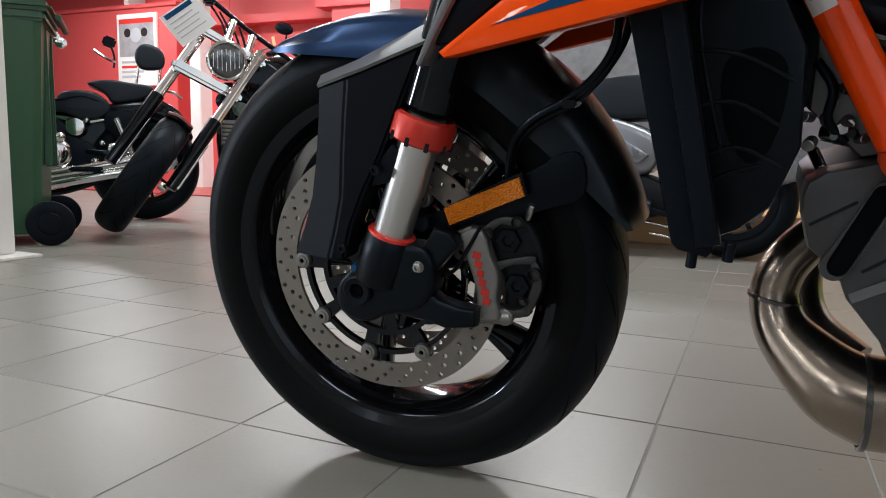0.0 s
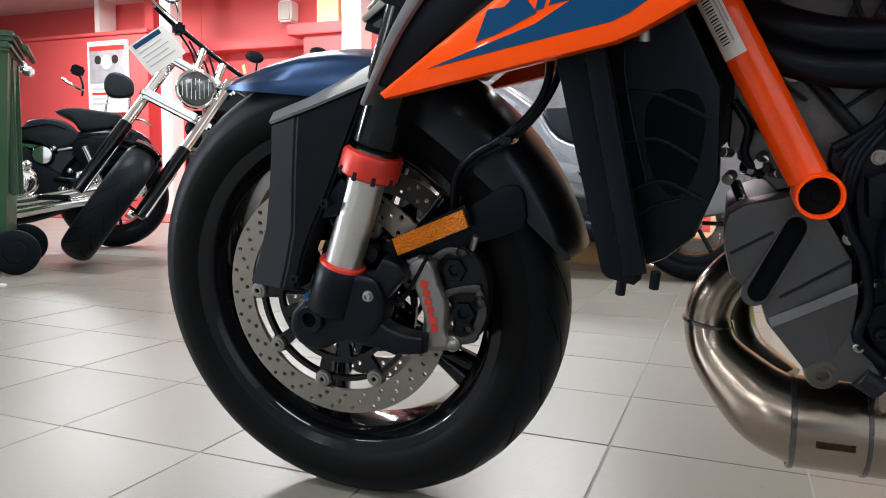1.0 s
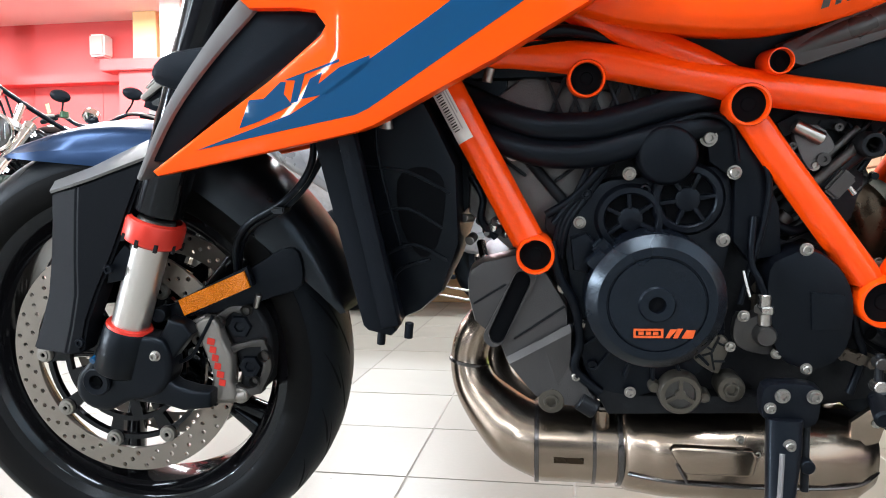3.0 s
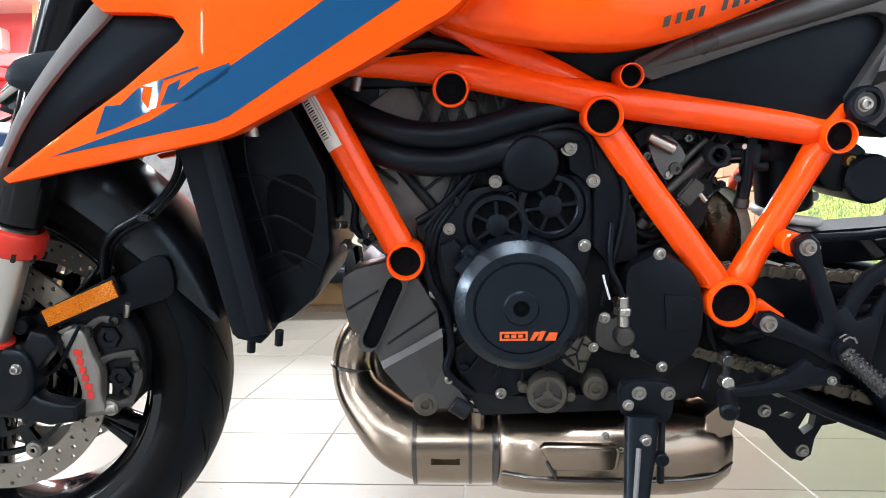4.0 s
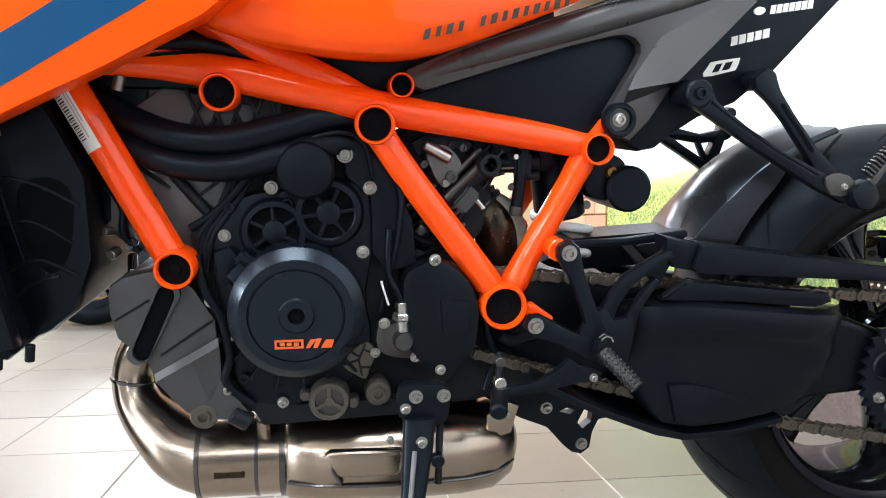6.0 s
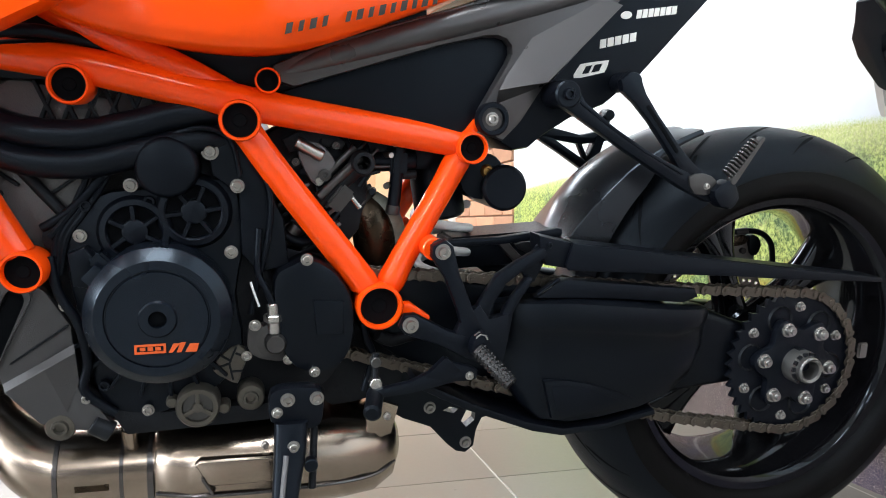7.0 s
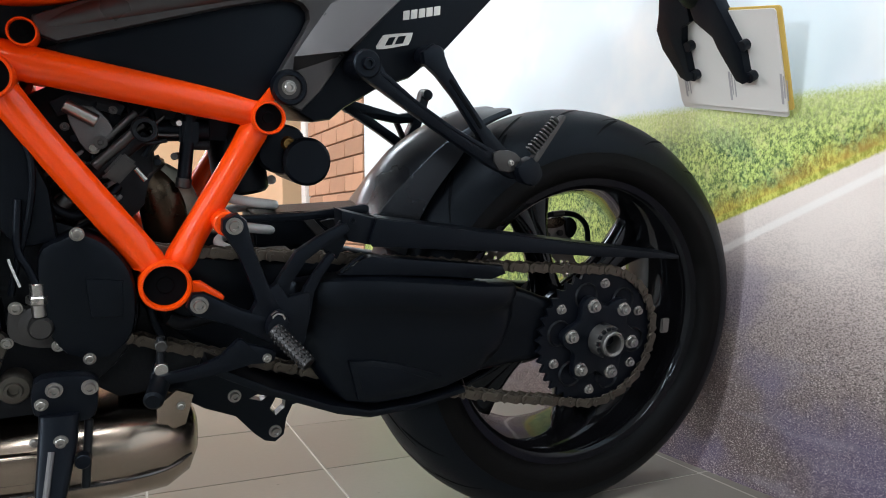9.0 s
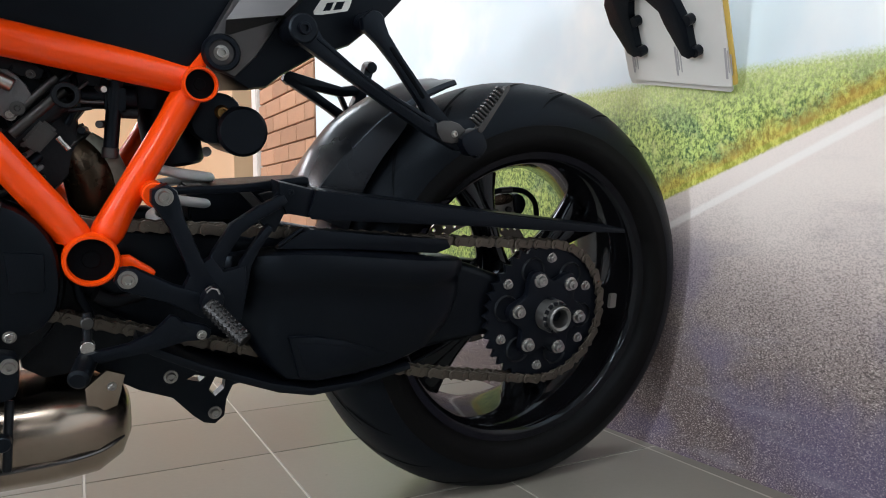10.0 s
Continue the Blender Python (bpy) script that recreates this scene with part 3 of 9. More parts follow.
# pillars, post and small things on the back wall
pillar = tagged(new("pillar"), "red pillar with a yellow-lit top and a projecting red cap", "pillar", kind="structure")
part("shaft", box(-2.47, -1.98, RY - 0.35, RY, 0, 2.03, 0.006), RED_WALL, pillar)
part("cap", box(-2.65, -1.955, RY - 0.41, RY, 2.03, 2.15, 0.008), RED_WALL, pillar, "projecting red cap")
part("upper_box", box(-2.33, -2.06, RY - 0.3, RY, 2.15, CEIL, 0.006), YELLOW_LIT, pillar, "upper box with yellow light put into its colour")
structure("post_white", box(-1.76, -1.54, RY - 0.75, RY - 0.5, 0, CEIL, 0.008), WHITE_PAINT, "white painted square post")
structure("post_white", box(-4.18, -4.02, RY - 0.70, RY - 0.5, 0, CEIL, 0.008), WHITE_PAINT, "white painted square post")
speaker = tagged(new("wall_speaker"), "small white loudspeaker on the red wall", "speaker")
speaker.location = (-2.84, RY - 0.12, 2.36)
part("cabinet", box(-0.09, 0.09, -0.06, 0.12, -0.12, 0.12, 0.02), WHITE_PAINT, speaker)
part("grille", box(-0.075, 0.075, -0.066, -0.055, -0.10, 0.10, 0.004), PLASTER, speaker, "pale speaker grille")

poster = tagged(new("poster"), "white framed poster with a motorcycle photograph", "poster")
poster.location = (-5.57, RY - 0.425, 1.25)
part("frame", box(-0.01, 0.64, -0.02, 0.02, -0.02, 0.86, 0.004), WHITE_PAINT, poster)
part("photo", box(0.03, 0.60, -0.024, -0.018, 0.34, 0.80, 0.001), mat("poster_photo", (0.30, 0.29, 0.30), 0.4, var=0.95, scale=9, bump=0), poster,
     "grey photograph of a machine")
part("red_band", box(0.03, 0.60, -0.0245, -0.018, 0.74, 0.80, 0.001), RED_INK, poster, "red printed band")
for cx, cz, r in ((0.17, 0.63, 0.055), (0.45, 0.63, 0.055), (0.31, 0.60, 0.09)):
    part("photo_shape", slab(circle(cx, cz, r, 20), -0.0252, -0.020, 0), DARK_INK if r < 0.06 else GREY_INK, poster)
for k in range(4):
    part("text_bar", box(0.06, 0.55 - 0.06 * k, -0.024, -0.018, 0.26 - 0.06 * k, 0.29 - 0.06 * k, 0.001), RED_INK if k == 1 else GREY_INK, poster)

column = tagged(new("column"), "white painted steel column with a foot plate", "column", kind="structure")
column.location = (-0.77, 0.035, 0)
part("shaft", box(-0.13, 0.03, -0.08, 0.08, 0.012, CEIL, 0.006), WHITE_PAINT, column)
part("foot_plate", box(-0.2, 0.12, -0.13, 0.13, 0, 0.012, 0.003), WHITE_PAINT, column, "white foot plate")
part("bolt", lathe([(0, 0.05), (0.012, 0.05), (0.014, 0.02), (0.014, 0.012)], (0.085, -0.06, 0), 12, axis="Z"), STEEL, column)

# ceiling lamps
lamp0 = None
for lx, ly in LAMPS:
    if lamp0 is None:
        lamp0 = tagged(new("ceiling_lamp"), "white ceiling light panel with a glowing diffuser", "lamp", "ceiling lamps")
        lamp0.location = (lx, ly, CEIL)
        part("housing", box(-0.63, 0.63, -0.28, 0.28, -0.05, 0, 0.01), WHITE_PAINT, lamp0)
        part("diffuser", box(-0.6, 0.6, -0.25, 0.25, -0.06, -0.05, 0.003), LAMP_GLOW, lamp0, "glowing diffuser")
    else:
        copy_thing(lamp0, pose(lx, ly, CEIL))

# ---------------------------------------------------------------- the orange motorcycle (own axes: x to its rear, y to its right, z up)
bike = tagged(new("motorcycle"), "orange and blue naked sports motorcycle leaning on its side stand", "motorcycle")
bike.matrix_world = pose(1.54, -0.897, 0, 8.5, 0, 1.2)

SOCKET = finish("bolt", lathe([(0, -0.004), (0.0035, -0.004), (0.0038, -0.0085), (0.0062, -0.0085), (0.0072, -0.0075), (0.0072, -0.0012), (0.0095, -0.001), (0.0098, 0.0)], (0, 0, 0), 16), BOLT_STEEL)
FLANGE = finish("bolt", lathe([(0, -0.005), (0.0045, -0.005), (0.005, -0.011), (0.0085, -0.011), (0.0095, -0.009), (0.0095, -0.002), (0.0135, -0.002), (0.0138, 0.0)], (0, 0, 0), 20), BOLT_STEEL)
NUT = finish("nut", lathe([(0, -0.017), (0.0045, -0.017), (0.0050, -0.0155), (0.0052, -0.012), (0.0092, -0.012), (0.0100, -0.010), (0.0100, -0.003), (0.0135, -0.0025), (0.0138, 0.0)], (0, 0, 0), 18), STEEL)
WASHER = finish("bolt", lathe([(0, 0.002), (0.0050, 0.002), (0.0055, -0.004), (0.0115, -0.004), (0.0125, -0.003), (0.0125, 0.003)], (0, 0, 0), 20), LABEL_PAPER)
DARKBOLT = finish("bolt", lathe([(0, -0.003), (0.004, -0.003), (0.0045, -0.007), (0.0075, -0.007), (0.0085, -0.0055), (0.0085, 0.0)], (0, 0, 0), 16), BLACK_SATIN)


def bolt(x, y, z, parent, me=SOCKET, s=1.0, name="bolt"):
    return share(name, me, parent, Matrix.Translation((x, y, z)) @ Matrix.Scale(s * 0.76, 4))


# ---- wheels
FX, FZ = -0.020, 0.299
RX, RZ = 1.507, 0.313


def tyre_profile(R, half, bead):
    """Section of a tyre, from the near bead over the tread to the far one."""
    out = []
    side = R - half * 0.78
    wall = [(0.0, 0.62), (0.10, 0.745), (0.22, 0.835), (0.38, 0.905), (0.58, 0.955), (0.80, 0.985)]
    out += [(bead + (side - bead) * f, -half * w) for f, w in wall]
    for k in range(0, 17):
        a = math.pi * (k / 16)
        y = -half * math.cos(a)
        out.append((side + (R - side) * math.sin(a) ** 0.85, y))
    out += [(bead + (side - bead) * f, half * w) for f, w in wall[::-1]]
    return out


def sidewall(R, half, bead, top, sgn):
    """The smoother flank of a tyre, a shade proud of the carcass, from bead to shoulder."""
    prof = [(r, -y) for r, y in tyre_profile(R, half, bead) if y < 0 and bead + 0.001 < r]
    rs = [p[0] for p in prof]
    ys = [p[1] for p in prof]
    k = rs.index(max(rs))
    line = []
    for i in range(11):
        r = bead + 0.003 + (top - bead - 0.003) * i / 10
        line.append((r, float(np.interp(r, rs[:k + 1], ys[:k + 1])) + 0.0007))
    line = [(line[0][0] - 0.001, line[0][1] - 0.003)] + line + [(line[-1][0] + 0.0006, line[-1][1] - 0.002)]
    return [(r, sgn * y) for r, y in line]


def grooves(R, half, n, cx, cz):
    """Slanted rain grooves as dark strips laid on the tread, their shade put into the colour."""
    b = bmesh.new()
    side = R - half * 0.78
    def at(a, s):
        y = half * s
        c = max(-1, min(1, -y / half))
        rr = side + (R - side) * math.sin(math.acos(c)) ** 0.85 + 0.0004
        return Vector((cx + rr * math.cos(a), y, cz + rr * math.sin(a)))
    for i in range(n):
        for sgn in (-1, 1):
            a0 = 2 * math.pi * (i + (0.5 if sgn > 0 else 0)) / n
            for (sa, sb, lean, w) in ((0.16, 0.62, 0.20, 0.0052), (0.52, 0.88, 0.15, 0.0044)):
                a1 = a0 + (0.0 if sa < 0.3 else math.pi / n)
                rows = []
                for k in range(7):
                    f = k / 6
                    s = sgn * (sa + (sb - sa) * f)
                    wk = w * (0.35 + 0.65 * math.sin(math.pi * min(1, f + 0.15)))
                    aa = a1 + lean * f * (1 + 0.3 * f)
                    rows.append((at(aa - wk / R, s), at(aa + wk / R, s)))
                vs = [[b.verts.new(p) for p in r] for r in rows]
                for p, q in zip(vs, vs[1:]):
                    b.faces.new([p[0], p[1], q[1], q[0]])
    return b


def rim_mesh(cx, cz, half, lip, hub_r, yin, yout):
    pr = [(lip - 0.012, -half + 0.004), (lip, -half), (lip + 0.002, -half + 0.003), (lip - 0.004, -half + 0.008), (lip - 0.012, -half + 0.012), (lip - 0.016, -half + 0.022), (lip - 0.024, -half * 0.45), (lip - 0.027, 0)]
    pr_in = [(lip - 0.012, -half + 0.004), (lip - 0.017, -half + 0.008), (lip - 0.021, -half + 0.018), (lip - 0.029, -half * 0.5), (lip - 0.032, 0)]
    full = pr + [(r, -y) for r, y in pr[::-1][1:]]
    inner = pr_in + [(r, -y) for r, y in pr_in[::-1][1:]]
    b = lathe(full, (cx, 0, cz), 96)
    lathe(inner, (cx, 0, cz), 96, b)
    lathe([(0.012, yin - 0.02), (hub_r, yin - 0.02), (hub_r + 0.004, yin - 0.015), (hub_r * 0.85, 0), (hub_r + 0.004, yout + 0.015), (hub_r, yout + 0.02), (0.012, yout + 0.02)], (cx, 0, cz), 40, b)
    return b


def wheel_spokes(parent, cx, cz, lip, hub_r, angles, yin, yout, fork, wide=1.0):
    for a in (radians(q) for q in angles):
        R1 = lip - 0.029
        for s in (-1, 1):
            b = bmesh.new()
            pts = []
            for f in (0, 0.25, 0.5, 0.75, 1.0):
                r = hub_r * 0.8 + (R1 - hub_r * 0.8) * f
                aa = a + s * fork * (0.25 + 0.75 * f * f)
                pts.append((cx + r * math.cos(aa), (yin + yout) / 2, cz + r * math.sin(aa)))
            P = smooth(pts, 4, False)
            secs = []
            for k, p in enumerate(P):
                f = k / (len(P) - 1)
                d = (P[min(k + 1, len(P) - 1)] - P[max(k - 1, 0)]).normalized()
                n = Vector((-d.z, 0, d.x))
                w = wide * (0.012 - 0.004 * math.sin(math.pi * f))
                hh = 0.022 - 0.008 * f
                sec = []
                for q in range(10):
                    t = 2 * math.pi * q / 10
                    sec.append(p + n * w * math.copysign(abs(math.cos(t)) ** 0.7, math.cos(t)) + Vector((0, 1, 0)) * hh * math.copysign(abs(math.sin(t)) ** 0.7, math.sin(t)))
                secs.append(sec)
            loft(secs, b, True, True)
            part("spoke", b, GLOSS_BLACK, parent, "", 60)


def brake_disc(cx, cz, R, r_in, y, n_holes, t=0.005):
    holes = []
    for i in range(n_holes):
        for k, (rr, off) in enumerate(((R - 0.0065, 0.0), (R - 0.0155, 0.37), (R - 0.0245, 0.70))):
            a = 2 * math.pi * (i + off) / n_holes
            holes.append(circle(cx + rr * math.cos(a), cz + rr * math.sin(a), 0.0032, 8))
    inner = []
    m = 90
    for i in range(m):
        a = 2 * math.pi * i / m
        rr = r_in
        inner.append((cx + rr * math.cos(a), cz + rr * math.sin(a)))
    return plate_holes(circle(cx, cz, R, 96), [inner] + holes, y - t / 2, y + t / 2)


def carrier(cx, cz, y, rb, n, a0):
    """Black spider between hub and brake disc: rim, arms and tabs."""
    b = bmesh.new()
    outer = []
    for i in range(n * 12):
        a = a0 + 2 * math.pi * i / (n * 12)
        k = min(i % 12, 12 - i % 12)
        outer.append((cx + (rb - 0.004 + (0.012 if k < 2 else 0.0)) * math.cos(a), cz + (rb - 0.004 + (0.012 if k < 2 else 0.0)) * math.sin(a)))
    wins = []
    for i in range(n):
        a1, a2 = a0 + 2 * math.pi * (i + 0.13) / n, a0 + 2 * math.pi * (i + 0.87) / n
        w = [(rb - 0.0105, a1 + (a2 - a1) * q / 5) for q in range(6)]
        w += [(rb - 0.031, a2 - (a2 - a1) * q / 5) for q in range(6)]
        wins.append([(cx + r * math.cos(a), cz + r * math.sin(a)) for r, a in w])
    m = n
    for i in range(m):
        a1, a2 = a0 + 2 * math.pi * (i - 0.36) / m, a0 + 2 * math.pi * (i + 0.36) / m
        w = [(rb - 0.038, a1 + (a2 - a1) * q / 4) for q in range(5)]
        w += [(rb - 0.074, a2 - (a2 - a1) * (q + 0.6) / 5.2) for q in range(5)]
        wins.append([(cx + r * math.cos(a), cz + r * math.sin(a)) for r, a in w])
    return plate_holes(outer, wins + [circle(cx, cz, 0.03, 24)], y - 0.004, y + 0.004, b)


fw = part("front_wheel", rim_mesh(FX, FZ, 0.052, 0.226, 0.034, -0.016, 0.016), GLOSS_BLACK, bike, "gloss black cast front wheel")
wheel_spokes(fw, FX, FZ, 0.226, 0.034, [72 * k - 33 for k in range(5)], -0.016, 0.016, 0.065)
part("tyre", lathe(tyre_profile(0.3, 0.0605, 0.217), (FX, 0, FZ), 128), RUBBER, fw, "black road tyre", 60)
for sgn in (-1, 1):
    part("sidewall", lathe(sidewall(0.3, 0.0605, 0.217, 0.262, sgn), (FX, 0, FZ), 128), RUBBER_SIDE, fw, "", 60)
tagged(part("tread_groove", grooves(0.3, 0.0605, 22, FX, FZ), HOLLOW_SHADE, fw), kind="stuff")
for yy in (-0.060, 0.060):
    part("brake_disc", brake_disc(FX, FZ, 0.160, 0.127, yy, 30), DISC_STEEL, fw, "drilled steel brake disc")
    part("disc_carrier", carrier(FX, FZ, yy * 0.94, 0.119, 9, radians(180 - 3)), GLOSS_BLACK, fw, "black disc carrier")
BOBBIN = finish("bobbin", lathe([(0.0028, -0.005), (0.0032, -0.0075), (0.0068, -0.0075), (0.0075, -0.006), (0.0105, -0.0055), (0.0115, -0.003), (0.0115, 0.002)], (0, 0, 0), 18), ALU)
for i in range(9):
    a = radians(180 - 3) + 2 * math.pi * i / 9
    for yy in (-0.060, 0.066):
        share("bobbin", BOBBIN, fw, Matrix.Translation((FX + 0.1165 * math.cos(a), yy, FZ + 0.1165 * math.sin(a))))
part("axle", rod((FX, -0.115, FZ), (FX, 0.115, FZ), 0.0125, 20), BLACK_SATIN, fw)

rw = part("rear_wheel", rim_mesh(RX, RZ, 0.084, 0.226, 0.045, -0.01, 0.03), GLOSS_BLACK, bike, "gloss black wide rear wheel")
wheel_spokes(rw, RX, RZ, 0.226, 0.045, (110, 38, -14, -70, -135, 174), -0.01, 0.03, 0.11, 2.0)
part("tyre", lathe(tyre_profile(0.322, 0.099, 0.217), (RX, 0, RZ), 128), RUBBER, rw, "wide black rear tyre", 60)
for sgn in (-1, 1):
    part("sidewall", lathe(sidewall(0.322, 0.099, 0.217, 0.262, sgn), (RX, 0, RZ), 128), RUBBER_SIDE, rw, "", 60)
tagged(part("tread_groove", grooves(0.322, 0.099, 20, RX, RZ), HOLLOW_SHADE, rw), kind="stuff")
part("brake_disc", brake_disc(RX, RZ, 0.120, 0.088, 0.095, 24), DISC_STEEL, rw, "rear brake disc")
part("axle", rod((RX, -0.14, RZ), (RX, 0.13, RZ), 0.017, 24), BLACK_SATIN, rw)
part("wheel_weight", box(RX + 0.150, RX + 0.166, -0.088, -0.082, RZ - 0.022, RZ + 0.002, 0.002), ALU, rw, "stick-on balance weight")

# ---- sprocket, chain
SY = -0.112
NT = 40
teeth = []
for i in range(NT * 4):
    a = 2 * math.pi * i / (NT * 4)
    r = 0.1045 if i % 4 in (0,) else (0.0985 if i % 4 in (1, 3) else 0.095)
    teeth.append((RX + r * math.cos(a), RZ - 0.008 + r * math.sin(a)))
SZ = RZ - 0.008
sprocket = part("sprocket", plate_holes(teeth, [circle(RX, SZ, 0.028, 32)], SY - 0.003, SY + 0.003), BLACK_SATIN, bike, "black rear sprocket with bright nuts")
star = []
for i in range(72):
    a = 2 * math.pi * i / 72
    r = 0.060 + 0.010 * math.cos(6 * (a - radians(-5)))
    star.append((RX + r * math.cos(a), SZ + r * math.sin(a)))
part("carrier", slab(star, SY - 0.016, SY - 0.003, 0.004), BLACK_SATIN, sprocket, "black star-shaped sprocket carrier")
for i in range(6):
    a = radians(52) + 2 * math.pi * i / 6
    bolt(RX + 0.055 * math.cos(a), SY - 0.016, SZ + 0.055 * math.sin(a), sprocket, NUT, 1.0, "nut")
    a = radians(86) + 2 * math.pi * i / 6
    bolt(RX + 0.081 * math.cos(a), SY - 0.003, SZ + 0.081 * math.sin(a), sprocket, NUT, 0.72, "nut")
    a = radians(112) + 2 * math.pi * i / 6
    part("ring", lathe([(0.017, -0.003), (0.0185, -0.0065), (0.02, -0.003)], (RX + 0.068 * math.cos(a), SY, SZ + 0.068 * math.sin(a)), 24), DARK, sprocket)
part("axle_nut", lathe([(0.010, -0.010), (0.0135, -0.044), (0.0170, -0.046), (0.0188, -0.044), (0.0188, -0.036), (0.0235, -0.034), (0.0245, -0.030), (0.0245, -0.010)], (RX, SY, SZ), 36), HUB_STEEL, sprocket, "hollow metal axle nut")
# notches as dark blocks, coloured like the shade in a cut
hexring = finish("notch", box(-0.002, 0.002, -0.038, -0.034, -0.003, 0.003, 0), DARK)
for i in range(14):
    a = 2 * math.pi * i / 14
    share("notch", hexring, sprocket, Matrix.Translation((RX + 0.0212 * math.cos(a), SY, SZ + 0.0212 * math.sin(a))) @ pose(0, 0, 0, 0, -math.degrees(a), 0))

PITCH = 0.015875


def link_mesh(h, w):
    """One pair of figure-of-eight side plates."""
    pts = []
    for k in range(24):
        a = 2 * math.pi * k / 24
        cx = PITCH / 2 * (1 if math.cos(a) >= 0 else -1)
        pts.append((cx + h * math.cos(a), h * (0.62 if abs(math.cos(a)) < 0.15 else 1) * math.sin(a)))
    b = bmesh.new()
    slab(pts, -w - 0.0018, -w, 0.0004, 1, b)
    slab(pts, w, w + 0.0018, 0.0004, 1, b)
    for s in (-1, 1):
        lathe([(0, -w - 0.0035), (0.0028, -w - 0.0035), (0.003, -w - 0.001), (0.003, w + 0.0035), (0, w + 0.0035)], (s * PITCH / 2, 0, 0), 10, b)
        lathe([(0.0051, -w), (0.0051, w)], (s * PITCH / 2, 0, 0), 10, b)
    return b


LINKS = [finish("link", link_mesh(0.0076, 0.0085), CHAIN), finish("link", link_mesh(0.0074, 0.0055), CHAIN)]
FSX, FSZ, FSR, RSR = 0.835, 0.397, 0.047, 0.1015
dd = math.hypot(RX - FSX, SZ - FSZ)
base = math.atan2(SZ - FSZ, RX - FSX)
off = math.acos((FSR - RSR) / dd)
a_t, a_b = base + off, base - off
loop = []
for k in range(25):                                     # round the rear sprocket
    a = a_t - (a_t - a_b) * k / 24
    loop.append(Vector((RX + RSR * math.cos(a), SZ + RSR * math.sin(a))))
p1, p2 = loop[-1], Vector((FSX + FSR * math.cos(a_b), FSZ + FSR * math.sin(a_b)))
for k in range(1, 12):
    f = k / 12
    loop.append(p1.lerp(p2, f) + Vector((0, -0.012 * math.sin(math.pi * f))))
for k in range(13):
    a = a_b - (2 * math.pi - (a_t - a_b)) * k / 12
    loop.append(Vector((FSX + FSR * math.cos(a), FSZ + FSR * math.sin(a))))
loop.append(loop[0])


def chain_y(x):
    """The chain runs a little inward towards the gearbox."""
    return SY + 0.050 * max(0, (RX - 0.15 - x) / (RX - 0.15 - FSX))


chain = part("chain", tube([(p.x, chain_y(p.x), p.y) for p in loop], 0.0022, 6, raw=True), CHAIN, bike, "bronze-grey steel drive chain")
cum = [0.0]
for p, q in zip(loop, loop[1:]):
    cum.append(cum[-1] + (q - p).length)
nl = int(cum[-1] / PITCH) // 2 * 2


def on_loop(s):
    s %= cum[-1]
    i = max(k for k in range(len(cum)) if cum[k] <= s)
    i = min(i, len(loop) - 2)
    return loop[i].lerp(loop[i + 1], (s - cum[i]) / max(1e-6, cum[i + 1] - cum[i]))


for i in range(nl):
    a, c = on_loop(i * cum[-1] / nl), on_loop((i + 1) * cum[-1] / nl)
    mid, ang = (a + c) / 2, math.atan2(c.y - a.y, c.x - a.x)
    share("link", LINKS[i % 2], chain, pose(mid.x, chain_y(mid.x), mid.y, 0, -math.degrees(ang), 0))

# ---- fork legs


def fork_axis(z, y):
    return Vector((0.020 + (z - 0.366) * 0.372, y, z))


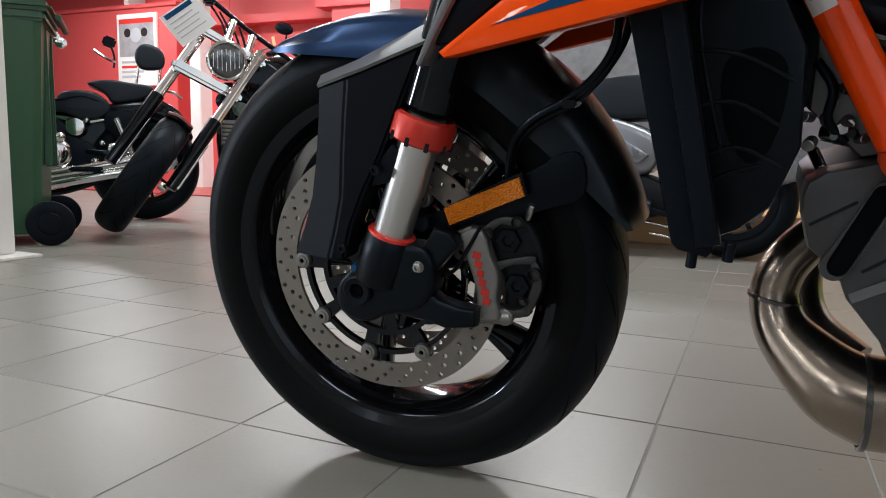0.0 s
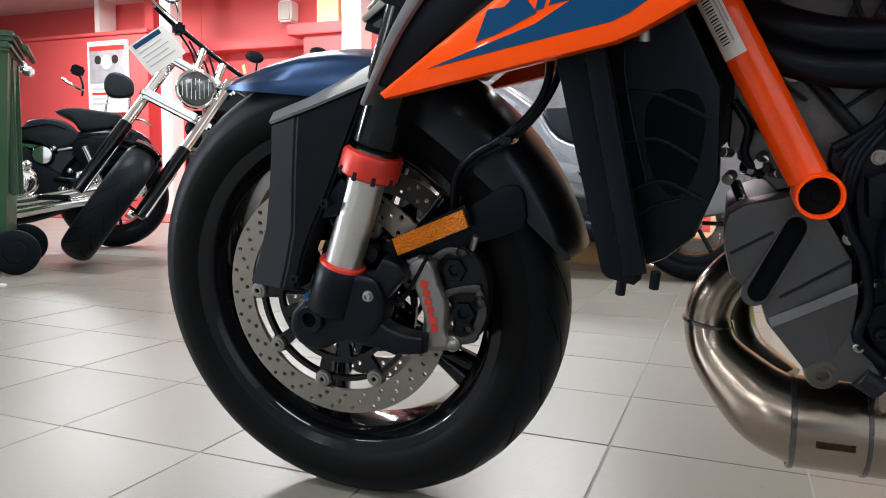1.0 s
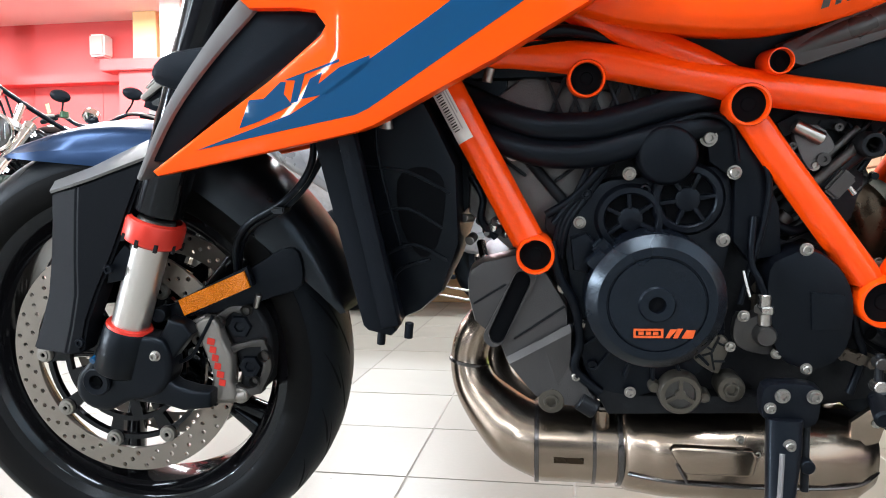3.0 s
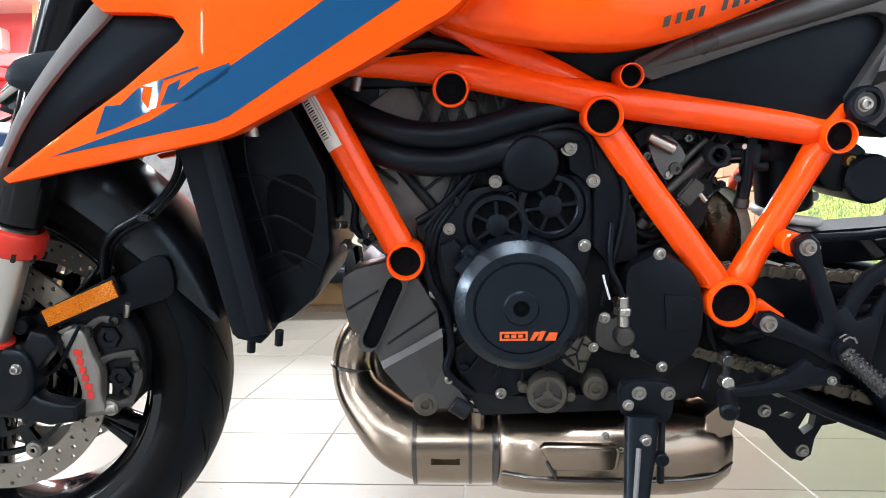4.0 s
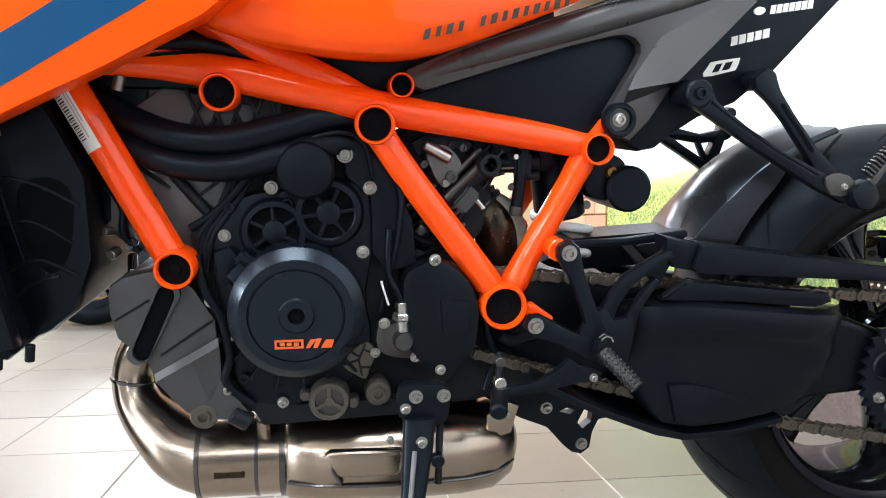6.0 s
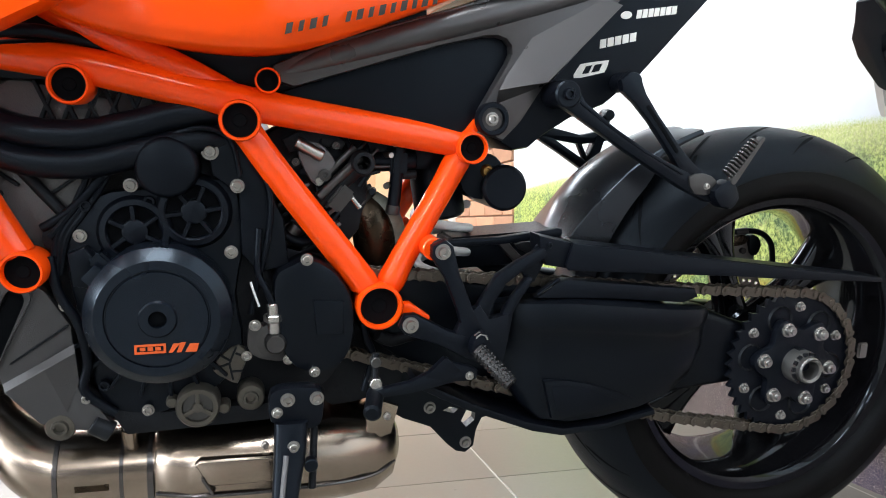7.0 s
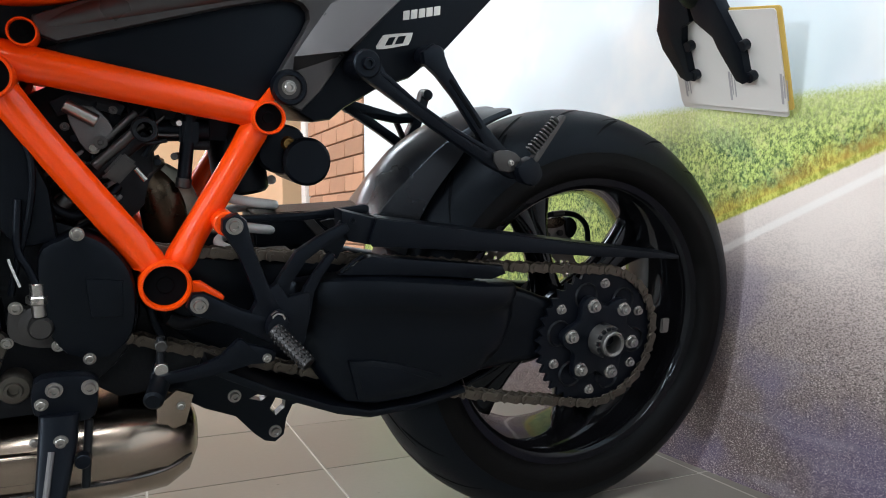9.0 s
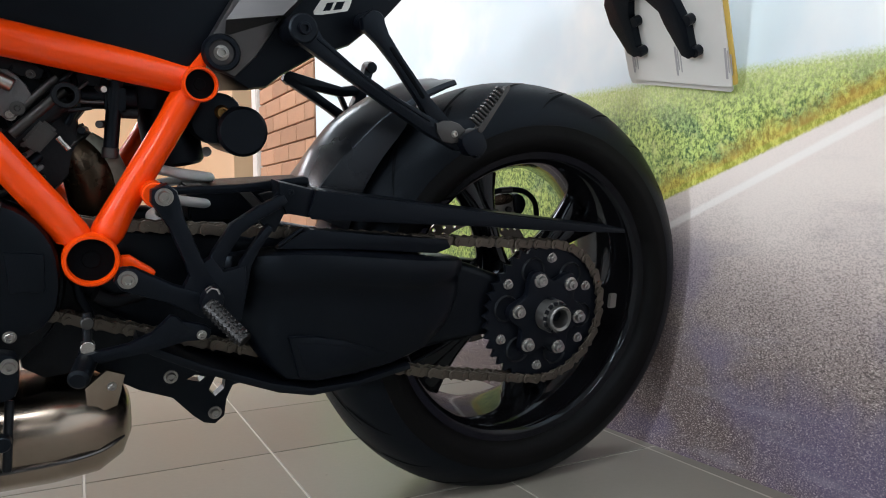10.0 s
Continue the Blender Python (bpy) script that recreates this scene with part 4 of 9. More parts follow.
def fork_leg(y, near):
    s = 1 if y > 0 else -1
    f = part("fork_leg", rod(fork_axis(0.505, y), fork_axis(0.90, y), 0.030, 28), GLOSS_BLACK, bike, "black fork outer tube with red rings")
    part("slider", rod(fork_axis(0.35, y), fork_axis(0.50, y), 0.0232, 32), SLIDER, f, "brushed steel fork slider")
    a, c = fork_axis(0.470, y), fork_axis(0.508, y)
    ring = lathe([(0.024, 0), (0.033, 0.0), (0.0365, 0.003), (0.0365, 0.026), (0.0345, 0.030), (0.030, 0.032)], None, 40, m=along(a, c))
    part("wiper_ring", ring, RED, f, "red anodised wiper ring")
    for k in range(10):
        t = 2 * math.pi * k / 10
        m = along(a, c) @ Matrix.Translation((0.0360 * math.cos(t), 0.004, 0.0360 * math.sin(t)))
        # slit drawn as a dark block in place of its shade
        part("notch", moved(box(-0.002, 0.002, -0.005, 0.005, -0.002, 0.002, 0), m), DARK, f)
    a, c = fork_axis(0.358, y), fork_axis(0.37, y)
    part("seal_ring", lathe([(0.0225, 0), (0.0285, 0.0), (0.0295, 0.002), (0.0285, 0.005), (0.0225, 0.006)], None, 36, m=along(a, c)), RED, f, "thin red seal ring")
    def on(v):                                   # towards the outside of this leg
        return y + v * s
    def span(a, c):
        return sorted((on(a), on(c)))
    foot = rod(fork_axis(0.300, y), fork_axis(0.362, y), 0.0315, 28, None, 0.0305)
    slab(smooth([(-0.008, 0.352), (-0.034, 0.318), (-0.054, 0.296), (-0.057, 0.270), (-0.040, 0.252), (-0.012, 0.250), (0.012, 0.262), (0.050, 0.270), (0.072, 0.292), (0.076, 0.318), (0.068, 0.345), (0.040, 0.352)], 3), *span(-0.022, 0.016), 0.008, 3, foot)
    clamp = part("axle_clamp", foot, SWING_BLACK, f, "black cast axle clamp", 50)
    part("caliper_arm", slab([(0.030, 0.288), (0.060, 0.300), (0.078, 0.285), (0.100, 0.279), (0.124, 0.277), (0.122, 0.256), (0.086, 0.251), (0.060, 0.258), (0.020, 0.262)], *span(-0.016, 0.012), 0.006, 3), SWING_BLACK, clamp)
    part("caliper_arm", slab([(0.058, 0.345), (0.074, 0.372), (0.094, 0.366), (0.104, 0.352), (0.090, 0.336), (0.074, 0.318)], *span(-0.018, 0.008), 0.005, 3), SWING_BLACK, clamp)
    prof = [(0, 0.006), (0.0085, 0.006), (0.0095, 0.0), (0.0165, -0.001), (0.0185, 0.001), (0.0190, 0.010)]
    part("axle_bolt", lathe(prof, None, 28, m=along((FX - 0.004, on(0.022), 0.291), (FX - 0.004, on(-0.02), 0.291))), BLACK, clamp)
    # hex socket as a black disc, its depth only in the colour
    part("hex_socket", lathe([(0, 0.0045), (0.0082, 0.0045), (0.0086, 0.0)], None, 6, m=along((FX - 0.004, on(0.022), 0.291), (FX - 0.004, on(-0.02), 0.291))), HOLLOW_SHADE, clamp)
    if near:
        bolt(0.0578, y - 0.0165, 0.3266, clamp, SOCKET, 0.95)
        part("blue_cap", rod((-0.027, y - 0.020, 0.318), (-0.024, y - 0.010, 0.322), 0.005, 12), BLUE, clamp, "small blue cap")
        for q in range(4):
            part("rib", strap([(0.000 + 0.010 * q, 0.345), (-0.012 + 0.012 * q, 0.312)], 0.003, y - 0.0185, y - 0.014, 0.001), BLACK_SATIN, clamp)
    return f


fork_leg(-0.100, True)
fork_leg(0.100, False)
part("lower_clamp", slab(smooth([(0.10, 0.66), (0.17, 0.645), (0.25, 0.67), (0.26, 0.70), (0.17, 0.70), (0.11, 0.69)], 3), -0.135, 0.135, 0.01), BLACK_SATIN, bike, "black fork clamp")

# ---- front brake caliper


def caliper(y, near):
    s = 1 if y > 0 else -1
    def span(a, c):                              # distances outwards from the disc's plane
        return sorted((y + a * s, y + c * s))
    c = part("brake_caliper", slab(smooth([(0.100, 0.360), (0.117, 0.3702), (0.1294, 0.3633), (0.137, 0.3358), (0.1455, 0.3141), (0.1425, 0.2839), (0.1451, 0.2598), (0.1130, 0.2580), (0.119, 0.2825), (0.1135, 0.3124), (0.1040, 0.3403)], 3), *span(0.004, 0.024), 0.005, 3), CALIPER, bike, "grey machined radial brake caliper")
    part("body", slab(smooth([(0.124, 0.364), (0.150, 0.386), (0.178, 0.376), (0.194, 0.340), (0.190, 0.295), (0.176, 0.264), (0.146, 0.258), (0.148, 0.295), (0.138, 0.333)], 3), *span(-0.045, 0.006), 0.008, 3), DARK, c, "dark inner caliper half")
    part("mount", slab([(0.094, 0.364), (0.112, 0.372), (0.120, 0.362), (0.110, 0.352)], *span(0.000, 0.020), 0.004), CALIPER, c)
    for pts, w in (([(0.126, 0.362), (0.146, 0.378), (0.166, 0.376)], [0.012, 0.009, 0.012]), ([(0.140, 0.322), (0.158, 0.330), (0.184, 0.334)], [0.012, 0.008, 0.011]), ([(0.186, 0.328), (0.189, 0.302), (0.176, 0.272)], [0.010, 0.012, 0.010]), ([(0.142, 0.270), (0.160, 0.266), (0.176, 0.270)], [0.014, 0.010, 0.012])):
        part("bridge", strap(smooth(pts, 4, False), [w[0] + (w[1] - w[0]) * min(1, q / 4) if q < 4 else w[1] + (w[2] - w[1]) * (q - 4) / 4 for q in range(9)], *span(0.001, 0.014), 0.003), DARK_STEEL, c)
    for px, pz in ((0.154, 0.354), (0.164, 0.300)):
        a, e = (px, y + 0.011 * s, pz), (px, y - 0.02 * s, pz)
        part("piston_cap", lathe([(0, 0.003), (0.006, 0.003), (0.0075, 0.0), (0.0145, 0.0), (0.0158, 0.002), (0.0158, 0.012)], None, 6, m=along(a, e)), BLACK_SATIN, c, "dark hexagonal piston cap")
    for px, pz, r in ((0.131, 0.362, 0.0065), (0.168, 0.378, 0.006), (0.187, 0.318, 0.0065), (0.172, 0.283, 0.0055)):
        part("body_bolt", lathe([(0, -0.001), (0.003, -0.001), (0.0035, -0.004), (r, -0.004), (r + 0.001, -0.002), (r + 0.001, 0.004)], None, 16, m=along((px, y + 0.016 * s, pz), (px, y + 0.030 * s, pz))), DARK_STEEL, c)
    part("pad_pin", rod((0.150, y + 0.018 * s, 0.262), (0.150, y - 0.04 * s, 0.262), 0.0105, 16), ALU, c)
    part("mount_bolt", rod((0.116, y + 0.012 * s, 0.2575), (0.158, y + 0.012 * s, 0.262), 0.0085, 16), ALU, c, "bright caliper bolt")
    part("mount_bolt", rod((0.078, y + 0.016 * s, 0.262), (0.118, y + 0.013 * s, 0.2575), 0.0115, 16), BLACK_SATIN, c)
    part("bleed_nipple", rod((0.176, y + 0.005 * s, 0.380), (0.184, y + 0.012 * s, 0.398), 0.004, 10), STEEL, c)
    if near:
        for k in range(6):                       # maker's mark as short bars, one below another
            f = k / 5
            px, pz = 0.1200 + 0.0112 * f, 0.3385 - 0.0555 * f
            h = 0.0058 if k in (0, 4) else 0.0046
            b = box(-0.0044, h, -0.0008, 0.0, -0.0045, 0.0045, 0.0006)
            part("mark_bar", moved(b, pose(px, y - 0.0243, pz, 0, 12, 0)), RED_INK, c, "red maker's mark" if k == 0 else "")
    return c


caliper(-0.066, True)
caliper(0.066, False)

# ---- fender, guards, reflector


def fender():
    A1, A2 = radians(76), radians(13)
    def shell(a_from, a_to, prof, n=20):
        secs = []
        for i in range(n + 1):
            a = a_from + (a_to - a_from) * i / n
            sec = []
            for y, dr in prof(i / n):
                r = 0.328 - dr
                sec.append((FX + r * math.cos(a), y, FZ + r * math.sin(a)))
            secs.append(sec)
        return thick(loft(secs, cap=False), 0.003)
    def rear(f):
        w = 0.074 - 0.012 * f
        d = 0.055 + 0.015 * math.sin(math.pi * f) - 0.04 * f ** 4
        return [(-w, d), (-w * 0.99, d * 0.5), (-w * 0.86, 0.010), (-w * 0.45, 0.001), (0, -0.001), (w * 0.45, 0.001), (w * 0.86, 0.010), (w * 0.99, d * 0.5), (w, d)]
    fe = part("front_fender", shell(A1, A2, rear), HUGGER, bike, "satin black front fender with blue nose", 60)
    nose = []
    for x, w, lo, cw, cr, top in ((-0.172, 0.046, 0.574, 0.038, 0.577, 0.581), (-0.150, 0.064, 0.5735, 0.048, 0.586, 0.593), (-0.10, 0.073, 0.5695, 0.057, 0.598, 0.608), (-0.05, 0.075, 0.565, 0.059, 0.6065, 0.6175), (0.0, 0.076, 0.5605, 0.060, 0.608, 0.620), (0.045, 0.076, 0.556, 0.060, 0.604, 0.615), (0.085, 0.074, 0.550, 0.058, 0.597, 0.607)):
        half = [(-w, lo), (-w * 0.99, lo + (cr - lo) * 0.45), (-cw * 1.06, cr - 0.006), (-cw, cr), (-cw * 0.85, cr + (top - cr) * 0.35), (-cw * 0.4, top - 0.002), (0, top)]
        nose.append([(x, y, z) for y, z in half] + [(x, -y, z) for y, z in half[::-1][1:]])
    part("nose", thick(loft(nose, cap=False), 0.003), FENDER_BLUE, fe, "satin dark blue fender nose with a crease", 38)
    # side arms to the reflector and fork
    for s in (-1, 1):
        b = slab(smooth([(0.045, 0.378), (0.075, 0.386), (0.175, 0.432), (0.215, 0.455), (0.238, 0.452), (0.240, 0.41), (0.205, 0.395), (0.15, 0.378), (0.085, 0.366), (0.055, 0.362)], 3), s * 0.070 - 0.005, s * 0.070 + 0.005, 0.002)
        part("side_arm", b, BLACK, fe)
    return fe


fe = fender()


def reflector(s):
    p = [(0.081, 0.3925), (0.172, 0.431), (0.1785, 0.410), (0.088, 0.372)]
    cx, cz = sum(q[0] for q in p) / 4, sum(q[1] for q in p) / 4
    back = [(cx + (x - cx) * 1.06, cz + (z - cz) * 1.18) for x, z in p]
    y0, y1 = (-0.090, -0.076) if s < 0 else (0.076, 0.090)
    r = part("reflector", slab(back, y0 + (0.002 if s < 0 else 0), y1, 0.002), BLACK, bike, "amber side reflector in a black holder")
    yl = (-0.0915, -0.087) if s < 0 else (0.087, 0.0915)
    mid = [((p[0][0] + p[1][0]) / 2, (p[0][1] + p[1][1]) / 2), ((p[3][0] + p[2][0]) / 2, (p[3][1] + p[2][1]) / 2)]
    b = slab([p[0], mid[0], mid[1], p[3]], *yl, 0.001)
    slab([mid[0], p[1], p[2], mid[1]], yl[0], yl[1], 0.001, 2, b)
    part("lens", b, REFLECTOR, r, "amber prismatic lens")
    part("pivot", rod((0.052, y1, 0.372), (0.052, y0 - 0.002, 0.372), 0.010, 18), BLACK, r)


reflector(-1)
reflector(1)


def fork_guard(s):
    # rows from top to bottom: front edge, fold, rear edge of the outer face
    rows = [((-0.068, 0.532), (-0.016, 0.5440), (0.078, 0.574)), ((-0.072, 0.498), (-0.022, 0.5050), (0.052, 0.522)), ((-0.080, 0.449), (-0.029, 0.4530), (0.020, 0.456)), ((-0.090, 0.403), (-0.0342, 0.4060), (-0.006, 0.410)), ((-0.106, 0.361), (-0.046, 0.3640), (-0.024, 0.372)), ((-0.1225, 0.327), (-0.0585, 0.3275), (-0.037, 0.330))]
    b = bmesh.new()
    grid = []
    for fr, fo, re in rows:
        grid.append([b.verts.new((fr[0] + 0.008, -0.070, fr[1])), b.verts.new((fr[0], -0.102, fr[1])), b.verts.new((fo[0], -0.1255, fo[1])), b.verts.new((re[0], -0.1245, re[1])), b.verts.new((re[0] + 0.004, -0.098, re[1]))])
    for p, q in zip(grid, grid[1:]):
        for n in range(4):
            b.faces.new([p[n], p[n + 1], q[n + 1], q[n]])
    for row in (grid[0], grid[-1]):
        b.faces.new(row)
    bmesh.ops.recalc_face_normals(b, faces=b.faces)
    ed = [e for e in b.edges if len(e.link_faces) == 2 and e.calc_face_angle(0) > 0.25]
    bmesh.ops.bevel(b, geom=ed, offset=0.0035, segments=2, affect="EDGES", clamp_overlap=True)
    if s > 0:
        mirrored(b)
    g = part("fork_guard", b, GUARD_BLACK, bike, "matt black folded fork guard panel", 25)
    top = loft([[(-0.076, -0.080, 0.545), (-0.0680, -0.1040, 0.5345), (-0.020, -0.1275, 0.5455)], [(-0.023, -0.080, 0.5620), (-0.010, -0.1100, 0.5550), (0.004, -0.1275, 0.5525)], [(0.028, -0.086, 0.582), (0.034, -0.112, 0.574), (0.042, -0.1270, 0.5650)], [(0.072, -0.084, 0.600), (0.078, -0.108, 0.589), (0.084, -0.1270, 0.5790)]], cap=False)
    thick(top, 0.0035)
    if s > 0:
        mirrored(top)
    part("ridge", top, GUARD_GREY, g, "grey satin upper ridge", 20)
    if s < 0:
        part("fixing_tab", slab([(0.012, 0.447), (0.034, 0.470), (0.050, 0.452), (0.030, 0.425), (0.004, 0.420)], -0.119, -0.112, 0.003), BLACK, g)
        for px, pz in ((0.014, 0.440), (-0.036, 0.345)):
            bolt(px, -0.1245, pz, g, DARKBOLT, 0.9)


fork_guard(-1)
fork_guard(1)

# ---- hoses at the front
for k, (dy, dz) in enumerate(((0.0, 0.0), (0.012, -0.006))):
    part("brake_hose", tube([(0.285 + 0.01 * k, -0.115 + dy, 0.70), (0.281 + 0.008 * k, -0.118 + dy, 0.60 + dz), (0.272, -0.120 + dy, 0.556 + dz), (0.238, -0.118 + dy, 0.520 + dz), (0.19, -0.105 + dy, 0.494 + dz), (0.160, -0.08 + dy, 0.46 + dz), (0.150, -0.06, 0.40)], 0.0042, 10), BLACK_SATIN, bike, "black brake hose")
part("hose_clip", box(0.226, 0.242, -0.126, -0.098, 0.508, 0.516, 0.002), GLOSS_BLACK, bike)
part("sensor_cable", tube([(0.125, -0.088, 0.372), (0.110, -0.092, 0.345), (0.092, -0.092, 0.318), (0.062, -0.090, 0.305), (0.036, -0.09, 0.30)], 0.0025, 8), BLACK, bike)

# ---- tank, side wing, headlamp cowl


def body_panels():
    for s in (-1, 1):
        out = [(0.130, 0.566), (0.136, 0.560), (0.255, 0.583), (0.352, 0.602), (0.372, 0.609), (0.436, 0.642), (0.494, 0.671), (0.54, 0.697), (0.585, 0.722), (0.66, 0.785), (0.62, 0.86), (0.34, 0.86), (0.228, 0.742), (0.243, 0.728), (0.290, 0.7265), (0.312, 0.723), (0.3225, 0.709), (0.317, 0.700), (0.260, 0.655), (0.193, 0.610)]
        b = slab(out, -0.206, -0.160, 0.0115, 2)
        for v in b.verts:                # lean the panel in towards the tank and the nose
            v.co.y += (v.co.z - 0.60) * 0.10
        if s > 0:
            mirrored(b)
        w = part("side_wing", b, ORANGE, bike, "orange side wing with a blue stripe and mark", 20)
        def decal(poly, name, material, label="", lift=0.0006):
            bb = slab(poly, -0.206 - lift, -0.2055, 0)
            for v in bb.verts:
                v.co.y += (v.co.z - 0.60) * 0.10
            if s > 0:
                mirrored(bb)
            part(name, bb, material, w, label)
        decal([(0.182, 0.587), (0.27, 0.6045), (0.352, 0.620), (0.366, 0.626), (0.455, 0.683), (0.535, 0.7337), (0.565, 0.752), (0.52, 0.775), (0.445, 0.7245), (0.426, 0.7115), (0.365, 0.6725), (0.318, 0.641), (0.285, 0.622)], "stripe", BLUE, "dark blue stripe")
        # maker's mark as plain slanted shapes
        mark = [[(0.2295, 0.6088), (0.2409, 0.6370), (0.2566, 0.6382), (0.2752, 0.6545), (0.2806, 0.6543), (0.2781, 0.6426), (0.2865, 0.6314), (0.2506, 0.6153)],
                [(0.2789, 0.6561), (0.3370, 0.6754), (0.3369, 0.6728), (0.3008, 0.6613), (0.2925, 0.6345), (0.2848, 0.6328), (0.2905, 0.6556)],
                [(0.2966, 0.6369), (0.3060, 0.6567), (0.3188, 0.6629), (0.3146, 0.6514), (0.3366, 0.6672), (0.3684, 0.6783), (0.3680, 0.6692), (0.3284, 0.6425)]]
        for k, q in enumerate(mark):
            decal(q, "mark_shape", BLUE, "blue maker's mark" if k == 0 else "")
        # dark inset between wing and nose
        b = slab([(0.200, 0.628), (0.256, 0.662), (0.322, 0.700), (0.330, 0.735), (0.23, 0.737), (0.214, 0.728), (0.178, 0.684), (0.138, 0.629), (0.104, 0.572), (0.13, 0.572)], -0.172, -0.135, 0.010, 2)
        if s > 0:
            mirrored(b)
        part("nose_cowl", b, BLACK, bike, "black nose cowl beside the headlamp", 30)
        # highlight along the cowl's edge, put in as a grey strip
        b = strap(smooth([(0.0975, 0.556), (0.1385, 0.626), (0.1840, 0.6815), (0.228, 0.726), (0.262, 0.758)], 4, False), [0.006 + 0.014 * min(1, q / 12) for q in range(17)], -0.180, -0.150, 0.005)
        if s > 0:
            mirrored(b)
        part("cowl_edge_light", b, GUARD_GREY, bike, "grey strip for the light caught by the cowl edge")
    # tank
    secs = []
    low = [(0.50, 0.80, 0.06), (0.555, 0.735, 0.135), (0.61, 0.709, 0.165), (0.675, 0.697, 0.178), (0.735, 0.692, 0.182), (0.79, 0.694, 0.180), (0.85, 0.709, 0.168), (0.935, 0.743, 0.140), (1.01, 0.775, 0.115), (1.06, 0.80, 0.10)]
    low = smooth(low, 3, False)
    for x, z, w in low:
        top = 0.93 - max(0, x - 0.8) * 0.45
        sec = []
        for k in range(13):
            t = math.pi * k / 12
            zz = z + (top - z) * (0.5 - 0.5 * math.cos(t)) 
            bulge = 1.0 - 0.10 * (1 - math.sin(t)) - (0.55 * ((zz - z) / (top - z)) ** 2.2 if zz > z else 0)
            sec.append((x, -w * max(0.02, bulge), zz))
        sec = sec + [(a, -c, d) for a, c, d in sec[::-1]]
        secs.append(sec)
    tank = part("fuel_tank", loft(secs, closed=True), ORANGE, bike, "glossy orange fuel tank", 50)
    # unreadable dark lettering along the tank edge
    x0, z0, x1, z1 = 0.803, 0.7145, 0.962, 0.7585
    n = 14
    ang = math.degrees(math.atan2(z1 - z0, x1 - x0))
    for k in range(n):
        if k == 4:
            continue
        f = k / (n - 1)
        h, w = 0.0048, 0.0034 - 0.0008 * (k % 2)
        b = slab([(-w - h * 0.5, -h), (w - h * 0.5, -h), (w + h * 0.5, h), (-w + h * 0.5, h)], -0.0008, 0.0, 0)
        x, z = x0 + (x1 - x0) * f, z0 + (z1 - z0) * f
        y = -(0.1795 - max(0, (x - 0.78)) * 0.23)
        part("letter_bar", moved(b, pose(x, y - 0.002, z, 0, -ang, -13)), DARK_INK, tank, "dark lettering" if k == 0 else "")


body_panels()
headlamp = part("headlamp", slab([(0.064, 0.634), (0.070, 0.648), (0.098, 0.664), (0.120, 0.672), (0.118, 0.688), (0.136, 0.703), (0.17, 0.75), (0.20, 0.75), (0.172, 0.69), (0.140, 0.648), (0.108, 0.630), (0.080, 0.628)], -0.10, 0.10, 0.005), BLACK, bike, "black headlamp unit with silver slats")
for s in (-1, 1):
    y0, y1 = sorted((s * 0.094, s * 0.106))
    part("slat", strap([(0.0690, 0.6450), (0.0985, 0.6655), (0.1190, 0.6730)], [0.007, 0.010, 0.009], y0, y1, 0.002), ALU, headlamp, "silver headlamp slat")
    part("slat", strap([(0.0745, 0.6560), (0.1000, 0.6765), (0.1180, 0.6885)], [0.003, 0.006, 0.006], y0, y1 + 0.002 * s, 0.0015), CHROME, headlamp)
    part("slat", strap([(0.0950, 0.6740), (0.1150, 0.6930), (0.1330, 0.7060), (0.1550, 0.7400)], [0.003, 0.007, 0.008, 0.009], y0, y1, 0.002), GUARD_GREY, headlamp)
    part("lens", slab(smooth([(0.078, 0.640), (0.100, 0.650), (0.118, 0.664), (0.124, 0.655), (0.105, 0.640), (0.086, 0.634)], 2), y0 + 0.002, y1 - 0.002, 0.002), GLASS_DARK, headlamp, "smoked lamp lens")

# ---- trellis frame


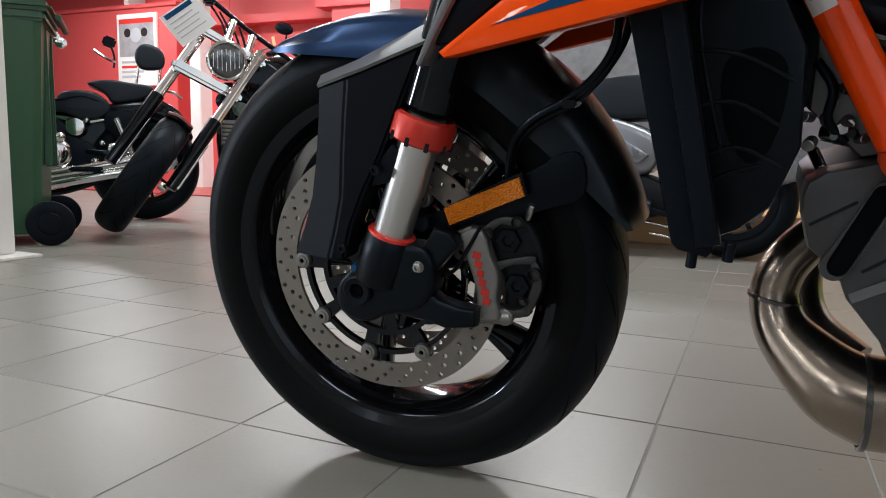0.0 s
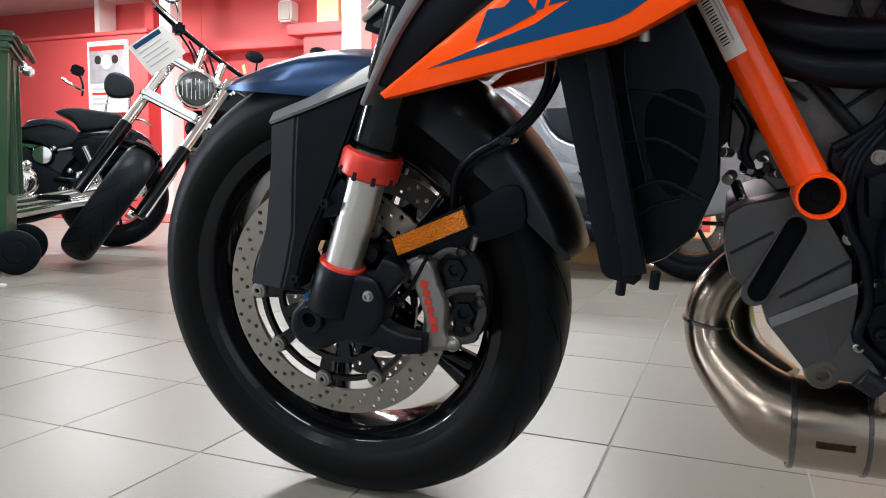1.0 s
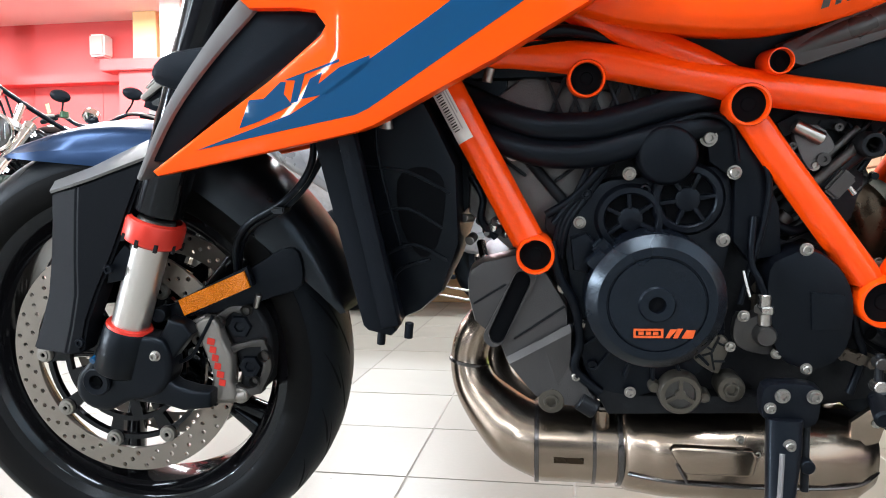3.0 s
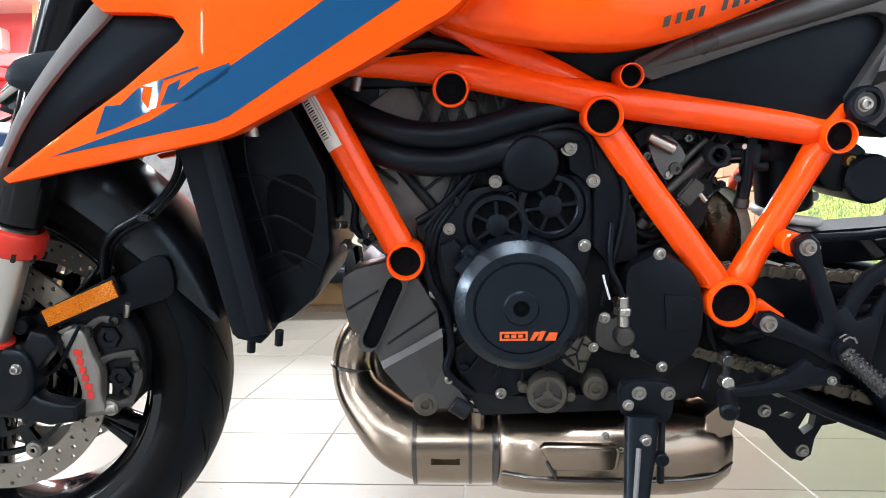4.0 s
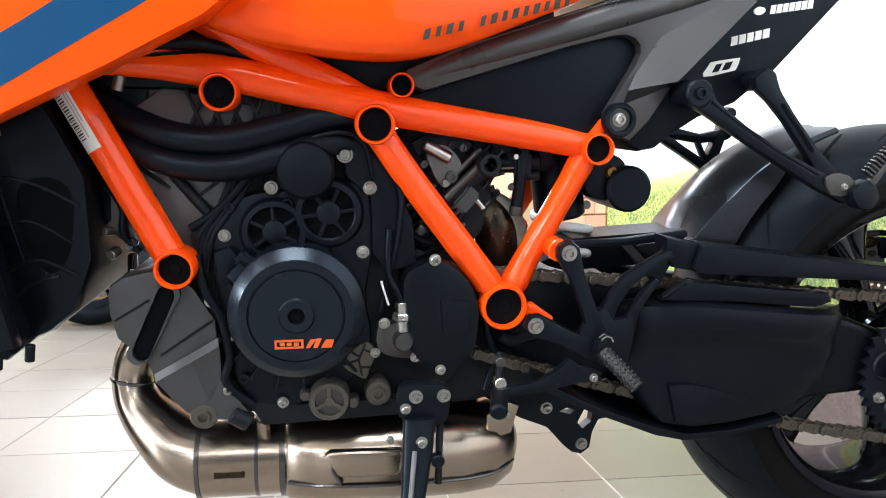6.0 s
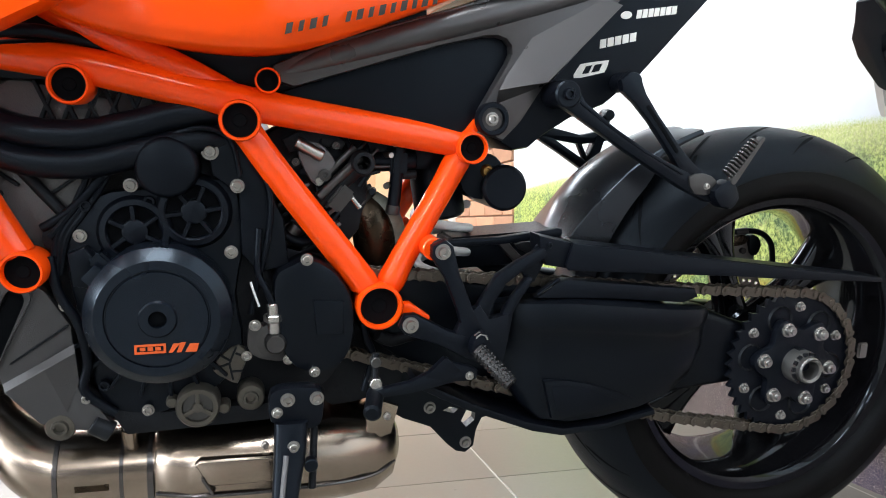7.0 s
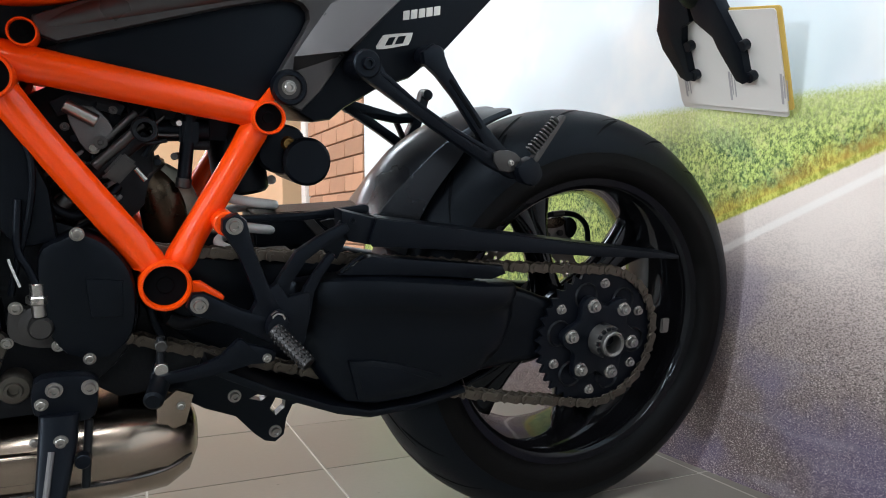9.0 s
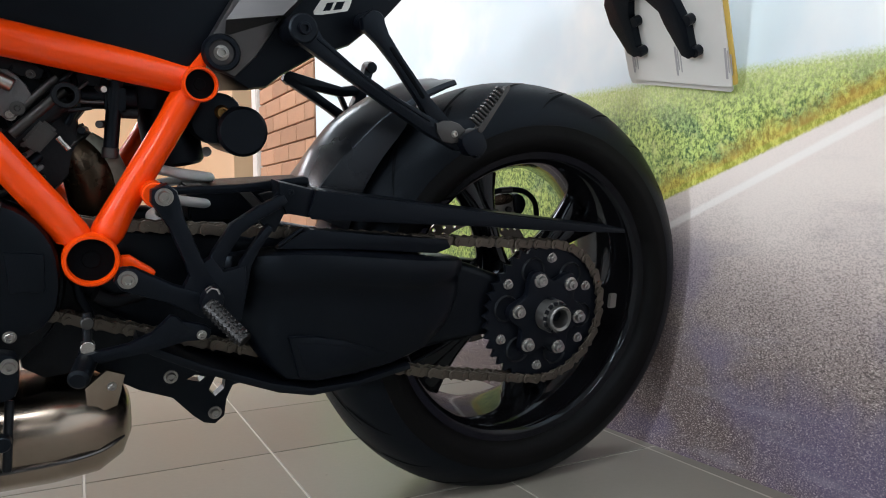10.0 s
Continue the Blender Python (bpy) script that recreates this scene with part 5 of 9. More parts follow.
def frame_side(s):
    def q(x, y, z):
        return (x, y * s, z)
    fr = part("frame", tube([q(0.36, 0.066, 0.735), q(0.44, 0.092, 0.690), q(0.52, 0.095, 0.681), q(0.60, 0.095, 0.6725), q(0.72, 0.095, 0.648), q(0.80, 0.094, 0.6335), q(0.90, 0.086, 0.6185), q(1.012, 0.072, 0.6015)], [0.016, 0.016, 0.0165, 0.0195, 0.0195, 0.0185, 0.0180, 0.0175], 22), ORANGE_FRAME, bike, "orange tubular trellis frame side", 60)
    part("tube", tube([q(0.535, 0.085, 0.748), q(0.575, 0.092, 0.724), q(0.64, 0.098, 0.697), q(0.70, 0.096, 0.672), q(0.752, 0.088, 0.650)], [0.012, 0.013, 0.015, 0.0145, 0.010], 18), ORANGE_FRAME, fr)
    part("tube", rod(q(0.352, 0.086, 0.80), q(0.5245, 0.100, 0.472), 0.0188, 26), ORANGE_FRAME, fr)
    part("tube", tube([q(0.7545, 0.098, 0.6175), q(0.764, 0.099, 0.604), q(0.80, 0.099, 0.554), q(0.885, 0.091, 0.444), q(0.894, 0.089, 0.430)], [0.0165, 0.0168, 0.0170, 0.0178, 0.0185], 24), ORANGE_FRAME, fr)
    part("tube", tube([q(1.020, 0.070, 0.592), q(1.010, 0.072, 0.576), q(0.992, 0.074, 0.543), q(0.946, 0.082, 0.464), q(0.930, 0.086, 0.434), q(0.924, 0.080, 0.425)], [0.015, 0.0168, 0.0158, 0.0160, 0.0175, 0.015], 24), ORANGE_FRAME, fr)
    e1, e2 = sorted((0.076 * s, 0.090 * s))
    part("tab", strap([(1.018, 0.606), (1.032, 0.628)], [0.016, 0.012], e1, e2, 0.003), ORANGE_FRAME, fr)
    e1, e2 = sorted((0.092 * s, 0.106 * s))
    part("tab", strap([(0.946, 0.400), (0.958, 0.395), (0.972, 0.388)], [0.018, 0.012, 0.008], e1, e2, 0.003), ORANGE_FRAME, fr)
    part("boss", rod(q(0.975, 0.075, 0.476), q(0.975, 0.116, 0.476), 0.0138, 20), ORANGE_FRAME, fr)
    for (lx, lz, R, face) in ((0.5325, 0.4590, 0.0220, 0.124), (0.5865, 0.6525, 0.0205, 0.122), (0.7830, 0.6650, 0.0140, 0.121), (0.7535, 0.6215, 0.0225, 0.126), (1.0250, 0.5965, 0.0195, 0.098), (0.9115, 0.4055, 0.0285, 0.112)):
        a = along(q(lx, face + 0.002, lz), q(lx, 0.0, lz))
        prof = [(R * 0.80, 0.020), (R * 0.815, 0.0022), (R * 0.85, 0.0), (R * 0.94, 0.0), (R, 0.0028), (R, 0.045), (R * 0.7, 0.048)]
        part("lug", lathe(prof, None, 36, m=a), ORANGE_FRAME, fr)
        # black disc painted as the shade inside the open tube end
        part("plug", lathe([(0, 0.0088), (R * 0.3, 0.0088), (R * 0.34, 0.0098), (R * 0.805, 0.0098)], None, 28, m=a), HOLLOW_SHADE, fr)
    return fr


frame_l = frame_side(-1)
frame_side(1)


def type_label():
    """A paper label wrapped round the near front tube, with its bar code."""
    a, c = Vector((0.352, -0.086, 0.80)), Vector((0.5245, -0.100, 0.472))
    d = (c - a).normalized()
    u = Vector((0, -1, 0))
    u = (u - d * u.dot(d)).normalized()         # outwards
    v = d.cross(u)
    if v.x < 0:
        v = -v                                  # backwards

    def patch(s0, s1, a0, a1, r, n=8):
        b = bmesh.new()
        rows = []
        for k in range(n + 1):
            w = radians(a0 + (a1 - a0) * k / n)
            o = u * math.cos(w) * r + v * math.sin(w) * r
            rows.append((b.verts.new(a + d * s0 + o), b.verts.new(a + d * s1 + o)))
        for p, q in zip(rows, rows[1:]):
            b.faces.new([p[0], q[0], q[1], p[1]])
        return b

    lab = part("sticker", thick(patch(0.155, 0.236, -72, 6, 0.0191), 0.0003), LABEL_PAPER, frame_l, "silver-white type label", 60)
    for k in range(20):
        s = 0.162 + 0.0031 * k
        part("code_bar", patch(s, s + 0.0009 + 0.0004 * (k % 3), -48, -22, 0.0197, 3), DARK_INK, lab)
    for k in range(2):
        part("text_bar", patch(0.163, 0.222 - 0.018 * k, -14 + 9 * k, -10 + 9 * k, 0.0197, 2), GREY_INK, lab)


type_label()

# ---- radiator


def radiator():
    r = part("radiator", slab([(0.262, 0.74), (0.292, 0.74), (0.378, 0.380), (0.372, 0.374), (0.346, 0.380), (0.340, 0.386)], -0.165, 0.165, 0.005), BLACK, bike, "black radiator with shroud and fan")
    core = bmesh.new()
    for k in range(24):
        z = 0.40 + k * 0.0135
        x = 0.352 - (z - 0.39) * 0.222
        box(x - 0.002, x + 0.004, -0.155, 0.155, z, z + 0.004, 0, core)
    part("fins", core, DARK, r)
    b = slab([(0.296, 0.73), (0.330, 0.735), (0.372, 0.70), (0.418, 0.615), (0.444, 0.560), (0.446, 0.47), (0.425, 0.412), (0.398, 0.388), (0.376, 0.378)], -0.112, 0.112, 0.012)
    part("shroud", b, SWING_BLACK, r)
    for (pts, w) in (([(0.335, 0.56), (0.385, 0.555), (0.435, 0.53)], 0.006), ([(0.345, 0.505), (0.385, 0.512), (0.425, 0.49)], 0.006), ([(0.352, 0.455), (0.39, 0.47), (0.43, 0.452)], 0.007), ([(0.36, 0.415), (0.375, 0.44), (0.41, 0.452)], 0.006), ([(0.36, 0.66), (0.352, 0.58), (0.376, 0.47)], 0.006)):
        part("rib", strap(smooth(pts, 4, False), w * 0.7, -0.1145, -0.110, 0.002), SWING_BLACK, r)
    # black patch in place of the shade in the shroud's hollow
    part("recess", slab(smooth([(0.375, 0.545), (0.40, 0.56), (0.425, 0.55), (0.43, 0.52), (0.42, 0.47), (0.40, 0.455), (0.378, 0.49)], 3), -0.1130, -0.110, 0.001), HOLLOW_SHADE, r)
    part("fan_housing", slab([(0.40, 0.74), (0.505, 0.74), (0.500, 0.640), (0.482, 0.560), (0.462, 0.515), (0.440, 0.490), (0.425, 0.50)], -0.058, 0.058, 0.010), BLACK, r, "black fan housing")
    part("end_tank", slab([(0.298, 0.72), (0.318, 0.72), (0.384, 0.388), (0.362, 0.384)], -0.172, -0.150, 0.006), BLACK_SATIN, r)
    for px, pz in ((0.360, 0.372), (0.392, 0.380)):
        part("stud", rod((px, -0.155, pz + 0.008), (px - 0.002, -0.155, pz - 0.010), 0.005, 12), BLACK_SATIN, r)
    part("drain_screw", rod((0.365, -0.175, 0.64), (0.365, -0.160, 0.64), 0.006, 12), STEEL, r)
    part("fitting", tube([(0.372, -0.150, 0.645), (0.374, -0.152, 0.625), (0.372, -0.15, 0.605)], [0.006, 0.0045, 0.008], 12), ALU, r, "bright hose fitting")
    return r


radiator()

# ---- engine


def engine():
    e = part("engine", slab(smooth([(0.456, 0.43), (0.50, 0.452), (0.545, 0.47), (0.575, 0.53), (0.64, 0.60), (0.74, 0.60), (0.785, 0.52), (0.80, 0.475), (0.86, 0.46), (0.885, 0.41), (0.882, 0.34), (0.84, 0.285), (0.76, 0.265), (0.62, 0.262), (0.56, 0.27), (0.505, 0.318), (0.468, 0.37)], 3), -0.066, 0.085, 0.012), DARK, bike, "dark V-twin engine with black covers and bright bolts")
    # front cylinder and head, grey, with ribs
    part("front_cylinder", slab([(0.455, 0.615), (0.452, 0.50), (0.50, 0.455), (0.59, 0.47), (0.635, 0.545), (0.62, 0.64), (0.52, 0.66)], -0.066, 0.08, 0.008), HEAD_GREY, e, "grey front cylinder head")
    for (p, q, w) in (((0.520, 0.565), (0.578, 0.497), 0.010), ((0.470, 0.545), (0.515, 0.500), 0.005), ((0.545, 0.53), (0.60, 0.57), 0.004), ((0.56, 0.565), (0.61, 0.60), 0.004), ((0.585, 0.50), (0.615, 0.52), 0.004), ((0.48, 0.575), (0.52, 0.545), 0.004)):
        part("rib", strap([p, q], w, -0.072, -0.064, 0.002), HEAD_GREY if w > 0.0045 else DARK, e)
    part("rod_cover", tube([(0.522, -0.072, 0.566), (0.548, -0.075, 0.535), (0.572, -0.075, 0.505), (0.580, -0.075, 0.485)], 0.0065, 12), DARK, e)
    # lattice under the airbox
    for k in range(6):
        part("lattice_bar", strap([(0.545 + 0.022 * k, 0.655), (0.565 + 0.022 * k, 0.607)], 0.004, -0.080, -0.072, 0.001), DARK, e)
        part("lattice_bar", strap([(0.565 + 0.022 * k, 0.655), (0.545 + 0.022 * k, 0.607)], 0.004, -0.079, -0.071, 0.001), DARK, e)
    part("throttle_body", slab([(0.43, 0.60), (0.43, 0.668), (0.70, 0.668), (0.74, 0.60), (0.64, 0.585)], -0.052, 0.05, 0.006), HEAD_GREY, e)
    part("airbox", slab([(0.36, 0.76), (0.40, 0.70), (0.46, 0.655), (0.66, 0.655), (0.80, 0.65), (0.98, 0.64), (0.97, 0.76), (0.45, 0.80)], -0.075, 0.075, 0.012), BLACK, e)
    # grey front case
    grey = part("front_case", slab([(0.452, 0.422), (0.455, 0.435), (0.47, 0.445), (0.512, 0.455), (0.546, 0.432), (0.570, 0.392), (0.574, 0.325), (0.606, 0.275), (0.602, 0.264), (0.562, 0.268), (0.534, 0.277), (0.498, 0.322), (0.490, 0.345), (0.460, 0.372), (0.453, 0.40)], -0.094, -0.05, 0.006), CASE_GREY, e, "grey cast front engine case", 25)
    cap = [(0.5205 + 0.0125 * math.cos(radians(a)), 0.427 + 0.0125 * math.sin(radians(a))) for a in range(-27, 154, 18)]
    cap += [(0.4835 + 0.0125 * math.cos(radians(a)), 0.355 + 0.0125 * math.sin(radians(a))) for a in range(153, 334, 18)]
    mid = Vector((0.502, 0.391))
    part("slot_rim", plate_holes(cap, [[(mid.x + (p[0] - mid.x) * 0.80 , mid.y + (p[1] - mid.y) * 0.92) for p in cap]], -0.100, -0.09), CASE_GREY, grey)
    # black fill for the shaded inside of the oval slot
    part("slot", slab([(mid.x + (p[0] - mid.x) * 0.80 , mid.y + (p[1] - mid.y) * 0.92) for p in cap], -0.0955, -0.09, 0.0), HOLLOW_SHADE, grey, "dark oval recess")
    f = bmesh.new()
    top = [f.verts.new(p) for p in ((0.4985, -0.0945, 0.3290), (0.5400, -0.1000, 0.3535), (0.5730, -0.1010, 0.3735))]
    mid_ = [f.verts.new(p) for p in ((0.5015, -0.1010, 0.3215), (0.5430, -0.1050, 0.3460), (0.5745, -0.1050, 0.3640))]
    low_ = [f.verts.new(p) for p in ((0.5330, -0.0945, 0.2800), (0.5600, -0.0945, 0.2920), (0.5745, -0.0945, 0.3260))]
    for p, q in ((top, mid_), (mid_, low_)):
        for n in range(2):
            f.faces.new([p[n], p[n + 1], q[n + 1], q[n]])
    part("crease", f, CASE_GREY, grey, "", 10)
    # two more creases as dark strips, their shade painted on
    part("crease", strap([(0.508, 0.352), (0.566, 0.392)], 0.003, -0.0955, -0.09, 0.001), DARK, grey)
    part("crease", strap([(0.460, 0.395), (0.497, 0.418)], 0.003, -0.0955, -0.09, 0.001), DARK, grey)
    # gasket line and wiring between the cases
    part("wiring", tube([(0.552, -0.092, 0.47), (0.560, -0.096, 0.43), (0.578, -0.098, 0.395), (0.585, -0.096, 0.35), (0.580, -0.094, 0.315), (0.61, -0.09, 0.285)], 0.0055, 10), BLACK, e)
    part("wiring", tube([(0.545, -0.085, 0.50), (0.575, -0.088, 0.52), (0.61, -0.092, 0.56), (0.625, -0.092, 0.60)], 0.005, 10), BLACK, e)
    part("wiring", tube([(0.553, -0.088, 0.49), (0.59, -0.09, 0.535), (0.628, -0.094, 0.575)], 0.004, 8), BLACK, e)
    for k in range(3):
        part("wiring", tube([(0.600 + 0.012 * k, -0.086, 0.590), (0.592 + 0.010 * k, -0.088, 0.555), (0.576 + 0.007 * k, -0.088, 0.520), (0.560 + 0.005 * k, -0.088, 0.490), (0.5535 + 0.004 * k, -0.090, 0.450)], 0.0036, 8), BLACK, e)
    part("wiring", tube([(0.672, -0.100, 0.600), (0.712, -0.104, 0.612), (0.742, -0.100, 0.600), (0.752, -0.098, 0.560)], 0.003, 8), BLACK, e)
    # left side cover behind the round cover
    part("side_cover", slab(smooth([(0.565, 0.49), (0.60, 0.535), (0.655, 0.545), (0.735, 0.555), (0.757, 0.50), (0.745, 0.42), (0.752, 0.36), (0.725, 0.31), (0.66, 0.280), (0.61, 0.285), (0.585, 0.33), (0.575, 0.40)], 3), -0.088, -0.05, 0.008), BLACK_SATIN, e)
    cx, cz = 0.665, 0.4085
    part("clutch_cover", lathe([(0, -0.1385), (0.0085, -0.1385), (0.0095, -0.1425), (0.0185, -0.1425), (0.0205, -0.1395), (0.0515, -0.1405), (0.0525, -0.1380), (0.0535, -0.1380), (0.0545, -0.1402), (0.0640, -0.1400), (0.0646, -0.1396), (0.0764, -0.1285), (0.0772, -0.1270), (0.0778, -0.1150), (0.0782, -0.084)], (cx, 0, cz), 72), CLUTCH_BLACK, e, "round black clutch cover", 14)
    part("tab", moved(box(-0.009, 0.009, -0.118, -0.088, -0.010, 0.012, 0.003), pose(cx - 0.0565, 0, cz + 0.0565, 0, -45, 0)), CLUTCH_BLACK, e)
    # dark disc added for the shade in the cover's centre hole
    part("hub_hole_shade", lathe([(0, -0.1392), (0.0075, -0.1392), (0.0085, -0.1385)], (cx, 0, cz), 24), HOLLOW_SHADE, e)
    part("cover_tab", slab([(0.588, 0.452), (0.603, 0.468), (0.616, 0.458), (0.600, 0.440)], -0.128, -0.09, 0.004), CLUTCH_BLACK, e)
    part("cover_tab", slab([(0.572, 0.475), (0.590, 0.482), (0.600, 0.470), (0.592, 0.435), (0.576, 0.438)], -0.106, -0.08, 0.005), BLACK_SATIN, e)
    badge = part("badge", plate_holes([(0.6405, 0.3705), (0.6725, 0.3710), (0.6725, 0.3815), (0.6405, 0.3810)], [[(0.643, 0.3730), (0.670, 0.3733), (0.670, 0.3792), (0.643, 0.3788)]], -0.1413, -0.1400), ORANGE_INK, e, "orange badge on the cover")
    for k in range(3):
        part("mark_bar", box(0.646 + 0.0078 * k, 0.6515 + 0.0078 * k, -0.1413, -0.1400, 0.3742, 0.378, 0), ORANGE_INK, badge)
    for q in ([(0.675, 0.371), (0.679, 0.371), (0.683, 0.376), (0.687, 0.381), (0.680, 0.381)], [(0.683, 0.371), (0.688, 0.371), (0.693, 0.382), (0.6875, 0.382)], [(0.692, 0.371), (0.704, 0.371), (0.7065, 0.3805), (0.697, 0.3805)]):
        part("mark_shape", slab(q, -0.1413, -0.1400, 0), ORANGE_INK, badge)
    # round caps and fan-shaped covers
    part("round_cap", lathe([(0, -0.113), (0.028, -0.113), (0.031, -0.111), (0.0335, -0.104), (0.0345, -0.08)], (0.676, 0, 0.569), 40), BLACK, e, "round black cap")
    for gx, gz, R, turn in ((0.7015, 0.5185, 0.0415, 8), (0.6395, 0.4965, 0.0400, 35)):
        g = part("spoked_cover", lathe([(0, -0.0965), (0.0105, -0.0965), (0.0135, -0.0950), (0.0140, -0.0880), (R * 0.70, -0.0880), (R * 0.715, -0.0955), (R * 0.76, -0.0975), (R * 0.90, -0.0965), (R, -0.0915), (R * 1.02, -0.07)], (gx, 0, gz), 48), BLACK_SATIN, e, "black spoked gear cover")
        for k in range(6):
            a = radians(turn + 60 * k)
            part("spoke", strap([(gx + 0.012 * math.cos(a), gz + 0.012 * math.sin(a)), (gx + R * 0.74 * math.cos(a), gz + R * 0.74 * math.sin(a))], 0.0045, -0.0962, -0.086, 0.001, round_ends=False), BLACK_SATIN, g)
            a += radians(30)
            # openings between the spokes, their shade painted as black patches
            part("window", slab([(gx + r * math.cos(a + t), gz + r * math.sin(a + t)) for r, t in ((0.0150, -0.25), (R * 0.69, -0.42), (R * 0.70, 0.0), (R * 0.69, 0.42), (0.0150, 0.25))], -0.0888, -0.0870, 0.0), HOLLOW_SHADE, g)
    for k in range(7):                       # ribs fanning below the round cover
        a = radians(205 + 17 * k)
        part("rib", strap([(cx + 0.078 * math.cos(a), cz + 0.078 * math.sin(a)), (cx + 0.112 * math.cos(a), cz + 0.105 * math.sin(a))], 0.004, -0.095, -0.08, 0.001), BLACK_SATIN, e)
    # plate under the frame node
    part("side_plate", slab([(0.716, 0.600), (0.748, 0.605), (0.772, 0.575), (0.800, 0.51), (0.806, 0.455), (0.770, 0.448), (0.752, 0.47), (0.750, 0.54), (0.722, 0.560)], -0.096, -0.07, 0.006), BLACK, e)
    part("wiring", tube([(0.770, -0.100, 0.585), (0.785, -0.102, 0.54), (0.782, -0.100, 0.49), (0.768, -0.10, 0.43), (0.762, -0.1, 0.40)], 0.0035, 8), BLACK, e)
    # gearbox sprocket cover
    sc = part("sprocket_cover", slab(smooth([(0.787, 0.441), (0.808, 0.460), (0.832, 0.466), (0.862, 0.446), (0.880, 0.410), (0.878, 0.355), (0.852, 0.328), (0.812, 0.334), (0.792, 0.372)], 3), -0.112, -0.06, 0.010), SWING_BLACK, e, "black sprocket cover")
    part("raised_panel", slab([(0.832, 0.418), (0.868, 0.415), (0.868, 0.375), (0.836, 0.375)], -0.1150, -0.110, 0.003), SWING_BLACK, sc)
    # clutch slave cylinder and bleed nipple
    sl = part("slave_cylinder", lathe([(0, -0.116), (0.010, -0.116), (0.0125, -0.112), (0.013, -0.102), (0.022, -0.10), (0.023, -0.08)], (0.789, 0, 0.366), 28), DARK_STEEL, e, "small cast metal slave cylinder")
    part("banjo", rod((0.788, -0.108, 0.378), (0.786, -0.108, 0.414), 0.0072, 16), STEEL, sl)
    part("banjo_nut", rod((0.787, -0.108, 0.392), (0.787, -0.108, 0.401), 0.0115, 6), STEEL, sl)
    part("flange", slab(smooth([(0.762, 0.388), (0.785, 0.378), (0.806, 0.352), (0.80, 0.340), (0.770, 0.345), (0.757, 0.36)], 3), -0.100, -0.085, 0.003), DARK_STEEL, sl)
    part("hose", tube([(0.786, -0.108, 0.413), (0.779, -0.108, 0.430), (0.770, -0.105, 0.452), (0.772, -0.10, 0.50)], 0.0038, 10), BLACK, sl)
    part("cable_tie", tube([(0.771, -0.106, 0.410), (0.764, -0.108, 0.432), (0.762, -0.108, 0.440)], 0.0014, 8), WHITE_PLASTIC, sl)
    web = part("web_plate", slab(smooth([(0.717, 0.330), (0.728, 0.350), (0.747, 0.360), (0.757, 0.346), (0.750, 0.326), (0.745, 0.312), (0.732, 0.318)], 2), -0.091, -0.078, 0.003), OIL_CAP, e, "bare cast web with dark ribs")
    for p, q in (((0.719, 0.332), (0.736, 0.338)), ((0.736, 0.338), (0.744, 0.357)), ((0.736, 0.338), (0.740, 0.318)), ((0.744, 0.350), (0.755, 0.345)), ((0.727, 0.348), (0.738, 0.341)), ((0.740, 0.328), (0.750, 0.328))):
        part("rib", strap([p, q], 0.0026, -0.0925, -0.088, 0.0006), DARK, web)
    # oil filter cover and drain plugs
    oc = part("oil_filter_cover", lathe([(0, -0.108), (0.0055, -0.108), (0.0065, -0.104), (0.017, -0.103), (0.0175, -0.108), (0.0225, -0.108), (0.0248, -0.105), (0.0252, -0.08)], (0.7005, 0, 0.2915), 40), OIL_CAP, e, "round cast aluminium oil filter cover")
    # darker disc lines the hollow, with its shade put into the colour
    part("recess", lathe([(0, -0.1045), (0.0165, -0.1042), (0.0172, -0.103)], (0.7005, 0, 0.2915), 32), DARK_STEEL, oc)
    for k in range(3):
        a = radians(90 + 120 * k)
        part("web", strap([(0.7005, 0.2915), (0.7005 + 0.019 * math.cos(a), 0.2915 + 0.019 * math.sin(a))], 0.005, -0.1075, -0.102, 0.001), OIL_CAP, oc)
    for px, pz in ((0.672, 0.2965), (0.7295, 0.2855)):
        part("ear", lathe([(0, -0.100), (0.0055, -0.100), (0.007, -0.098), (0.0075, -0.082)], (px, 0, pz), 16), OIL_CAP, oc)
    for px, pz, R in ((0.7600, 0.2945, 0.0190), (0.552, 0.2735, 0.0190)):
        part("plug", lathe([(0, -0.094), (0.005, -0.094), (0.006, -0.099), (0.0085, -0.099), (0.0095, -0.095), (R * 0.78, -0.0945), (R * 0.86, -0.092), (R * 0.86, -0.06)], (px, 0, pz), 28), OIL_CAP, e, "metal drain plug")
    part("lower_case", slab([(0.60, 0.29), (0.66, 0.282), (0.80, 0.285), (0.80, 0.262), (0.62, 0.255)], -0.088, 0.08, 0.006), DARK, e)
    part("bleed_boss", rod((0.585, -0.09, 0.275), (0.605, -0.09, 0.262), 0.012, 16), DARK, e)
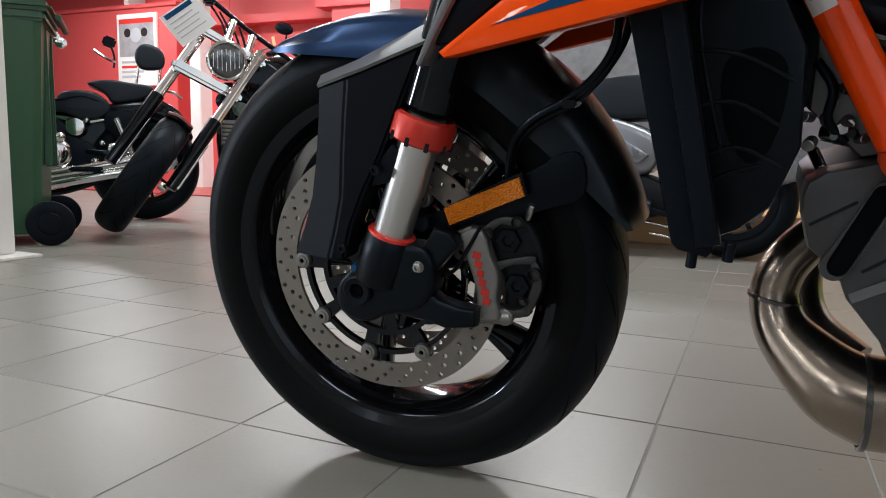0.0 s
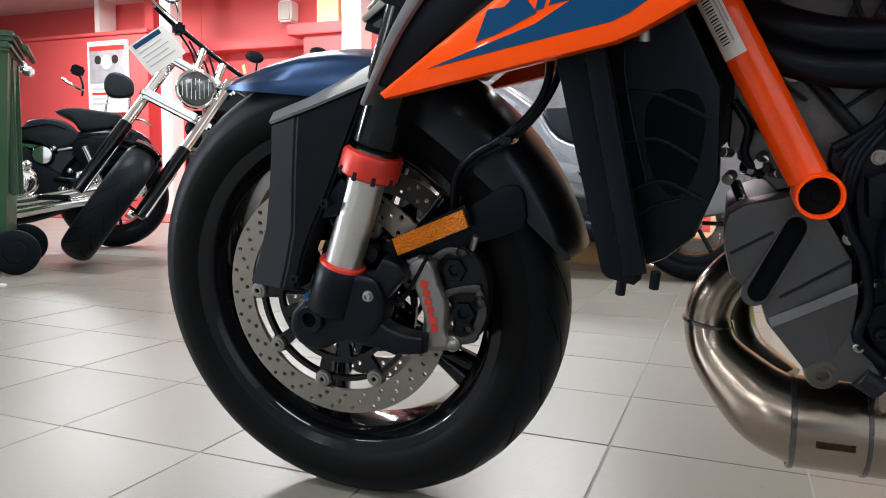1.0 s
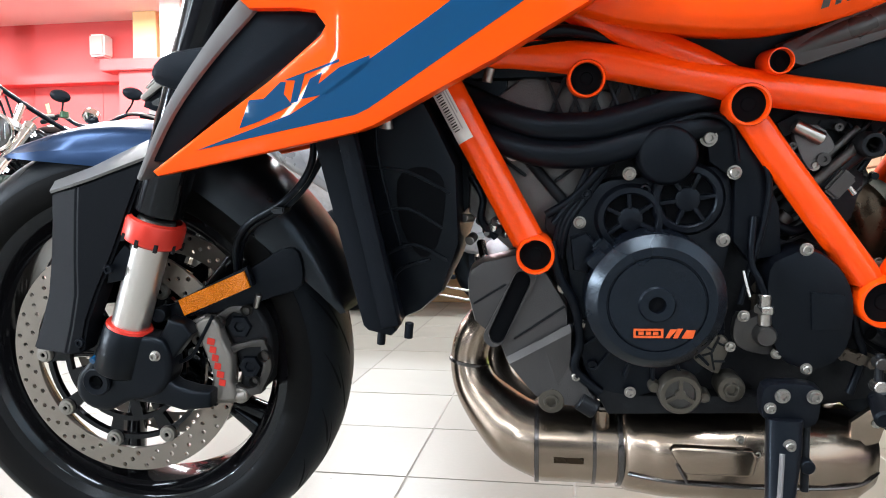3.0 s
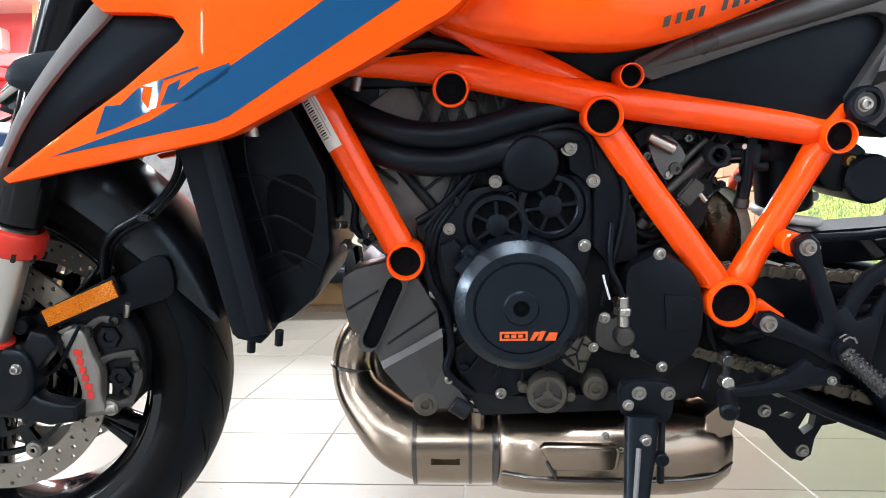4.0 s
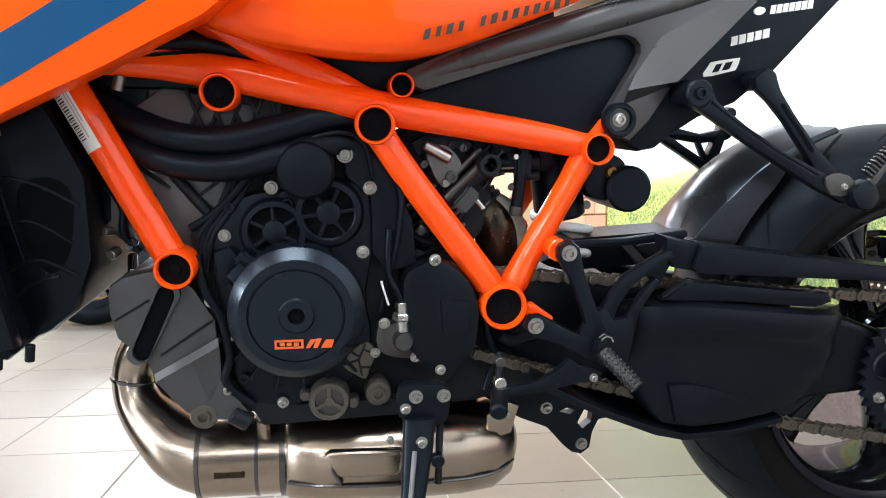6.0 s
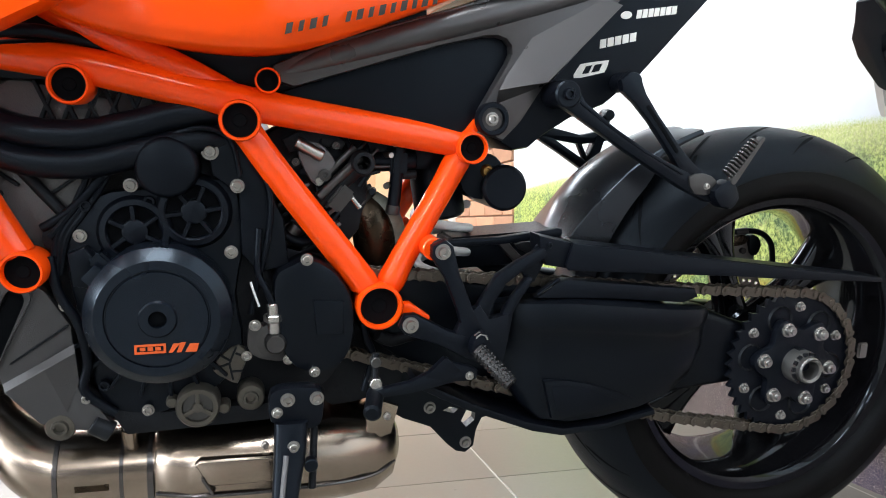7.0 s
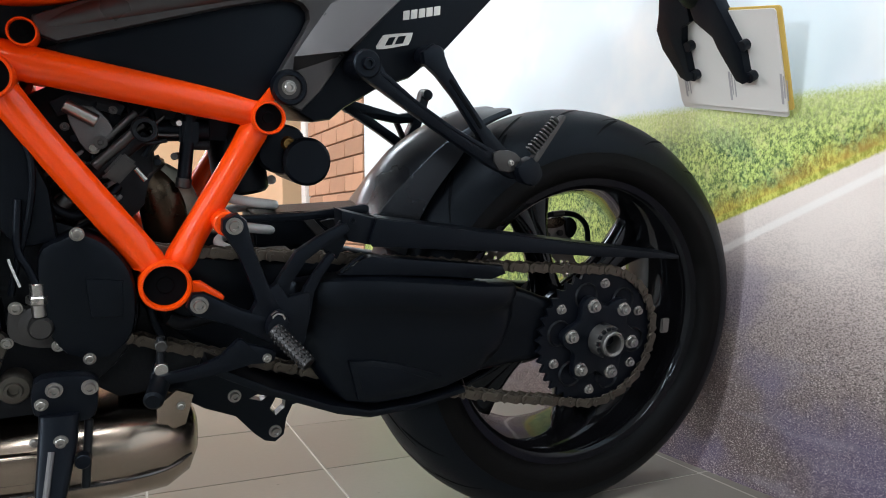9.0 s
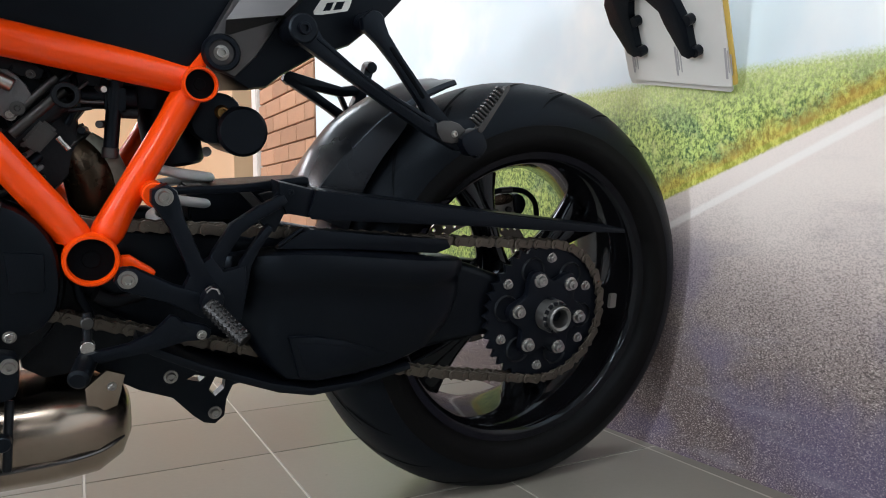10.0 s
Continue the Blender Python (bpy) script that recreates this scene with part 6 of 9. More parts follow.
    # bolts
    for x, z, y, me, s in ((0.5065, 0.5715, -0.072, WASHER, 1.0), (0.637, 0.548, -0.094, SOCKET, 1.05), (0.749, 0.5485, -0.098, SOCKET, 1.1), (0.583, 0.492, -0.090, SOCKET, 1.0), (0.741, 0.473, -0.098, SOCKET, 1.05), (0.565, 0.415, -0.094, SOCKET, 0.95), (0.584, 0.371, -0.094, SOCKET, 0.95), (0.581, 0.306, -0.092, SOCKET, 0.95), (0.7205, 0.5865, -0.096, FLANGE, 0.92), (0.705, 0.602, -0.092, SOCKET, 0.85), (0.825, 0.4655, -0.112, SOCKET, 1.0), (0.834, 0.329, -0.112, SOCKET, 0.9), (0.804, 0.3435, -0.104, SOCKET, 0.9), (0.766, 0.387, -0.104, SOCKET, 0.95), (0.756, 0.347, -0.094, SOCKET, 0.85), (0.645, 0.287, -0.092, SOCKET, 0.95), (0.59, 0.525, -0.088, DARKBOLT, 1.0), (0.655, 0.53, -0.09, DARKBOLT, 1.0), (0.60, 0.32, -0.09, DARKBOLT, 1.0)):
        bolt(x, y, z, e, me, s)
    # intake pipes over the engine
    for dz in (0.0, -0.030):
        part("coolant_pipe", tube([(0.40, -0.040, 0.665 + dz), (0.46, -0.066, 0.632 + dz), (0.53, -0.090, 0.605 + dz), (0.59, -0.096, 0.601 + dz), (0.64, -0.095, 0.612 + dz), (0.70, -0.090, 0.628 + dz), (0.77, -0.07, 0.632 + dz)], 0.0165, 18), BLACK_SATIN, e, "thick black pipe over the engine", 60)
    part("hose", tube([(0.44, -0.115, 0.672), (0.50, -0.118, 0.695), (0.56, -0.112, 0.704), (0.62, -0.090, 0.692), (0.66, -0.072, 0.676)], 0.0065, 12), BLACK, e)
    part("hose", tube([(0.45, -0.105, 0.668), (0.52, -0.105, 0.688), (0.58, -0.095, 0.690), (0.63, -0.07, 0.680)], 0.005, 10), BLACK, e)
    part("fitting", rod((0.482, -0.098, 0.668), (0.478, -0.098, 0.652), 0.006, 10), ALU, e)
    # front junk: bright fittings beyond the tube
    for (a, c, r) in (((0.470, -0.02, 0.475), (0.500, -0.04, 0.470), 0.010), ((0.478, -0.03, 0.492), (0.492, -0.05, 0.486), 0.007), ((0.463, -0.02, 0.455), (0.470, -0.05, 0.440), 0.006)):
        part("fitting", rod(a, c, r, 12), CHROME, e)
    rnd = random.Random(5)
    for k in range(12):
        x, z = 0.452 + 0.045 * rnd.random(), 0.470 + 0.075 * rnd.random()
        r = rnd.uniform(0.003, 0.0065)
        part("clamp", rod((x, -0.060, z), (x + rnd.uniform(-0.008, 0.008), -0.074, z + rnd.uniform(-0.006, 0.006)), r, 12), (CHROME, STEEL, DARK, DARK_STEEL)[k % 4], e)
    part("hose", tube([(0.455, -0.066, 0.545), (0.470, -0.074, 0.52), (0.468, -0.072, 0.492), (0.485, -0.068, 0.470)], 0.0045, 10), BLACK, e)
    part("thermostat", slab(smooth([(0.545, 0.50), (0.56, 0.51), (0.57, 0.495), (0.56, 0.475), (0.545, 0.48)], 2), -0.085, -0.06, 0.004), DARK, e)
    # rear cylinder, throttle parts behind the frame triangle
    part("rear_cylinder", slab([(0.77, 0.60), (0.80, 0.46), (0.865, 0.455), (0.905, 0.50), (0.905, 0.55), (0.93, 0.585), (0.93, 0.63), (0.83, 0.635)], -0.050, 0.06, 0.010), DARK, e)
    part("gearbox_rear", slab(smooth([(0.84, 0.44), (0.90, 0.445), (0.955, 0.43), (0.965, 0.36), (0.955, 0.285), (0.92, 0.265), (0.84, 0.27)], 3), -0.045, 0.05, 0.008), DARK, e)
    part("hose", tube([(0.915, -0.075, 0.36), (0.935, -0.07, 0.35), (0.965, -0.06, 0.352), (0.985, -0.05, 0.335)], 0.008, 12), DARK, e)
    part("hose", tube([(0.892, -0.07, 0.40), (0.90, -0.075, 0.36), (0.91, -0.07, 0.33), (0.90, -0.07, 0.285)], 0.005, 10), BLACK, e)
    part("injector_bracket", slab(smooth([(0.818, 0.592), (0.842, 0.598), (0.862, 0.575), (0.853, 0.556), (0.838, 0.548), (0.825, 0.566)], 3), -0.070, -0.055, 0.003), HEAD_GREY, e)
    part("injector", rod((0.815, -0.075, 0.598), (0.846, -0.075, 0.582), 0.0075, 14), STEEL, e)
    bolt(0.842, -0.068, 0.553, e, FLANGE, 0.6)
    rnd = random.Random(11)
    for k in range(9):
        x, z = 0.815 + 0.125 * rnd.random(), 0.535 + 0.065 * rnd.random()
        a = rnd.uniform(-1.2, 1.2)
        part("wiring", tube([(x, -0.056, z), (x + 0.018 * math.cos(a), -0.066, z + 0.018 * math.sin(a)), (x + 0.040 * math.cos(a + 0.5), -0.058, z + 0.035 * math.sin(a + 0.5))], rnd.uniform(0.0018, 0.0035), 8), (BLACK, DARK, DARK_STEEL)[k % 3], e)
    for k in range(8):
        x, z = 0.815 + 0.12 * rnd.random(), 0.50 + 0.10 * rnd.random()
        if z < 0.46 + (x - 0.80) * 0.5:
            continue
        part("clamp", rod((x, -0.068, z), (x + rnd.uniform(-0.006, 0.006), -0.050, z), rnd.uniform(0.003, 0.006), 10), (STEEL, DARK_STEEL, BLACK_SATIN)[k % 3], e)
    part("cam_tube", rod((0.812, -0.06, 0.50), (0.895, -0.065, 0.572), 0.0095, 16), DARK, e)
    part("fuel_rail", rod((0.842, -0.070, 0.533), (0.893, -0.070, 0.582), 0.0062, 14), DARK_STEEL, e)
    part("fuel_rail", rod((0.850, -0.066, 0.558), (0.886, -0.066, 0.594), 0.0045, 12), DARK_STEEL, e)
    part("junction_box", box(0.897, 0.992, -0.046, 0.03, 0.566, 0.604, 0.006), BLACK, e)
    part("bracket", slab([(0.800, 0.600), (0.822, 0.612), (0.850, 0.612), (0.875, 0.600), (0.870, 0.590), (0.835, 0.596), (0.808, 0.585)], -0.066, -0.056, 0.002), DARK, e)
    for px, pz, r in ((0.8265, 0.5915, 0.0060), (0.8490, 0.5600, 0.0072), (0.862, 0.5950, 0.0045), (0.8150, 0.5750, 0.0045)):
        part("screw", lathe([(0, -0.001), (r * 0.4, -0.001), (r * 0.45, -0.004), (r, -0.004), (r, 0.004)], (px, -0.072, pz), 14), DARK_STEEL, e)
    for k in range(6):                           # cylinder fins seen below the diagonal tube
        part("fin", strap([(0.792 + 0.006 * k, 0.520 - 0.011 * k), (0.830 + 0.008 * k, 0.548 - 0.012 * k)], 0.0042, -0.064, -0.045, 0.001), DARK if k % 2 else HEAD_GREY, e)
    part("solenoid", rod((0.800, -0.066, 0.480), (0.818, -0.066, 0.498), 0.010, 14), DARK_STEEL, e)
    part("hose", tube([(0.790, -0.066, 0.505), (0.806, -0.074, 0.486), (0.826, -0.074, 0.480), (0.846, -0.066, 0.492), (0.866, -0.05, 0.510)], 0.0055, 10), BLACK, e)
    part("connector", box(0.931, 0.952, -0.062, -0.046, 0.560, 0.590, 0.003), BLACK_SATIN, e)
    part("connector", moved(box(-0.010, 0.010, -0.008, 0.008, -0.016, 0.016, 0.003), pose(0.868, -0.070, 0.532, 0, 40, 0)), DARK_STEEL, e)
    part("cam_plug", lathe([(0.008, -0.084), (0.0085, -0.092), (0.0125, -0.092), (0.014, -0.089), (0.014, -0.05)], (0.893, 0, 0.576), 24), DARK, e)
    for k in range(3):
        part("fin", strap([(0.81 + 0.008 * k, 0.50 - 0.016 * k), (0.856 + 0.006 * k, 0.535 - 0.018 * k)], 0.005, -0.060, -0.048, 0.001), HEAD_GREY, e)
    part("coil_lead", tube([(0.90, -0.05, 0.60), (0.905, -0.06, 0.57), (0.893, -0.06, 0.545)], 0.0035, 8), BLACK, e)
    part("harness_tube", rod((0.905, -0.045, 0.575), (0.965, -0.045, 0.578), 0.013, 16), BLACK, e)
    part("sensor", rod((0.943, -0.055, 0.60), (0.936, -0.055, 0.52), 0.008, 14), BLACK_SATIN, e)
    part("sensor_tip", rod((0.936, -0.055, 0.522), (0.935, -0.055, 0.510), 0.009, 14), DARK_STEEL, e)
    part("fuel_tap", rod((0.933, -0.05, 0.56), (0.965, -0.05, 0.56), 0.006, 10), DARK, e)
    return e


engine()

# ---- exhaust


def exhaust():
    head = bmesh.new()
    tube([(0.50, 0.045, 0.372), (0.466, 0.040, 0.338), (0.447, 0.035, 0.310), (0.4415, 0.030, 0.278), (0.452, 0.020, 0.245), (0.480, 0.005, 0.216), (0.512, -0.010, 0.194), (0.545, -0.015, 0.184)], [0.024, 0.025, 0.026, 0.027, 0.031, 0.0390, 0.0465, 0.0510], 28, head)
    ex = part("exhaust", head, EXHAUST, bike, "heat-tinted polished steel exhaust", 60)
    part("second_header", tube([(0.50, 0.09, 0.36), (0.475, 0.088, 0.32), (0.470, 0.080, 0.275), (0.482, 0.06, 0.235), (0.52, 0.03, 0.20)], [0.024, 0.025, 0.026, 0.030, 0.038], 24), EXHAUST, ex)
    part("collector", lathe([(0.0515, 0.0), (0.0515, 0.09), (0.050, 0.11)], (0.535, -0.015, 0.183), 48, axis="X"), EXHAUST, ex)
    for x, r, w in ((0.531, 0.0535, 0.007), (0.6045, 0.0530, 0.006), (0.636, 0.0545, 0.009)):
        part("band", lathe([(r - 0.004, 0), (r, 0.001), (r, w - 0.001), (r - 0.004, w)], (x, -0.015, 0.183), 48, axis="X"), EXHAUST_BAND, ex, "dark weld band")
    part("ring", lathe([(0.026, -0.003), (0.0295, -0.002), (0.0295, 0.002), (0.026, 0.003)], None, 32, m=along((0.4415, 0.0305, 0.278), (0.446, 0.033, 0.305))), EXHAUST_BAND, ex)
    secs = []
    for k, (x, ry, z0, z1) in enumerate(((0.640, 0.050, 0.132, 0.233), (0.650, 0.064, 0.130, 0.238), (0.69, 0.078, 0.129, 0.242), (0.78, 0.085, 0.129, 0.247), (0.87, 0.084, 0.130, 0.248), (0.915, 0.076, 0.134, 0.244), (0.942, 0.056, 0.148, 0.235), (0.953, 0.030, 0.170, 0.215))):
        cz, hz = (z0 + z1) / 2, (z1 - z0) / 2
        sec = []
        for q in range(36):
            t = 2 * math.pi * q / 36
            c, s = math.cos(t), math.sin(t)
            sec.append((x, -0.012 + ry * math.copysign(abs(c) ** 0.72, c), cz + hz * math.copysign(abs(s) ** 0.80, s)))
        secs.append(sec)
    mf = part("muffler", loft(secs, closed=True), EXHAUST, ex, "rounded polished under-engine muffler", 60)
    seam = bmesh.new()
    tube([(0.648, -0.0755, 0.172), (0.70, -0.0905, 0.172), (0.78, -0.0970, 0.173), (0.87, -0.0960, 0.175), (0.915, -0.0870, 0.178), (0.942, -0.0655, 0.183)], 0.0024, 8, seam)
    part("seam", seam, EXHAUST_BAND, mf)
    emb = slab([(0.694, 0.214), (0.700, 0.219), (0.786, 0.222), (0.792, 0.216), (0.788, 0.194), (0.782, 0.190), (0.714, 0.187), (0.708, 0.190)], -0.012, 0.0, 0.004, 3)
    for v in emb.verts:                          # laid on the bulge of the shell
        v.co.y += -0.0835 - 0.012 * min(1, max(0, (v.co.x - 0.68) / 0.10)) + 0.25 * max(0, v.co.z - 0.20)
    part("embossed_panel", emb, EXHAUST, mf)
    part("weld", strap([(0.703, 0.196), (0.714, 0.176)], 0.0035, -0.0985, -0.088, 0.001), EXHAUST_BAND, mf)
    part("sensor_bung", rod((0.618, -0.045, 0.224), (0.617, -0.055, 0.252), 0.0095, 16), EXHAUST, ex)
    part("bung_nut", rod((0.6175, -0.053, 0.246), (0.617, -0.056, 0.256), 0.0085, 6), ALU, ex)
    part("plaque", slab([(0.556, 0.178), (0.594, 0.178), (0.594, 0.186), (0.556, 0.186)], -0.0675, -0.064, 0.001), BURNT, ex)
    bolt(0.795, -0.090, 0.213, mf, SOCKET, 0.6)
    bolt(0.776, -0.084, 0.228, mf, SOCKET, 0.7)
    part("hanger", slab([(0.905, 0.215), (0.936, 0.225), (0.945, 0.262), (0.925, 0.270), (0.902, 0.25)], -0.075, -0.066, 0.003), EXHAUST, ex, "bright hanger tab")
    bolt(0.930, -0.076, 0.250, ex, SOCKET, 0.7)
    # rear header
    part("rear_header", tube([(0.885, -0.02, 0.53), (0.905, -0.025, 0.512), (0.918, -0.028, 0.485), (0.922, -0.020, 0.44), (0.915, 0.0, 0.38), (0.90, 0.03, 0.28), (0.88, 0.03, 0.2)], [0.016, 0.026, 0.030, 0.028, 0.024, 0.022, 0.022], 22), BURNT, ex, "burnt brown rear header")
    part("collar", lathe([(0.018, 0), (0.0255, 0.001), (0.0265, 0.004), (0.0265, 0.009), (0.0245, 0.011), (0.018, 0.012)], None, 28, m=along((0.894, -0.022, 0.523), (0.904, -0.025, 0.513))), DARK_STEEL, ex)
    part("flange_bolt", rod((0.884, -0.046, 0.531), (0.895, -0.046, 0.517), 0.0050, 10), STEEL, ex)
    part("flange_bolt", rod((0.906, -0.034, 0.545), (0.913, -0.034, 0.530), 0.0045, 10), DARK_STEEL, ex)
    part("heat_shield", tube([(0.914, -0.036, 0.532), (0.932, -0.036, 0.512), (0.943, -0.034, 0.478), (0.944, -0.03, 0.44)], [0.007, 0.013, 0.015, 0.012], 14), SHIELD, ex, "pale mottled heat shield")
    return ex


exhaust()

# ---- side stand


def side_stand():
    st = part("side_stand", slab(smooth([(0.782, 0.316), (0.808, 0.322), (0.838, 0.318), (0.842, 0.30), (0.838, 0.275), (0.818, 0.270), (0.800, 0.278), (0.782, 0.282)], 3), -0.142, -0.120, 0.004), BLACK_SATIN, bike, "black folded-out side stand")
    b = bmesh.new()
    secs = []
    for x, y, z, w, d in ((0.805, -0.140, 0.282, 0.019, 0.011), (0.803, -0.150, 0.250, 0.0185, 0.011), (0.793, -0.180, 0.18, 0.0130, 0.010), (0.782, -0.215, 0.10, 0.0105, 0.009), (0.776, -0.240, 0.045, 0.011, 0.009)):
        secs.append([(x + w * 1.0 * math.copysign(abs(math.cos(2 * math.pi * q / 16)) ** 0.6, math.cos(2 * math.pi * q / 16)), y + d * math.copysign(abs(math.sin(2 * math.pi * q / 16)) ** 0.6, math.sin(2 * math.pi * q / 16)), z) for q in range(16)])
    loft(secs, b, True, True)
    part("leg", b, BLACK_SATIN, st)
    part("leg_rib", tube([(0.798, -0.163, 0.250), (0.789, -0.192, 0.18), (0.780, -0.225, 0.10)], 0.003, 8), GUARD_GREY, st, "paler edge strip")
    part("foot", moved(box(-0.03, 0.045, -0.03, 0.02, -0.006, 0.006, 0.004), pose(0.776, -0.247, 0.043, -8.5, 0, 0)), BLACK_SATIN, st)
    for x, z, me, s in ((0.834, 0.308, FLANGE, 0.8), (0.801, 0.308, FLANGE, 0.8), (0.789, 0.2935, SOCKET, 0.9)):
        bolt(x, -0.142, z, st, me, s)
    bolt(0.8065, -0.158, 0.258, st, SOCKET, 0.95)
    part("spring", rod((0.832, -0.130, 0.268), (0.828, -0.150, 0.200), 0.0045, 10), DARK, st)
    part("spring_post", rod((0.826, -0.150, 0.234), (0.826, -0.162, 0.234), 0.008, 14), BLACK_SATIN, st)
    return st


side_stand()

# ---- rear sets and brackets


def rear_set():
    y0, y1 = -0.134, -0.118
    r = part("rear_set", slab([(1.008, 0.391), (1.017, 0.401), (1.0307, 0.4097), (1.0436, 0.392), (1.0682, 0.3974), (1.070, 0.366), (1.064, 0.334), (1.046, 0.326), (1.024, 0.341), (0.993, 0.360), (1.001, 0.377)], y0, y1, 0.004), BLACK_SATIN, bike, "black forged footrest bracket with lever and peg")
    part("arm", strap([(0.9812, 0.4764), (0.9943, 0.4473), (1.0116, 0.4048), (1.0250, 0.372)], [0.030, 0.019, 0.019, 0.026], y0 - 0.001, y1 - 0.001, 0.005), BLACK_SATIN, r)
    part("arm", strap([(0.9441, 0.3889), (0.9858, 0.3706), (1.0269, 0.3524)], [0.028, 0.021, 0.028], y0 - 0.002, y1 - 0.002, 0.005), BLACK_SATIN, r)
    part("arm", strap([(1.0300, 0.388), (1.0400, 0.412), (1.0580, 0.4400), (1.080, 0.4555), (1.1090, 0.4715)], [0.024, 0.017, 0.017, 0.015, 0.014], y0 + 0.002, y1, 0.004), BLACK_SATIN, r)
    part("arm", strap([(1.0630, 0.372), (1.0690, 0.3988), (1.0800, 0.418), (1.0945, 0.4385)], [0.018, 0.014, 0.011, 0.010], y0 + 0.003, y1, 0.004), BLACK_SATIN, r)
    part("plate", slab([(1.080, 0.4560), (1.100, 0.4720), (1.108, 0.4830), (1.122, 0.470), (1.104, 0.4330), (1.093, 0.4360)], y0 + 0.012, y1 + 0.004, 0.003), BLACK_SATIN, r)
    part("sleeve", rod((0.9812, -0.117, 0.4764), (0.9812, -0.095, 0.4764), 0.0120, 18), BLACK_SATIN, r)
    bolt(0.9812, y0 - 0.001, 0.4764, r, FLANGE, 0.92)
    bolt(0.9441, y0 - 0.002, 0.3889, r, FLANGE, 0.95)
    lever = part("shift_lever", strap([(0.897, 0.3045), (0.9065, 0.3072), (0.945, 0.3125), (0.975, 0.3215), (1.000, 0.3285), (1.021, 0.3250)], [0.011, 0.012, 0.015, 0.022, 0.024, 0.018], -0.142, -0.131, 0.004), BLACK_SATIN, r, "black gear lever")
    part("ear", slab([(0.962, 0.325), (0.9860, 0.3480), (0.9905, 0.3470), (1.008, 0.330), (0.985, 0.318)], -0.143, -0.131, 0.003), BLACK_SATIN, lever)
    bolt(1.018, -0.142, 0.3235, lever, SOCKET, 0.75)
    part("toe_peg", moved(rod((0, 0.010, 0), (0, -0.040, 0), 0.0105, 18, bev=0.003), pose(0.903, -0.135, 0.302, 8, 0, -14)), RUBBER, lever, "ribbed rubber toe peg")
    part("linkage", rod((0.905, -0.122, 0.352), (0.9045, -0.128, 0.306), 0.0045, 10), DARK, r)
    part("joint", rod((0.9045, -0.136, 0.317), (0.905, -0.118, 0.315), 0.0075, 12), STEEL, r)
    part("joint", rod((0.905, -0.130, 0.342), (0.905, -0.116, 0.342), 0.0065, 12), DARK_STEEL, r)
    # hinged peg with rows of teeth
    part("peg_hinge", slab(smooth([(1.020, 0.372), (1.033, 0.380), (1.041, 0.366), (1.036, 0.350), (1.022, 0.347), (1.016, 0.358)], 2), -0.152, -0.130, 0.004), BLACK_SATIN, r)
    part("hinge_pin", rod((1.029, -0.156, 0.361), (1.029, -0.128, 0.361), 0.0045, 12), STEEL, r)
    part("spring", tube([(1.0285 + 0.0065 * math.cos(k * 0.9), -0.154 + 0.0012 * k, 0.372 + 0.0065 * math.sin(k * 0.9)) for k in range(16)], 0.0012, 6, raw=True), STEEL, r)
    a, c = Vector((1.0235, -0.150, 0.3600)), Vector((1.056, -0.185, 0.3260))
    pg = rod(a, c, 0.0092, 14)
    d = (c - a).normalized()
    u = Vector((0, -1, 0)) - d * Vector((0, -1, 0)).dot(d)
    u.normalize()
    w = d.cross(u)
    for q in range(9):
        for g in range(-2, 3):
            f = 0.10 + 0.10 * q
            n = (u * math.cos(g * 0.62) + w * math.sin(g * 0.62))
            p = a.lerp(c, f) + n * 0.0088
            lathe([(0.0021, 0), (0.0015, 0.0016), (0, 0.0020)], None, 6, pg, m=along(p, p + n))
    part("peg", pg, PEG_STEEL, r, "toothed metal foot peg", 25)
    return r


rear_set()


def centre_bracket():
    out = [(0.895, 0.262), (0.93, 0.238), (0.965, 0.216), (1.005, 0.200), (1.030, 0.172), (1.044, 0.160), (1.058, 0.1565), (1.070, 0.166), (1.073, 0.190), (1.081, 0.208), (1.100, 0.212), (1.110, 0.228), (1.125, 0.245), (1.11, 0.275), (1.02, 0.29), (0.93, 0.285)]
    holes = [[(1.010, 0.253), (1.022, 0.258), (1.058, 0.257), (1.060, 0.251), (1.02, 0.248)], [(1.050, 0.205), (1.060, 0.226), (1.072, 0.223), (1.070, 0.205), (1.058, 0.195)], [(1.022, 0.223), (1.033, 0.228), (1.047, 0.224), (1.038, 0.218)]]
    c = part("stand_bracket", plate_holes(out, holes, -0.010, 0.006), BLACK_SATIN, bike, "black cut-out bracket plate")
    for x, z in ((1.003, 0.229), (1.092, 0.230), (1.058, 0.172)):
        bolt(x, -0.010, z, c, FLANGE, 0.85)
    return c


centre_bracket()

# ---- swing arm, guards, hugger, shock


